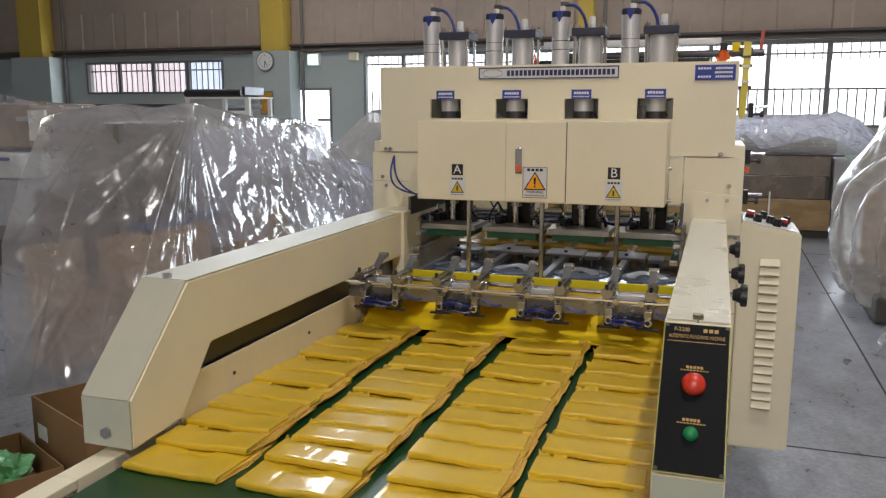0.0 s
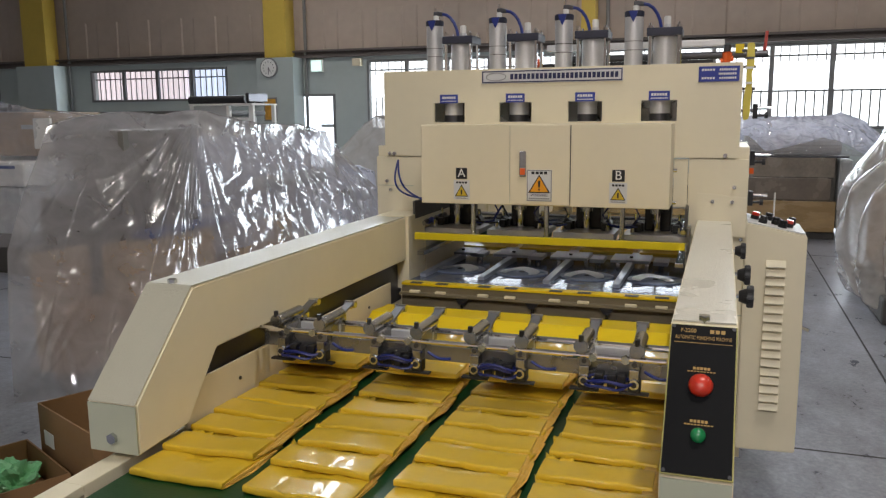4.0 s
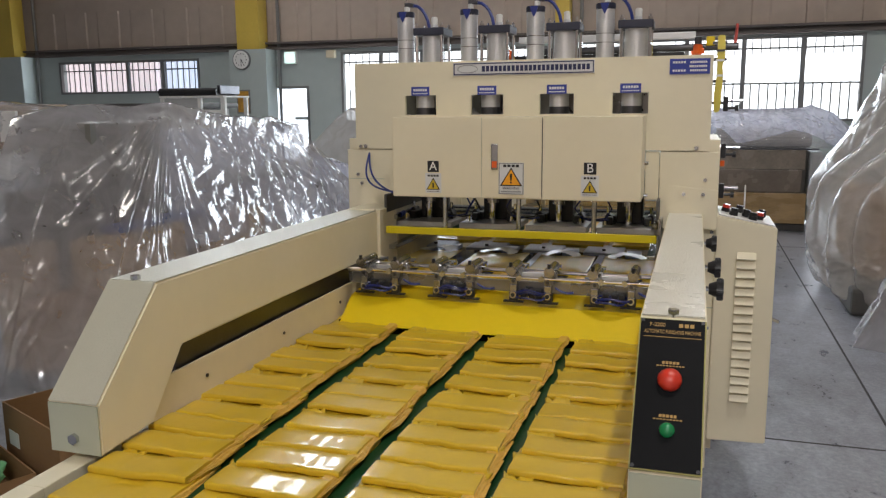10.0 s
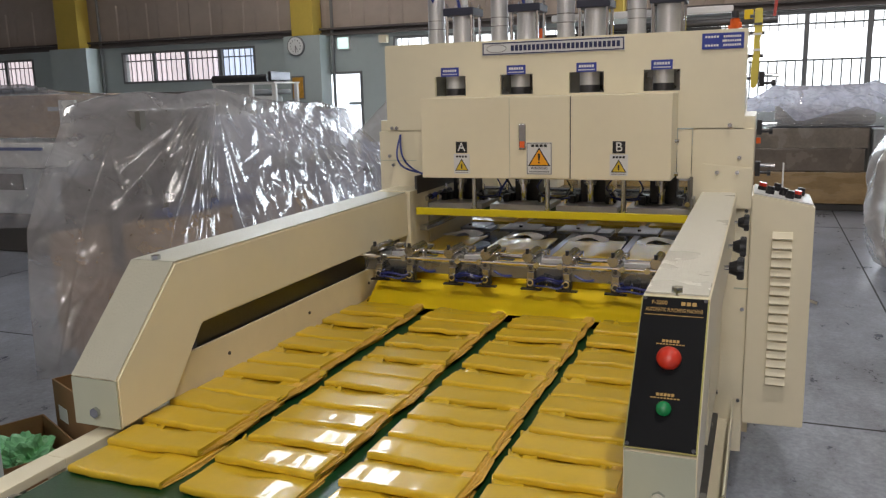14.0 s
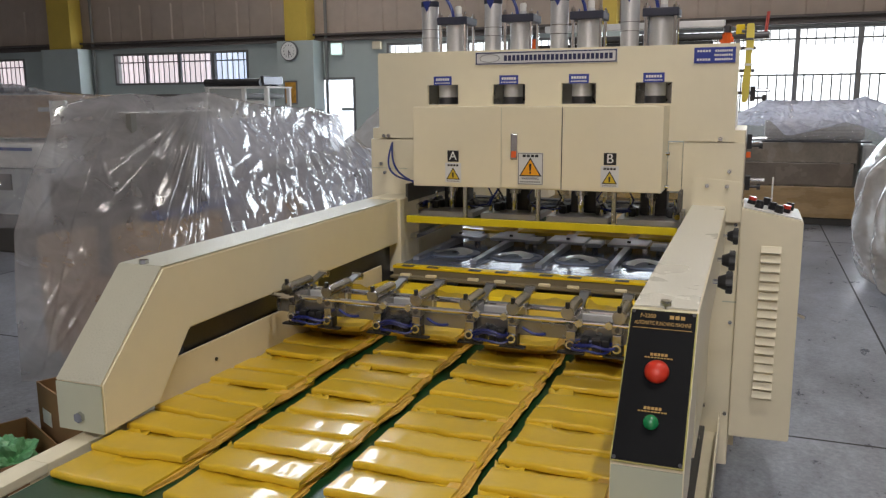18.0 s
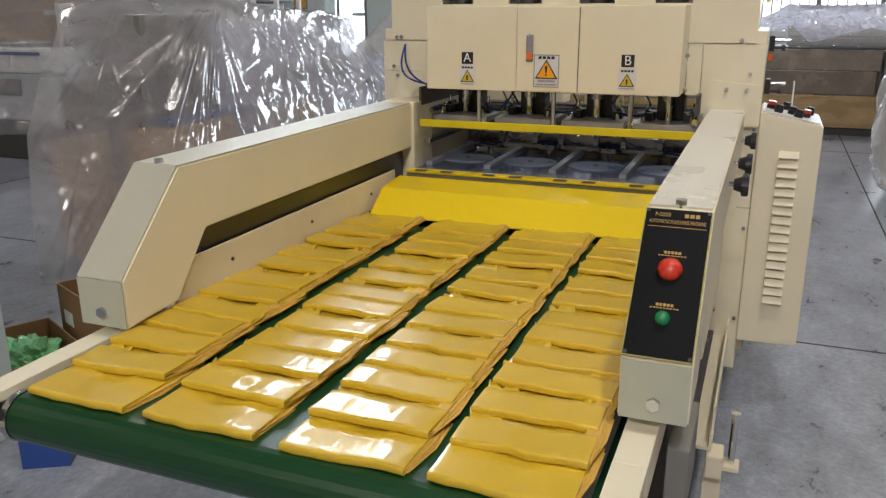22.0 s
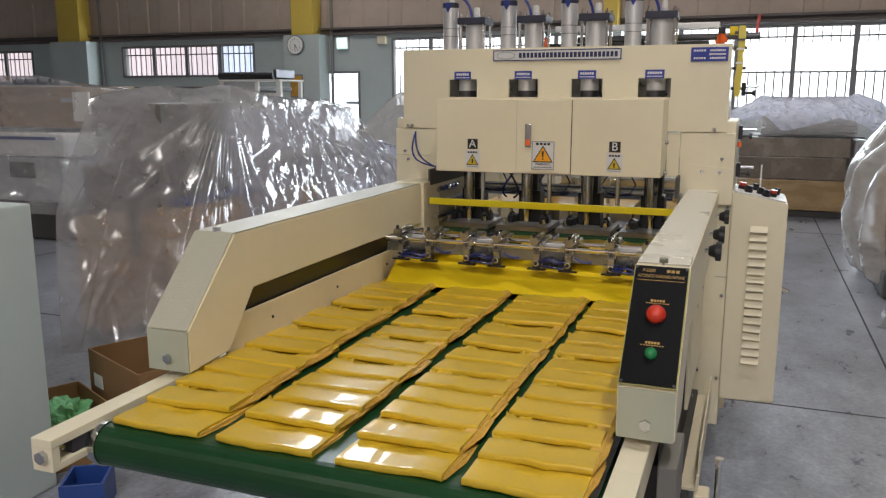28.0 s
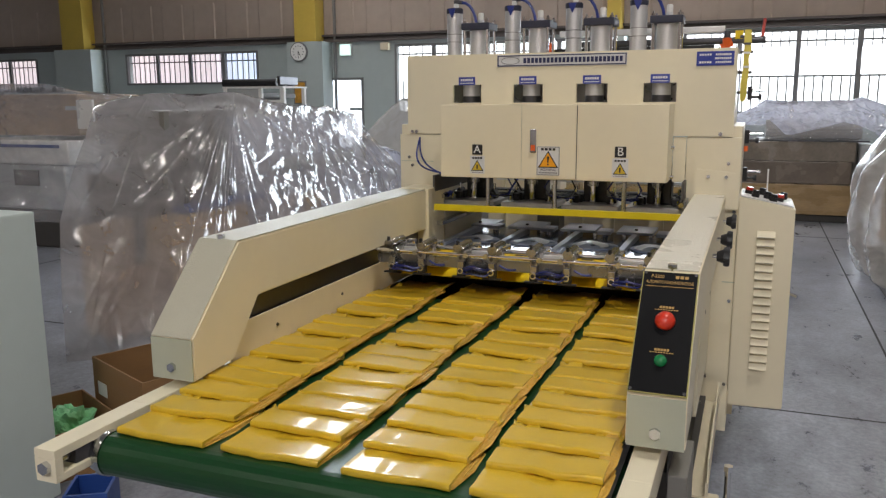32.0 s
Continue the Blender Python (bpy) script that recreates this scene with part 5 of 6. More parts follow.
def bag_fold(seed, w, length, h, t, drop=0.0125):
    """A pack of bags folded over once: open C at the ends, round front fold, near-flat top with a few straight creases and the sunken handle cut-out."""
    rnd = random.Random(seed)
    c1, c2 = rnd.uniform(0.27, 0.38), rnd.uniform(0.58, 0.74)
    s1, s2 = rnd.uniform(-0.10, 0.10), rnd.uniform(-0.10, 0.10)
    n0, n1 = rnd.uniform(0.30, 0.40), rnd.uniform(0.60, 0.72)
    ph = [rnd.uniform(0, 6.28) for _ in range(4)]
    kinks = [(k / 7, rnd.uniform(-0.0036, 0.0036)) for k in range(8)]
    waves = [(k / 5, rnd.uniform(-0.0016, 0.0016)) for k in range(6)]
    r = h / 2
    arcs = [math.pi * k / 8 for k in range(1, 8)]
    prof = [(length, 0.0, 0), (length * 0.5, 0.0, 0), (r * 1.4, 0.0, 0)]
    prof += [(r * 0.7 - r * 0.7 * math.sin(q) ** 0.6, r - r * math.cos(q), 0.5 - 0.5 * math.cos(q)) for q in arcs]
    prof += [(y, h, 1) for y in (r, 0.016, 0.028, 0.046, 0.064, 0.082, 0.088, 0.095, 0.104, 0.145, length)]
    prof += [(y, h - t, 1) for y in (length, length * 0.5, r * 1.3)]
    prof += [(r - (r - t) * math.sin(q), r - (r - t) * math.cos(q), 0.5) for q in (2.4, 1.57, 0.75)]
    prof += [(y, t, 0) for y in (r * 1.3, length * 0.5, length)]
    n = 30
    bm = bmesh.new()
    loops = []
    for i in range(n + 1):
        u = i / n
        x = (u - 0.5) * w
        edge = max(0.0, 1 - min(u, 1 - u) / 0.04)
        row = []
        for y, z, top in prof:
            v = y / length
            k1 = max(0.0, 1 - abs(u - c1 - s1 * v) / 0.035)
            k2 = max(0.0, 1 - abs(u - c2 - s2 * v) / 0.030)
            dz = 0.0008 * math.exp(-(y / 0.018) ** 2) - 0.0012 * edge
            dz += 0.0005 * noise.noise(Vector((x * 14, y * 12, seed * 3.1))) - 0.0008 * k1 + 0.0006 * k2
            dz += 0.0004 * max(0.0, 1 - 6 * abs(noise.noise(Vector((x * 24 + y * 9, y * 14, seed + 9.0)))))
            if y > 0.085 and n0 < u < n1 and z > h * 0.9:
                dz -= 0.003
            yy = y + lerp_table(kinks, u) * (1 if y < 0.08 else 1.6)
            if y > length - 0.02:
                yy += 0.030 * (max(0.0, 1 - u / 0.22) + max(0.0, (u - 0.80) / 0.20) - 0.3 * math.sin(math.pi * u))
            q = min(1.0, max(0.0, (y - 0.083) / 0.020))
            lift = lerp_table(waves, u) * (1 - v) - drop * q * q * (3 - 2 * q)
            row.append(bm.verts.new((x + 0.002 * math.sin(4 * v + ph[3]), yy, z + top * dz + lift)))
        loops.append(row)
    m = len(prof)
    for a, b in zip(loops, loops[1:]):
        for k in range(m):
            bm.faces.new((a[k], b[k], b[(k + 1) % m], a[(k + 1) % m]))
    # end faces follow the C so that the hollow of the fold stays open
    for row in (loops[0], loops[-1]):
        outer, inner = row[:21], row[21:][::-1]
        for k in range(20):
            p, q = inner[k * 8 // 20], inner[(k + 1) * 8 // 20]
            f = (outer[k], outer[k + 1], q, p) if p is not q else (outer[k], outer[k + 1], p)
            try:
                bm.faces.new(f)
            except ValueError:
                pass
        for e in {e for v in row for e in v.link_edges if all(q in row for q in e.verts)}:
            e.smooth = False
    bmesh.ops.recalc_face_normals(bm, faces=bm.faces[:])
    return bm


def layer_mesh(seed, w=0.216, length=0.205, h=0.013):
    """The loose layered edge along one side of the stack."""
    rnd = random.Random(seed)
    bm = bmesh.new()
    for k in range(5):
        z0 = 0.001 + k * h / 6.5
        out = rnd.uniform(0.012, 0.020) - 0.0035 * k
        a, b = rnd.uniform(0.006, 0.02), length - rnd.uniform(0, 0.03)
        prism([(w / 2 - 0.02, a), (w / 2 + out * 0.3, a + 0.004), (w / 2 + out, (a + b) / 2), (w / 2 + out * rnd.uniform(0.3, 1.2), b), (w / 2 - 0.02, b)], "z", z0, z0 + h / 9, bm=bm)
    return bm


ROWS_Y = (-1.764, -1.664, -1.553, -1.450, -1.352, -1.236, -1.134, -1.006, -0.897, -0.745, -0.623, -0.510)
STEP = 0.115
BELT_Z = 0.7665
BAG_X = (-0.396, -0.128, 0.146, 0.409)
LABEL_BAG = "stack of folded yellow polythene bags shingled on the green belt"
bags = []
tails = {}


def build_bags():
    protos = []
    for k in range(10):
        t = thing("bag_stack", LABEL_BAG, "bags", "bags on the belt", at=pose(0, 0, -5))
        part("folded_pack", bag_fold(k, 0.223, 0.195, 0.0145, 0.0056, 0.0 if k < 4 else 0.0125), BAG, t, smooth=True)
        part("loose_edge", layer_mesh(k + 50, h=0.013), BAG_SIDE, t)
        for sx in (-1, 1):
            ear = slab(k + 70 + sx, 0.058, 0.062, 0.004, 0.0010, 0.0, 0.010 if k < 4 else 0.0015, 0.165)
            bmesh.ops.rotate(ear, verts=ear.verts[:], cent=(0, 0.19, 0.013), matrix=Matrix.Rotation(0.16, 3, "X") @ Matrix.Rotation(-0.25 * sx, 3, "Z"))
            bmesh.ops.translate(ear, verts=ear.verts[:], vec=(0.082 * sx, 0, 0))
            part("handle_end", ear, BAG, t, smooth=True)
        protos.append(t)
    rnd = random.Random(4)
    used = 0
    for r in range(14 - 1):
        for l in range(4):
            k = 4 + (r * 5 + l * 3 + r // 3) % 6
            if used < 4 + 6 and (r < 2 or r == 2 and l < 2):
                t = protos[used]
                used += 1
            else:
                t = copy_thing(protos[k], Matrix())
            if r >= 10:
                tails[t] = part("tail_sheet", slab(r * 4 + l, 0.222, 0.32, 0.004, 0.0016, 0.02), BAG, t, smooth=True)
            bags.append((r, l, t, BAG_X[l] + rnd.uniform(-0.005, 0.005) - (0.009 * min(r, 2) if l == 0 else 0), rnd.uniform(-0.008, 0.008), rnd.uniform(-1.6, 1.6), 0.0128 + rnd.uniform(-0.0008, 0.0012)))


offcuts = []


def crescent():
    """The neck cut-out of a bag: an arched band with two splayed ends, slightly crumpled."""
    bm = bmesh.new()
    n = 16
    outer, inner = [], []
    for k in range(n + 1):
        a = math.pi * k / n
        e = abs(math.cos(a)) ** 3
        ox, oy = 0.076 * math.cos(a), 0.130 * math.sin(a) ** 0.6 + 0.006
        ix, iy = (0.030 + 0.016 * e) * math.cos(a), 0.060 * math.sin(a) ** 0.7 - 0.004 * e
        outer.append(bm.verts.new((ox, oy, 0.0035 + 0.003 * math.sin(46 * ox + 15 * oy))))
        inner.append(bm.verts.new((ix, iy, 0.0035 + 0.003 * math.sin(60 * ix + 2))))
    for i in range(n):
        bm.faces.new((outer[i], outer[i + 1], inner[i + 1], inner[i]))
    bmesh.ops.solidify(bm, geom=bm.faces[:], thickness=0.002)
    bmesh.ops.recalc_face_normals(bm, faces=bm.faces[:])
    return bm


def build_offcuts():
    for g in range(3):
        for l in range(4):
            t = thing("bag_offcut", "glossy pale crescent offcut lying on the cutting pad", "offcut", "bag offcuts")
            part("film", crescent(), WASTE, t)
            offcuts.append((g, l, t))


build_bags()
build_offcuts()


# ---- covered machines and loose things round about ----
def drape(top, base, seed, rings=34, around=140, sag=0.05, fold=0.07, crumple=0.012, anchors=(), pull=0.05):
    """A polythene sheet thrown over a machine: a crown ring and a hem ring of (x, y, z) points, with folds
    running down and sharp creases that fan out from the corners that hold it up."""
    rnd = random.Random(seed)

    def ring(pts, n):
        pts = [Vector(p) for p in pts]
        seg = [(pts[(i + 1) % len(pts)] - pts[i]).length for i in range(len(pts))]
        total = sum(seg)
        out = []
        for k in range(n):
            d = total * k / n
            i = 0
            while d > seg[i] and i < len(seg) - 1:
                d -= seg[i]
                i += 1
            out.append(pts[i].lerp(pts[(i + 1) % len(pts)], d / max(seg[i], 1e-6)))
        return out

    a, b = ring(top, around), ring(base, around)
    ca = sum(a, Vector()) / around
    ph = [rnd.uniform(0, 6.28) for _ in range(8)]
    fr = [rnd.randint(5, 8), rnd.randint(11, 15), rnd.randint(21, 29)]
    fans = [(Vector(p), rnd.randint(13, 19), rnd.uniform(0, 6.28)) for p in anchors]
    bm = bmesh.new()
    rows = []
    for j in range(rings + 1):
        v = j / rings
        row = []
        for k in range(around):
            t = 2 * math.pi * k / around
            p = a[k].lerp(b[k], v)
            out = (p - Vector((ca.x, ca.y, p.z)))
            out.z = 0
            out = out.normalized() if out.length > 1e-4 else Vector((1, 0, 0))
            w = math.sin(fr[0] * t + ph[0] + 1.5 * v) * 0.5 + math.sin(fr[1] * t + ph[1] - v) * 0.32 + abs(math.sin(fr[2] * t * 0.5 + ph[2] + 2 * v)) * 0.3
            d = w * fold * (0.12 + v ** 0.8) - sag * math.sin(math.pi * v)
            side = Vector((-out.y, out.x, 0))
            for q, n, f in fans:
                r = p - q
                s, z = r.dot(side), r.z
                dist = math.hypot(s, z)
                ang = math.atan2(s, -z) + 0.25 * noise.noise(p * 1.7 + Vector((f, 0, 0)))
                c = abs(((ang * n / math.pi + f) % 1.0) - 0.5) * 2
                d += pull * (c ** 3) * min(1.0, dist * 2.2) * math.exp(-dist * 1.3)
            p = p + out * d
            tall = Vector((p.x, p.y, p.z * 0.35))
            p = p + noise.noise_vector(tall * 1.7 + Vector((seed, 0, 0))) * crumple * 2.5
            c2 = noise.noise(Vector((p.x * 2.2 + p.y * 2.2 + p.z * 1.5, p.z * 0.9, seed)))
            p = p + out * crumple * 1.5 * max(0.0, 1 - abs(c2) * 5)
            if p.z < 0.012:
                p.z = 0.012 + 0.01 * abs(noise.noise(p * 9))
            row.append(bm.verts.new(p))
        rows.append(row)
    for r0, r1 in zip(rows, rows[1:]):
        for k in range(around):
            bm.faces.new((r0[k], r1[k], r1[(k + 1) % around], r0[(k + 1) % around]))
    prev = rows[0]
    for s in (0.8, 0.6, 0.4, 0.2):
        cur = []
        for k in range(around):
            p = ca.lerp(a[k], s)
            cur.append(bm.verts.new(p + noise.noise_vector(p * 3.0 + Vector((seed, 2, 0))) * crumple * 2.4))
        for k in range(around):
            bm.faces.new((prev[k], prev[(k + 1) % around], cur[(k + 1) % around], cur[k]))
        prev = cur
    bm.faces.new(prev)
    bmesh.ops.recalc_face_normals(bm, faces=bm.faces[:])
    return bm


def curve_at(table, v):
    """Smooth-enough point (x, y) at height v of a table of (height, x, y)."""
    for (a, xa, ya), (b, xb, yb) in zip(table, table[1:]):
        if v <= b:
            k = max(0.0, (v - a) / (b - a))
            return Vector((xa + (xb - xa) * k, ya + (yb - ya) * k, 0))
    return Vector((*table[-1][1:], 0))


COVER_LEFT = ((0.0, -2.86, 0.30), (0.45, -2.88, 0.33), (0.86, -2.95, 0.43), (1.16, -3.08, 0.69), (1.36, -3.25, 0.98), (1.56, -3.42, 1.25))
COVER_CORNER = ((0.0, -2.45, 1.43), (0.7, -2.68, 1.75), (1.56, -2.86, 2.05))
COVER_END = ((0.0, -2.55, 5.0), (0.8, -2.72, 4.7), (1.15, -2.84, 4.35), (1.40, -2.90, 4.05))
COVER_CREST = ((-1.25, 1.455), (-1.05, 1.50), (-0.8, 1.535), (-0.3, 1.525), (0.0, 1.548), (0.25, 1.515), (0.9, 1.445), (1.6, 1.43), (2.2, 1.35))


def big_cover(seed=5, na=210, nb=190, nv=130):
    """The tent over the machine beside the punch: held up at one corner, with straight pulls fanning down from it,
    a slack face towards the aisle's end and a crushed, glossy face along the aisle."""
    rnd = random.Random(seed)
    apex = (0.0, 1.56)
    fans = []
    for (qs, qz), lo, hi, n, amp in ((apex, -1.5, -0.05, 9, 0.085), (apex, 0.03, 1.35, 11, 0.075), ((-0.75, 1.58), -0.8, 1.0, 8, 0.05), ((1.75, 1.50), -1.3, 0.9, 13, 0.06), ((0.95, 1.50), -0.9, 0.9, 9, 0.045)):
        ang = sorted(rnd.uniform(lo, hi) for _ in range(n))
        knots = [(-3.2, 0.0), (lo - 0.15, 0.0)] + [(a, amp * (rnd.uniform(0.3, 1.0) if k % 2 else rnd.uniform(-0.5, 0.05))) for k, a in enumerate(ang)] + [(hi + 0.15, 0.0), (3.2, 0.0)]
        fans.append((qs, qz, knots))

    def fold(x, y, z):
        return abs(noise.noise(Vector((x, y, z))))

    def pull_ridge(x, y, z, k):
        return max(0.0, 1 - fold(x, y, z) * k)

    def relief(s, z):
        d, tot = 0.0, 1e-6
        for qs, qz, knots in fans:
            r = math.hypot(s - qs, z - qz)
            w = 1.0 / (r + 0.12) ** 2
            tot += w
            d += w * min(r, 0.85) * lerp_table(knots, math.atan2(s - qs, qz - z))
        d /= tot
        right = min(1.0, max(0.0, (s - 0.25) / 0.5))
        low = min(1.0, max(0.0, (1.0 - z) / 0.6))
        r, a = math.hypot(s, 1.56 - z), math.atan2(s, 1.56 - z)
        # thin pulls that run straight out from the held corner, sharp and broken up along their length
        calm = min(1.0, max(0.0, 0.45 + 1.6 * noise.noise(Vector((a * 2.3, r * 1.1, seed + 40)))))
        for f, g, k, amp in ((4.6, 1.0, 8, 0.018), (9.0, 2.1, 9, 0.007)):
            d += amp * calm * min(1.0, r * 2.5) * pull_ridge(a * f, r * g, seed + f, k)
        # slack swags and small crushed dents on the end face
        d += (1 - right) * (0.035 * noise.noise(Vector((s * 1.6 + z, z * 1.1 - s, seed))) + 0.012 * low * noise.noise(Vector((s * 4.5, z * 4.5, seed + 8))))
        d += (1 - right) * 0.008 * calm * pull_ridge(s * 1.9 + z * 2.4, z * 1.0 - s * 1.3, seed + 21, 14)
        d += (1 - right) * low * 0.005 * pull_ridge(s * 6.0 - z * 2.0, z * 5.0 + s * 2.0, seed + 23, 7)
        # crushed facets along the aisle
        d += right * (0.050 * fold(s * 2.4 + z * 0.6, z * 1.8 - s * 0.5, seed + 11) + 0.028 * fold(s * 5.0 - z * 2.0, z * 3.2 + s * 1.5, seed + 13))
        d += right * (0.012 * pull_ridge(s * 4.0 + z * 1.5, z * 2.2 - s * 1.2, seed + 31, 7) + 0.006 * pull_ridge(s * 9.0 - z * 3.5, z * 5.0 + s * 2.5, seed + 33, 6))
        return d - 0.03

    bm = bmesh.new()
    cols = []
    for i in range(na + nb + 1):
        face_a = i <= na
        u = i / na if face_a else (i - na) / nb
        s = (u - 1) * 1.25 if face_a else u * 2.2
        crest = lerp_table(COVER_CREST, s)
        col = []
        for j in range(nv + 1):
            v = j / nv
            zz = v * 1.56 if face_a else v * (1.56 - 0.16 * u)
            p = curve_at(COVER_LEFT, zz).lerp(curve_at(COVER_CORNER, zz), u) if face_a else curve_at(COVER_CORNER, zz).lerp(curve_at(COVER_END, zz), u)
            z = max(0.012, v * crest)
            turn = min(1.0, max(0.0, (s + 0.25) / 0.5))
            out = Vector((0.72, -0.69, 0)).lerp(Vector((0.99, -0.12, 0)), turn).normalized()
            if face_a:
                out_bulge = 0.30 * math.sin(math.pi * u) * (1 - v) ** 1.8
                p += Vector((0.9, -0.43, 0)) * out_bulge
            p += out * relief(s, z) * (1 - 0.7 * v ** 6) * min(1.0, 0.35 + (u * 5 if face_a else 1))
            z += 0.014 * noise.noise(Vector((s * 4, 0, seed))) * v
            col.append(bm.verts.new((p.x, p.y, z)))
        near = col[-1].co.copy()
        away = Vector((-0.68, 0.73, 0)) if face_a else Vector((-0.95, 0.3, 0)).lerp(Vector((-0.68, 0.73, 0)), max(0.0, 1 - u * 4))
        depth = 0.9 if face_a else 0.9 + 0.2 * u
        for k in range(1, 9):
            q = near + away * depth * k / 8
            col.append(bm.verts.new((q.x, q.y, near.z - 0.07 * math.sin(math.pi * k / 8) - 0.06 * k / 8 + 0.02 * noise.noise(Vector((s * 3, k * 0.5, seed))))))
        end = col[-1].co.copy()
        col.append(bm.verts.new((end.x - 0.06, end.y + 0.06, 0.012)))
        cols.append(col)
    for c0, c1 in zip(cols, cols[1:]):
        for k in range(len(c0) - 1):
            bm.faces.new((c0[k], c1[k], c1[k + 1], c0[k + 1]))
    bmesh.ops.recalc_face_normals(bm, faces=bm.faces[:])
    return bm


def crinkled_sheet(seed=3, n=120, m=60):
    """A loose second sheet tucked inside the tent, crushed into facets."""
    bm = bmesh.new()
    grid = []
    for i in range(n + 1):
        y = 2.02 + 2.15 * i / n
        col = []
        for j in range(m + 1):
            z = 0.50 + 0.86 * j / m
            d = 0.035 * max(0.0, 1 - abs(noise.noise(Vector((y * 4 + z * 1.2, z * 1.2 - y, seed)))) * 5) + 0.014 * max(0.0, 1 - abs(noise.noise(Vector((y * 10 - z * 3, z * 3 + y * 2, seed + 4)))) * 5) + 0.05 * noise.noise(Vector((y * 2, z * 2, seed)))
            col.append(bm.verts.new((-2.95 + 0.06 * (1 - j / m) + d, y + 0.02 * noise.noise(Vector((z * 6, y, 1))), z)))
        grid.append(col)
    for a, b in zip(grid, grid[1:]):
        for k in range(m):
            bm.faces.new((a[k], b[k], b[k + 1], a[k + 1]))
    return bm


def build_left_machine():
    t = thing("covered_machine", "large machine under clear crumpled polythene sheeting", "machine")
    sheeting(part("cover", big_cover(), FILM, t, "clear crumpled polythene cover", smooth=True))
    sheeting(part("inner_sheet", crinkled_sheet(), FILMCRINKLE, t, "crushed loose polythene inside the cover", smooth=True))
    part("grey_housing", box(-3.45, -3.05, 1.45, 2.35, 1.02, 1.42, 0.03), HOUSING, t, "grey upper housing")
    for y in (1.46, 1.72, 2.0):
        part("frame_post", box(-3.045, -3.005, y - 0.025, y + 0.025, 0.2, 1.41), MACHINEGREY, t)
    part("machine_body", box(-3.75, -3.18, 2.36, 4.2, 0.30, 1.34, 0.02), WHITE, t)
    part("dark_bay", box(-3.40, -3.06, 1.10, 2.34, 0.05, 1.01, 0.02), MACHINEDARK, t, "dark machine bay")
    part("plinth", box(-3.75, -3.0, 2.36, 4.1, 0.0, 0.29, 0.02), MACHINEDARK, t)
    part("packing_board", box(-3.06, -2.98, 0.66, 1.05, 0.05, 0.74, 0.02), OLDCARD, t, "greyed board under the cover")
    part("front_guard", box(-2.97, -2.78, 0.66, 1.12, 0.05, 0.44, 0.03), CARD, t, "low cardboard box under the cover")
    part("carton_front", box(-3.05, -2.83, 1.22, 2.10, 0.02, 0.71, 0.008), PALECARD, t, "cardboard box under the cover")
    part("carton_front", box(-3.12, -2.90, 2.58, 3.34, 0.02, 0.68, 0.008), PALECARD, t, "cardboard box under the cover")
    part("blue_sheet", box(-3.04, -2.86, 1.45, 2.40, 0.715, 0.76, 0.02), BLUEBOX, t, "blue plastic sheet on the box")
    part("pale_roll", rod((-2.98, 2.6, 0.95), (-2.98, 4.0, 0.95), 0.09, 24), MACHINELIGHT, t)
    for k in range(4):
        part("green_lamp", box(-3.10, -3.08, 1.50 + 0.09 * k, 1.54 + 0.09 * k, 0.93, 0.99), GREENPAD, t)
    s = thing("covered_unit", "small unit under clear polythene beside the large machine", "machine")
    sheeting(part("cover", drape([(-3.05, 4.6, 1.0), (-2.86, 4.55, 0.98), (-2.80, 4.9, 0.92), (-3.0, 5.0, 0.98)], [(-3.15, 4.5, 0.02), (-2.62, 4.5, 0.02), (-2.58, 5.2, 0.02), (-3.2, 5.3, 0.02)], 9, 26, 100, fold=0.05, crumple=0.02), FILMCRINKLE, s, smooth=True))
    part("unit_body", box(-3.05, -2.86, 4.7, 4.95, 0.0, 0.86, 0.02), MACHINELIGHT, s)
    part("hand_wheel", rod((-2.98, 4.62, 0.73), (-2.98, 4.57, 0.73), 0.05, 18), DARKSTEEL, s)
    u = thing("covered_rear_machine", "tall machine under a polythene tent behind the punch", "machine")
    sheeting(part("cover", drape([(-3.25, 5.9, 1.47), (-2.2, 5.9, 1.55), (-2.2, 6.6, 1.55), (-3.2, 6.6, 1.5)], [(-4.35, 5.5, 0.4), (-1.6, 5.5, 0.2), (-1.6, 7.2, 0.2), (-4.3, 7.2, 0.4)], 12, 24, 90, fold=0.05, crumple=0.025), FILMWHITE, u, smooth=True))
    part("machine_body", box(-3.1, -2.1, 6.0, 6.5, 0, 1.3, 0.02), MACHINEGREY, u)
    f = thing("covered_far_machine", "pale machine half hidden under clear polythene", "machine")
    sheeting(part("cover", drape([(-7.0, 3.0, 1.63), (-5.62, 2.9, 1.66), (-5.22, 3.2, 1.545), (-5.2, 4.4, 1.50), (-7.0, 4.4, 1.6)], [(-7.4, 2.5, 0.3), (-5.95, 2.6, 0.35), (-5.45, 2.95, 0.3), (-5.0, 5.0, 0.2), (-7.4, 5.0, 0.2)], 21, 60, 220, fold=0.05, crumple=0.012, anchors=((-5.6, 2.88, 1.67), (-6.4, 2.95, 1.65)), pull=0.12), FILMCLEAR, f, smooth=True))
    part("white_housing", box(-7.0, -5.58, 3.10, 4.3, 0.86, 1.10, 0.03), WHITE, f, "white machine housing")
    part("upper_frame", box(-6.9, -5.62, 3.3, 4.2, 1.14, 1.56, 0.03), OLDCARD, f, "brown upper frame")
    part("lower_panel", box(-7.0, -5.68, 3.12, 4.3, 0.40, 0.855, 0.02), MACHINELIGHT, f)
    part("dark_recess", box(-6.35, -6.02, 3.105, 3.118, 0.64, 0.80), MACHINEDARK, f)
    part("plinth", box(-6.9, -5.7, 3.14, 4.3, 0.0, 0.40, 0.03), MACHINEDARK, f)
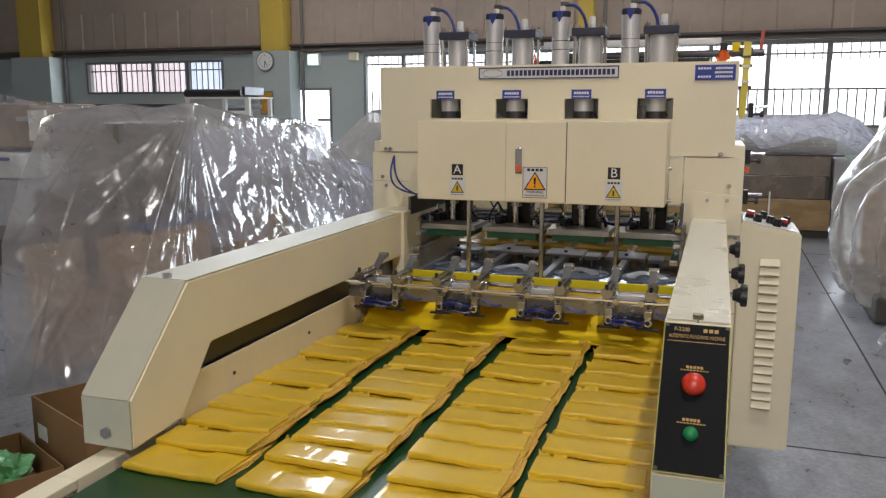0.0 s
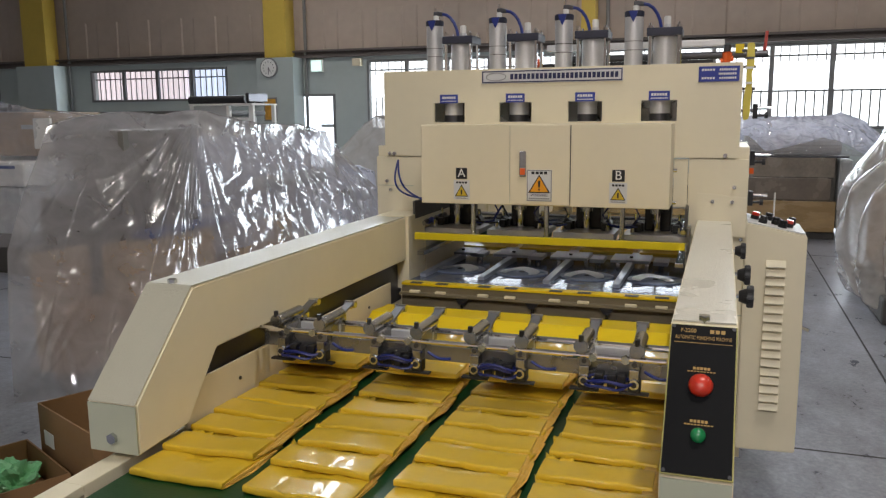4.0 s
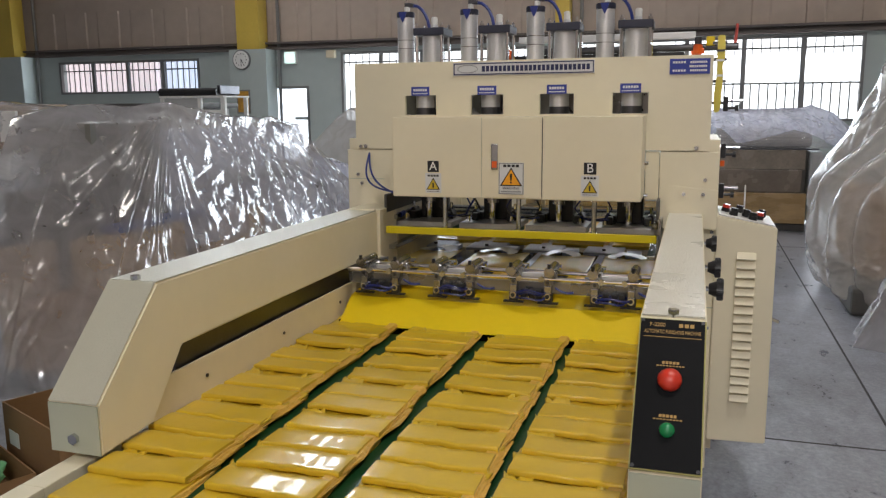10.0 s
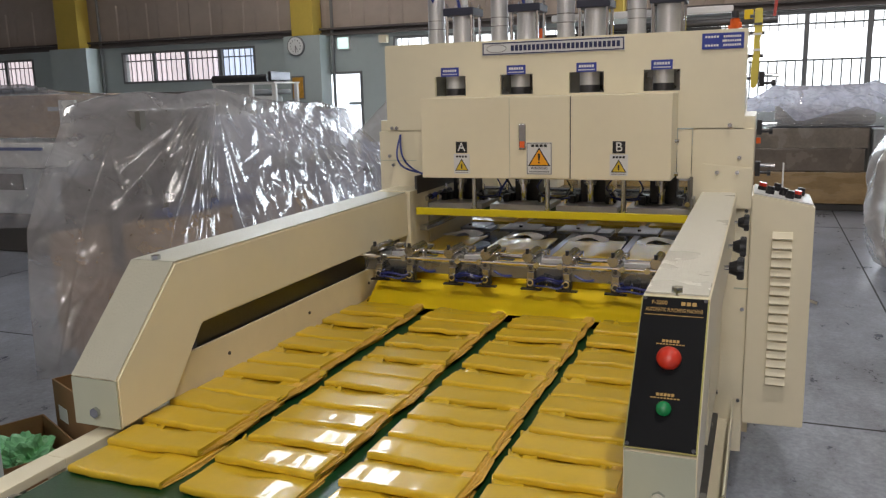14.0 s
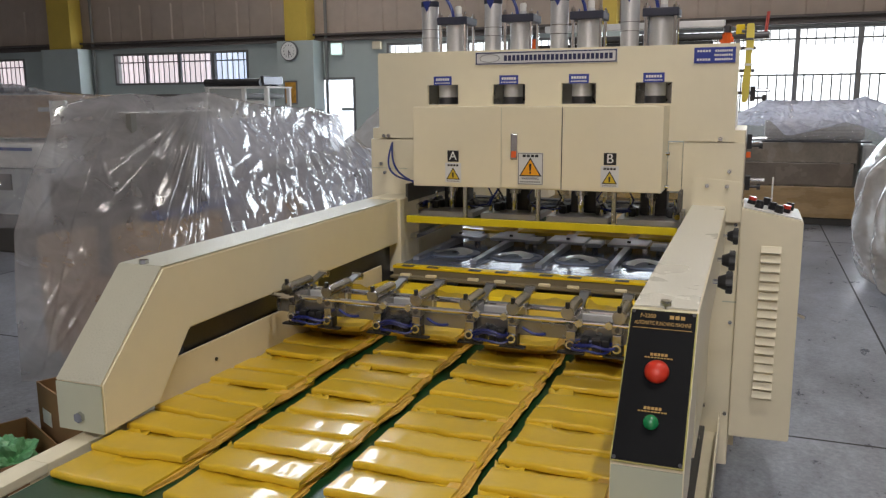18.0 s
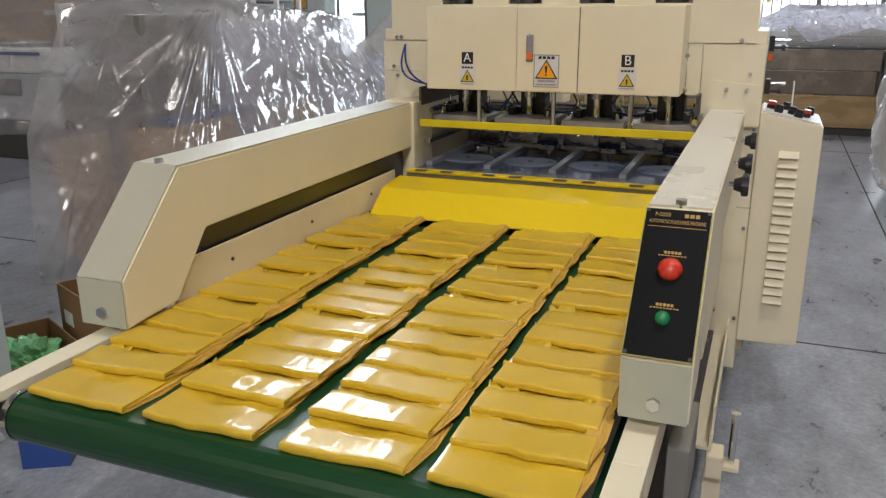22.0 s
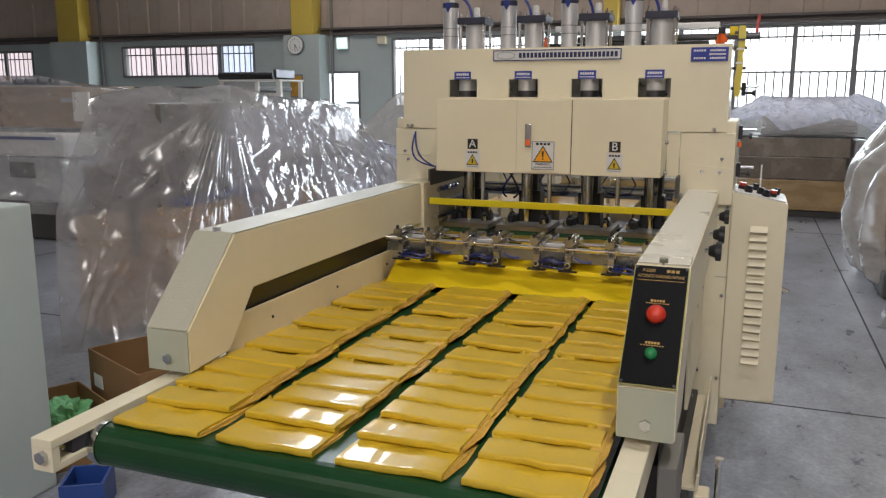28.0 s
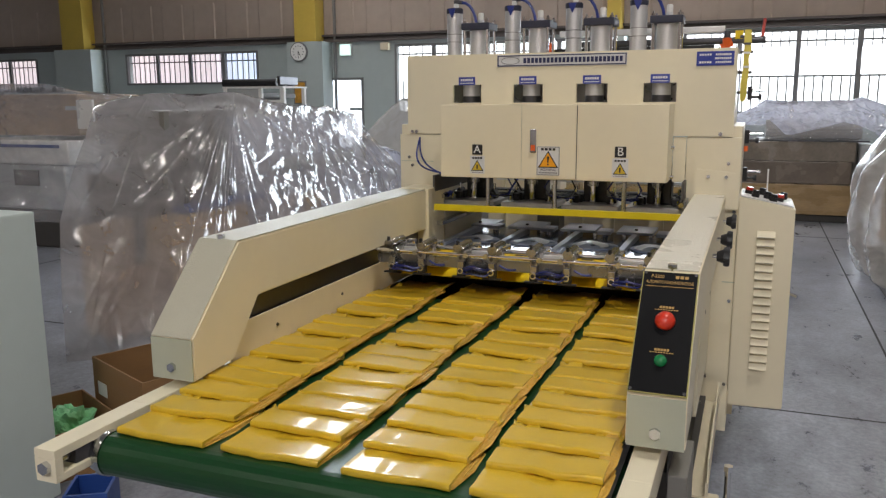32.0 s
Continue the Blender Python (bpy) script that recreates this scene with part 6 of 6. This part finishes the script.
    part("pale_plate", box(-5.44, -5.24, 3.10, 3.13, 1.22, 1.50, 0.006), WHITE, f, "white plate under the cover")
    part("plate_arm", box(-5.60, -5.44, 3.12, 3.16, 1.40, 1.44), MACHINELIGHT, f)
    part("dark_slot", box(-6.5, -5.7, 3.085, 3.098, 1.03, 1.06), BLUEBOX, f)
    for k in range(4):
        part("knob", rod((-5.80 - 0.16 * k, 3.3, 1.60), (-5.80 - 0.16 * k, 3.2, 1.60), 0.03, 12), BLACK, f)
    r = thing("roller_rack", "white steel rack carrying black rollers", "rack")
    for x in (-5.08, -4.60, -4.30):
        part("post", box(x - 0.02, x + 0.02, 5.0, 5.04, 0, 1.625), WHITE, r)
        part("post", box(x - 0.02, x + 0.02, 5.45, 5.49, 0, 1.625), WHITE, r)
    part("shelf", box(-5.10, -4.28, 4.98, 5.52, 1.626, 1.645, 0.004), WHITE, r)
    part("brace", box(-4.58, -4.32, 5.005, 5.03, 1.46, 1.49), WHITE, r)
    part("back_panel", box(-5.06, -4.62, 5.02, 5.035, 1.20, 1.62), MACHINELIGHT, r)
    for k in range(3):
        part("roller", rod((-5.11, 5.03 + 0.18 * k, 1.69), (-4.38, 5.03 + 0.18 * k, 1.69), 0.042, 16), BLACK, r)
    part("handle", box(-4.40, -4.36, 5.05, 5.45, 1.66, 1.76, 0.01), DARKSTEEL, r)
    w = thing("dark_workbench", "low dark machine row in the distance", "machine")
    part("body", box(-9.5, -6.4, 7.5, 8.5, 0.0, 1.52, 0.05), MACHINEGREY, w)
    part("top", box(-9.6, -6.3, 7.4, 8.6, 1.52, 1.60, 0.03), MACHINEDARK, w)


def build_left_cabinet():
    c = thing("grey_cabinet", "pale grey-green steel machine cabinet", "cabinet")
    part("body", box(-2.9, -1.655, -1.7, -0.9, 0.0, 1.092, 0.008), GREYBOX, c)
    part("pad_block", box(-2.6, -1.9, -1.45, -1.1, 1.092, 1.19, 0.01), CARD, c)
    part("door_seam", box(-1.6556, -1.653, -1.32, -1.316, 0.1, 1.0), FRAMEGREY, c)


def open_box(w, d, h, t=0.006):
    bm = bmesh.new()
    rings = []
    for x, y, z in ((w, d, 0), (w, d, h), (w - 2 * t, d - 2 * t, h), (w - 2 * t, d - 2 * t, t)):
        rings.append([bm.verts.new((sx * x / 2, sy * y / 2, z)) for sx, sy in ((-1, -1), (1, -1), (1, 1), (-1, 1))])
    for r0, r1 in zip(rings, rings[1:]):
        for k in range(4):
            bm.faces.new((r0[k], r0[(k + 1) % 4], r1[(k + 1) % 4], r1[k]))
    bm.faces.new(rings[0][::-1])
    bm.faces.new(rings[-1])
    bmesh.ops.recalc_face_normals(bm, faces=bm.faces[:])
    return bm


def build_cartons():
    a = thing("carton", "open brown cardboard carton with a taped label", "carton", "cartons", at=pose(-1.66, -0.33, 0, 0, 0, -24))
    part("shell", open_box(0.50, 0.36, 0.36), CARD, a)
    part("paper_label", box(-0.20, -0.11, -0.1825, -0.1803, 0.20, 0.26), WHITE, a)
    f = part("lid_flap", box(-0.25, 0.25, 0, 0.13, 0, 0.004), CARD, a)
    f.matrix_basis = pose(0, 0.178, 0.36, 70)
    b = thing("carton", "low open cardboard carton full of green film scraps", "carton", "cartons", at=pose(-1.90, -0.66, 0, 0, 0, -26))
    part("shell", open_box(0.46, 0.36, 0.20), CARD, b)
    part("packing", box(-0.22, 0.22, -0.17, 0.17, 0.008, 0.09), CARD, b)
    g = thing("green_bag", "crumpled pale green polythene bag in the carton", "bag", at=pose(-1.90, -0.62, 0.09))
    bm = bmesh.new()
    bmesh.ops.create_icosphere(bm, subdivisions=4, radius=0.085)
    for v in bm.verts:
        d = 1 + 0.45 * noise.noise(v.co * 22) + 0.2 * noise.noise(v.co * 60)
        v.co = Vector((v.co.x * 1.35 * d, v.co.y * 1.1 * d, (v.co.z * 0.75 + 0.055) * d))
    part("film", bm, GREENBAG, g)
    d = thing("blue_crate", "dark blue plastic crate on the floor by the conveyor", "crate", at=pose(-1.42, -0.98, 0, 0, 0, 30))
    part("shell", open_box(0.15, 0.17, 0.12, 0.01), BLUEBOX, d)


TALL_EDGE = ((0.0, 1.68), (0.06, 1.60), (0.2, 1.555), (0.374, 1.535), (0.728, 1.515), (0.906, 1.53), (1.057, 1.61), (1.176, 1.70), (1.4, 1.82), (1.6, 1.93), (1.9, 2.02))
BENCH_TOP = ((0.45, 1.25), (0.69, 1.365), (0.83, 1.452), (1.3, 1.445), (1.81, 1.45), (1.92, 1.485), (2.15, 1.39), (2.4, 1.2))
BENCH_HEM = ((0.45, 1.10), (0.80, 1.24), (0.90, 1.22), (1.08, 1.05), (1.16, 1.045), (1.32, 1.09), (1.55, 1.15), (1.71, 1.20), (1.95, 1.12), (2.4, 0.86))


def crease(p, size, seed):
    """Sharp ridges where the noise field crosses zero, 0 to 1."""
    return max(0.0, 1 - 4.5 * abs(noise.noise(p / size + Vector((seed, 0, 0)))))


def lump_cover(seed=41, rings=150, around=300):
    """Milky film bundled round a tall machine: soft lobes running down aslant, tucked in under the hem."""
    bm = bmesh.new()
    rows = []
    levels = [(0.16, 0.55), (0.10, 0.80), (0.05, 0.93)] + [(0.02 + 1.83 * k / rings, 1.0) for k in range(rings + 1)] + [(1.88, 0.8), (1.90, 0.4)]
    for z, k in levels:
        xl = lerp_table(TALL_EDGE, z)
        row = []
        for i in range(around):
            q = 2 * math.pi * i / around
            c, sn = math.cos(q), math.sin(q)
            a, b = 0.80, 0.90 - 0.10 * z
            out = Vector((c, sn, 0))
            p = Vector((xl + a + a * k * math.copysign(abs(c) ** 0.8, c), 4.15 + b * k * math.copysign(abs(sn) ** 0.8, sn), z + (0.05 + 0.16 * max(0.0, c + 0.6)) * max(0.0, 1 - z * 1.6)))
            w = noise.noise(Vector((p.x * 1.1, p.y * 1.1, z * 0.8)) + Vector((seed, 3, 0)))
            f = q * 0.80 - 0.42 * z + 0.30 * w + 0.12 * math.sin(2.6 * z)
            d = 0.10 * (abs(math.sin(math.pi * f / 0.44)) ** 0.7 - 0.8)
            slant = Vector((p.x - 0.35 * z, p.y - 0.1 * z, z * 0.45))
            d += 0.030 * noise.noise(slant * 4.0 + Vector((seed, 0, 5)))
            d += 0.016 * crease(slant, 0.42, seed + 7) + 0.008 * crease(p, 0.20, seed + 11)
            low = max(0.0, 1 - abs(z - 0.30) / 0.22) * max(0.0, -c)
            d += 0.022 * low * crease(p, 0.075, seed + 2)
            p = p + out * d * k
            row.append(bm.verts.new(p))
        rows.append(row)
    for r0, r1 in zip(rows, rows[1:]):
        for i in range(around):
            bm.faces.new((r0[i], r0[(i + 1) % around], r1[(i + 1) % around], r1[i]))
    bm.faces.new(rows[-1])
    bmesh.ops.recalc_face_normals(bm, faces=bm.faces[:])
    return bm


def bench_film(hem, seed, amount, n=190, m=70, lift=0.0):
    """Film laid over the bench machine from its back, over the top bar and down the front to a given hem."""
    bm = bmesh.new()
    rows = []
    for j in range(m + 1):
        v = j / m
        row = []
        for i in range(n + 1):
            x = 0.45 + 1.95 * i / n
            zt = lerp_table(BENCH_TOP, x)
            if v < 0.3:
                p = Vector((x, 8.7 - 0.7 * v / 0.3, 1.12 + (zt - 1.12) * math.sin(v / 0.3 * math.pi / 2)))
            else:
                k = (v - 0.3) / 0.7
                zh = lerp_table(hem, x) if isinstance(hem, tuple) else hem
                p = Vector((x, 8.0 - 0.46 * math.sin(min(1.0, (zt - zh) * k / 0.42) * math.pi / 2), zt + (zh - zt) * k))
            p.y -= lift
            g = Vector((p.x, p.y * 0.6, p.z))
            skew = Vector((p.x * 0.8 + p.z * 0.9, p.z * 1.5 - p.x * 0.35, seed))
            d = amount * (1.0 * noise.noise(g * 3.2 + Vector((seed, 0, 0))) + 1.3 * crease(skew, 0.40, seed) ** 2 + 0.9 * crease(g, 0.22, seed + 4) ** 2 + 0.45 * crease(skew, 0.10, seed + 9))
            row.append(bm.verts.new(p + Vector((0, -0.75, 0.25)) * d))
        rows.append(row)
    for r0, r1 in zip(rows, rows[1:]):
        for i in range(n):
            bm.faces.new((r0[i], r0[i + 1], r1[i + 1], r1[i]))
    return bm


def build_right():
    t = thing("covered_bench_machine", "long machine with brown wrapped sides and crumpled polythene on top", "machine")
    part("machine_body", box(0.75, 1.9, 7.80, 8.7, 0.09, 0.975, 0.02), MACHINEGREY, t)
    part("plinth", box(0.70, 1.90, 7.62, 8.6, 0.0, 0.085, 0.01), MACHINEDARK, t)
    part("cardboard_side", box(0.62, 1.89, 7.58, 7.66, 0.09, 0.455, 0.01), mat("tan_wrapped_board", (0.40, 0.27, 0.13), 0.28, vary=0.3, scale=2.5, bump=0.15, bump_scale=10, stretch=(1, 1, 3)), t, "tan board wrapped in film")
    part("dark_side", box(0.62, 1.83, 7.60, 7.68, 0.46, 0.73, 0.01), mat("dull_brown_wrap", (0.185, 0.15, 0.12), 0.25, vary=0.35, scale=2.5, bump=0.1, bump_scale=9), t, "dull brown wrapped side")
    part("upper_side", box(0.62, 1.86, 7.60, 7.70, 0.733, 0.965, 0.01), mat("grey_brown_wrap", (0.26, 0.22, 0.18), 0.25, vary=0.35, scale=4, bump=0.2, bump_scale=12), t, "grey-brown wrapped upper side")
    part("end_packing", box(1.90, 2.05, 7.60, 8.5, 0.12, 0.95, 0.04), MACHINELIGHT, t, "pale packing at the end")
    part("hood", prism([(7.72, 0.985), (7.63, 1.02), (7.64, 1.10), (7.74, 1.22), (7.90, 1.26), (8.4, 1.26), (8.4, 0.985)], "x", 0.86, 1.92, 0.02), HOUSING, t, "grey sloping hood")
    part("front_bar", rod((0.83, 7.535, 0.982), (1.99, 7.535, 0.980), 0.011, 8), DARKSTEEL, t)
    part("top_bar", rod((0.83, 8.0, 1.425), (1.90, 8.0, 1.43), 0.014, 8), DARKSTEEL, t)
    for x in (0.9, 1.85):
        part("bar_post", rod((x, 8.0, 1.0), (x, 8.0, 1.43), 0.014, 8), DARKSTEEL, t)
    sheeting(part("under_film", bench_film(0.99, 17, 0.022), FILMCLEAR, t, "clear film over the hood", smooth=True))
    sheeting(part("cover", bench_film(BENCH_HEM, 31, 0.040, lift=0.03), FILMCRINKLE, t, "milky crumpled polythene", smooth=True))
    r = thing("covered_tall_machine", "tall machine bundled in milky grey polythene lifted off the floor", "machine")
    sheeting(part("cover", lump_cover(), FILMWHITE, r, smooth=True))
    part("machine_body", box(2.15, 2.9, 3.75, 4.8, 0.85, 1.55, 0.03), HOUSING, r)
    part("wrapped_board", box(1.80, 2.9, 3.48, 4.8, 0.26, 0.84, 0.04), CARD, r, "brown board under the film")
    # dark box added as the shadow under the lifted hem
    part("shadow_box", box(1.72, 2.9, 3.42, 4.9, 0.0, 0.20, 0.03), MACHINEDARK, r)
    s = thing("covered_low_machine", "low brown machine under clear polythene", "machine")
    sheeting(part("cover", drape([(1.95, 2.4, 0.85), (2.6, 2.2, 0.9), (2.7, 2.9, 0.9), (2.05, 2.9, 0.85)], [(1.60, 2.55, 0.02), (2.9, 1.9, 0.02), (3.0, 3.1, 0.02), (1.74, 3.0, 0.02)], 47, 60, 200, fold=0.035, crumple=0.02, sag=-0.01), FILM, s, smooth=True))
    part("machine_body", box(1.92, 2.6, 2.4, 2.85, 0, 0.78, 0.02), CARD, s, "cardboard wrapped body")


build_left_machine()
build_left_cabinet()
build_cartons()
build_right()


# ---- motion ----
PERIOD = 14.93
CARRIAGE = ((5.55, 0.60), (9.32, 0.60), (9.5, 0.28), (9.7, 0.0), (9.95, -0.21), (10.25, -0.33), (13.75, -0.33), (14.07, -0.37), (14.57, -0.455), (15.07, -0.465), (15.37, -0.575), (15.57, -0.64), (15.67, -0.63), (15.77, -0.595), (16.07, -0.463), (16.5, -0.345), (16.7, -0.345), (17.07, -0.45), (17.5, -0.63), (18.0, -0.84), (18.45, -1.01), (19.05, -1.0), (19.43, -0.60), (19.73, -0.20), (20.03, 0.10), (20.33, 0.45), (20.47, 0.60))
ARMS = ((5.55, 0), (14.82, 0), (15.0, 48), (15.2, 58), (16.1, 56), (16.32, 20), (16.48, 0), (17.92, 0), (18.14, 48), (18.66, 50), (18.9, 20), (19.1, 0), (20.47, 0))
FLAP = ((5.55, 0, 0, 0), (15.3, 0, 0, 0), (15.6, 0, 0, -1.5), (15.95, 0.02, 0, -6), (16.4, 0.06, 0, -12), (17.4, 0.06, 0, -12), (17.8, 0.03, -0.02, -9), (18.3, -0.07, -0.045, -9), (19.2, -0.07, -0.045, -9), (19.5, -0.04, -0.04, -4), (19.8, -0.03, -0.022, 0), (20.1, 0, 0, 0), (20.47, 0, 0, 0))
BAR = ((5.55, 0), (14.2, 0), (14.45, -0.05), (14.75, -0.158), (16.5, -0.158), (16.72, 0), (20.47, 0))
PUNCH = ((5.55, 0), (10.42, 0), (10.8, -0.122), (13.55, -0.122), (13.85, -0.01), (14.1, 0), (20.47, 0))


def cycle(table, lo=0.0, hi=32.0):
    """The rows of one machine cycle, repeated over the clip; its ends are filled in."""
    keys = sorted((t + k * PERIOD, v) for k in (-1, 0, 1) for t, v in table)

    def at(t):
        for (t0, v0), (t1, v1) in zip(keys, keys[1:]):
            if t0 <= t <= t1:
                return v0 + (v1 - v0) * (t - t0) / max(t1 - t0, 1e-6)
        return keys[-1][1]

    return [(lo, at(lo))] + [k for k in keys if lo + 0.02 < k[0] < hi - 0.02] + [(hi, at(hi))]


def belt_at(t):
    s = 0.0
    for t0 in (19.02 - PERIOD, 19.02):
        s += min(1.0, max(0.0, (t - t0) / 0.4))
    return (2 - s) * STEP


def motions():
    cy = cycle(CARRIAGE)
    walk(carriage, [(t, pose(0, y, 0)) for t, y in cy])
    for a, gx in arms:
        walk(a, [(t, pose(gx, 0.05, 0.958, r)) for t, r in cycle(ARMS)])
    columns = [cycle([(r[0], r[k]) for r in FLAP]) for k in (1, 2, 3)]
    walk(flap, [(t, pose(0, -0.108 + y, 0.866 + z) @ pose(0, 0, 0, r) @ pose(0, 0.108, -0.866)) for (t, y), (_, z), (_, r) in zip(*columns)])
    walk(press_bar, [(t, pose(0, 0, z)) for t, z in cycle(BAR)])
    for p, x in zip(punches, LANES):
        walk(p, [(t, pose(x, 0.30, z)) for t, z in cycle(PUNCH)])
    times = [0.0, 19.02 - PERIOD, 19.22 - PERIOD, 19.42 - PERIOD, 19.02, 19.22, 19.42, 32.0]
    for r, l, t, x, dy, yaw, rise in bags:
        roll = 0.9 * math.sin(5.0 * r + 2.3 * l)
        base = pose(0, 0, 0, -0.9, roll, yaw)
        if r < 10:
            y = ROWS_Y[r] + dy
            z = BELT_Z + (0.0005 if r == 0 else rise)
            walk(t, [(s, pose(x, y + belt_at(s), z) @ base) for s in times])
        else:
            shift = (r - 11) * PERIOD
            yend = ROWS_Y[11] + dy
            flat = pose(0, 0, 0, 0, 0, yaw)

            def carried(c):
                z = 0.884 if c > -0.42 else 0.869 - 0.055 * min(1, max(0, -0.50 - c) / 0.4)
                return pose(x, c + 0.12 + dy, z) @ flat

            table = [(s, carried(c)) for s, c in CARRIAGE if s < 19.1]
            table += [(19.25, pose(x, yend - 0.08, BELT_Z + 0.02) @ flat), (19.42, pose(x, yend, BELT_Z + rise) @ base)]
            rows = [(s + shift, m) for s, m in table if 0.02 < s + shift < 31.98]
            start = [m for s, m in table if s + shift <= 0.02]
            rows.insert(0, (0.0, carried(cy[0][1]) if start else table[0][1]))
            tend = 19.42 + shift
            if tend < 15:
                rows += [(s, pose(x, yend + belt_at(s) - STEP, BELT_Z + rise) @ base) for s in (19.02, 19.22, 19.42, 32.0)]
            elif tend < 32:
                rows.append((32.0, pose(x, yend, BELT_Z + rise) @ base))
            else:
                rows.append((32.0, carried(cy[-1][1])))
            walk(t, rows)
            slide = [(5.6, 0.30), (14.05, 0.30), (14.7, 0.08), (15.1, 0.04), (15.57, 0.16), (15.8, 0.12), (16.15, 0.03), (16.35, 0.0), (17.8, 0.0), (18.2, 0.0), (18.75, 0.0), (19.0, 0.0), (19.42, 0.0)]
            rows = [(s + shift, y) for s, y in slide]
            rows = [(0.0, rows[0][1] if rows[0][0] > 0 else 0.01)] + [q for q in rows if 0.02 < q[0] < 31.98]
            rows.append((32.0, rows[-1][1]))
            walk(tails[t], [(s, pose(0, y, 0.001, (8 if s - shift < 17 else 21) if any(abs(s - shift - q) < 1e-3 for q in (15.1, 15.57, 15.8, 16.15, 18.2, 18.75)) else 0)) for s, y in rows])
    for g, l, t in offcuts:
        shift = (g - 1) * PERIOD
        x = LANES[l]
        table = [(5.55, 1.30), (9.32, 1.30), (9.5, 0.98), (9.7, 0.70), (9.95, 0.40), (10.25, 0.225), (20.05, 0.225), (20.33, 0.62), (20.5, 1.25)]
        rows = [(s + shift, pose(x, y, 0.9125 if s < 10.6 else 0.8765, -1.0, 0, 8 * (l - 1.5))) for s, y in table]
        rows.insert(6, (14.2 + shift, pose(x, 0.225, 0.9125, 0, 0, 8 * (l - 1.5))))
        rows.insert(7, (14.9 + shift, pose(x, 0.225, 0.8765, -1.0, 0, 8 * (l - 1.5))))
        rows.sort(key=lambda q: q[0])
        inside = [q for q in rows if 0.02 < q[0] < 31.98]
        before = [q for q in rows if q[0] <= 0.02]
        after = [q for q in rows if q[0] >= 31.98]
        start = before[-1][1] if before else rows[0][1]
        end = after[0][1] if after else rows[-1][1]
        if after and inside:
            end = inside[-1][1]
        walk(t, [(0.0, start)] + inside + [(32.0, end)])


motions()
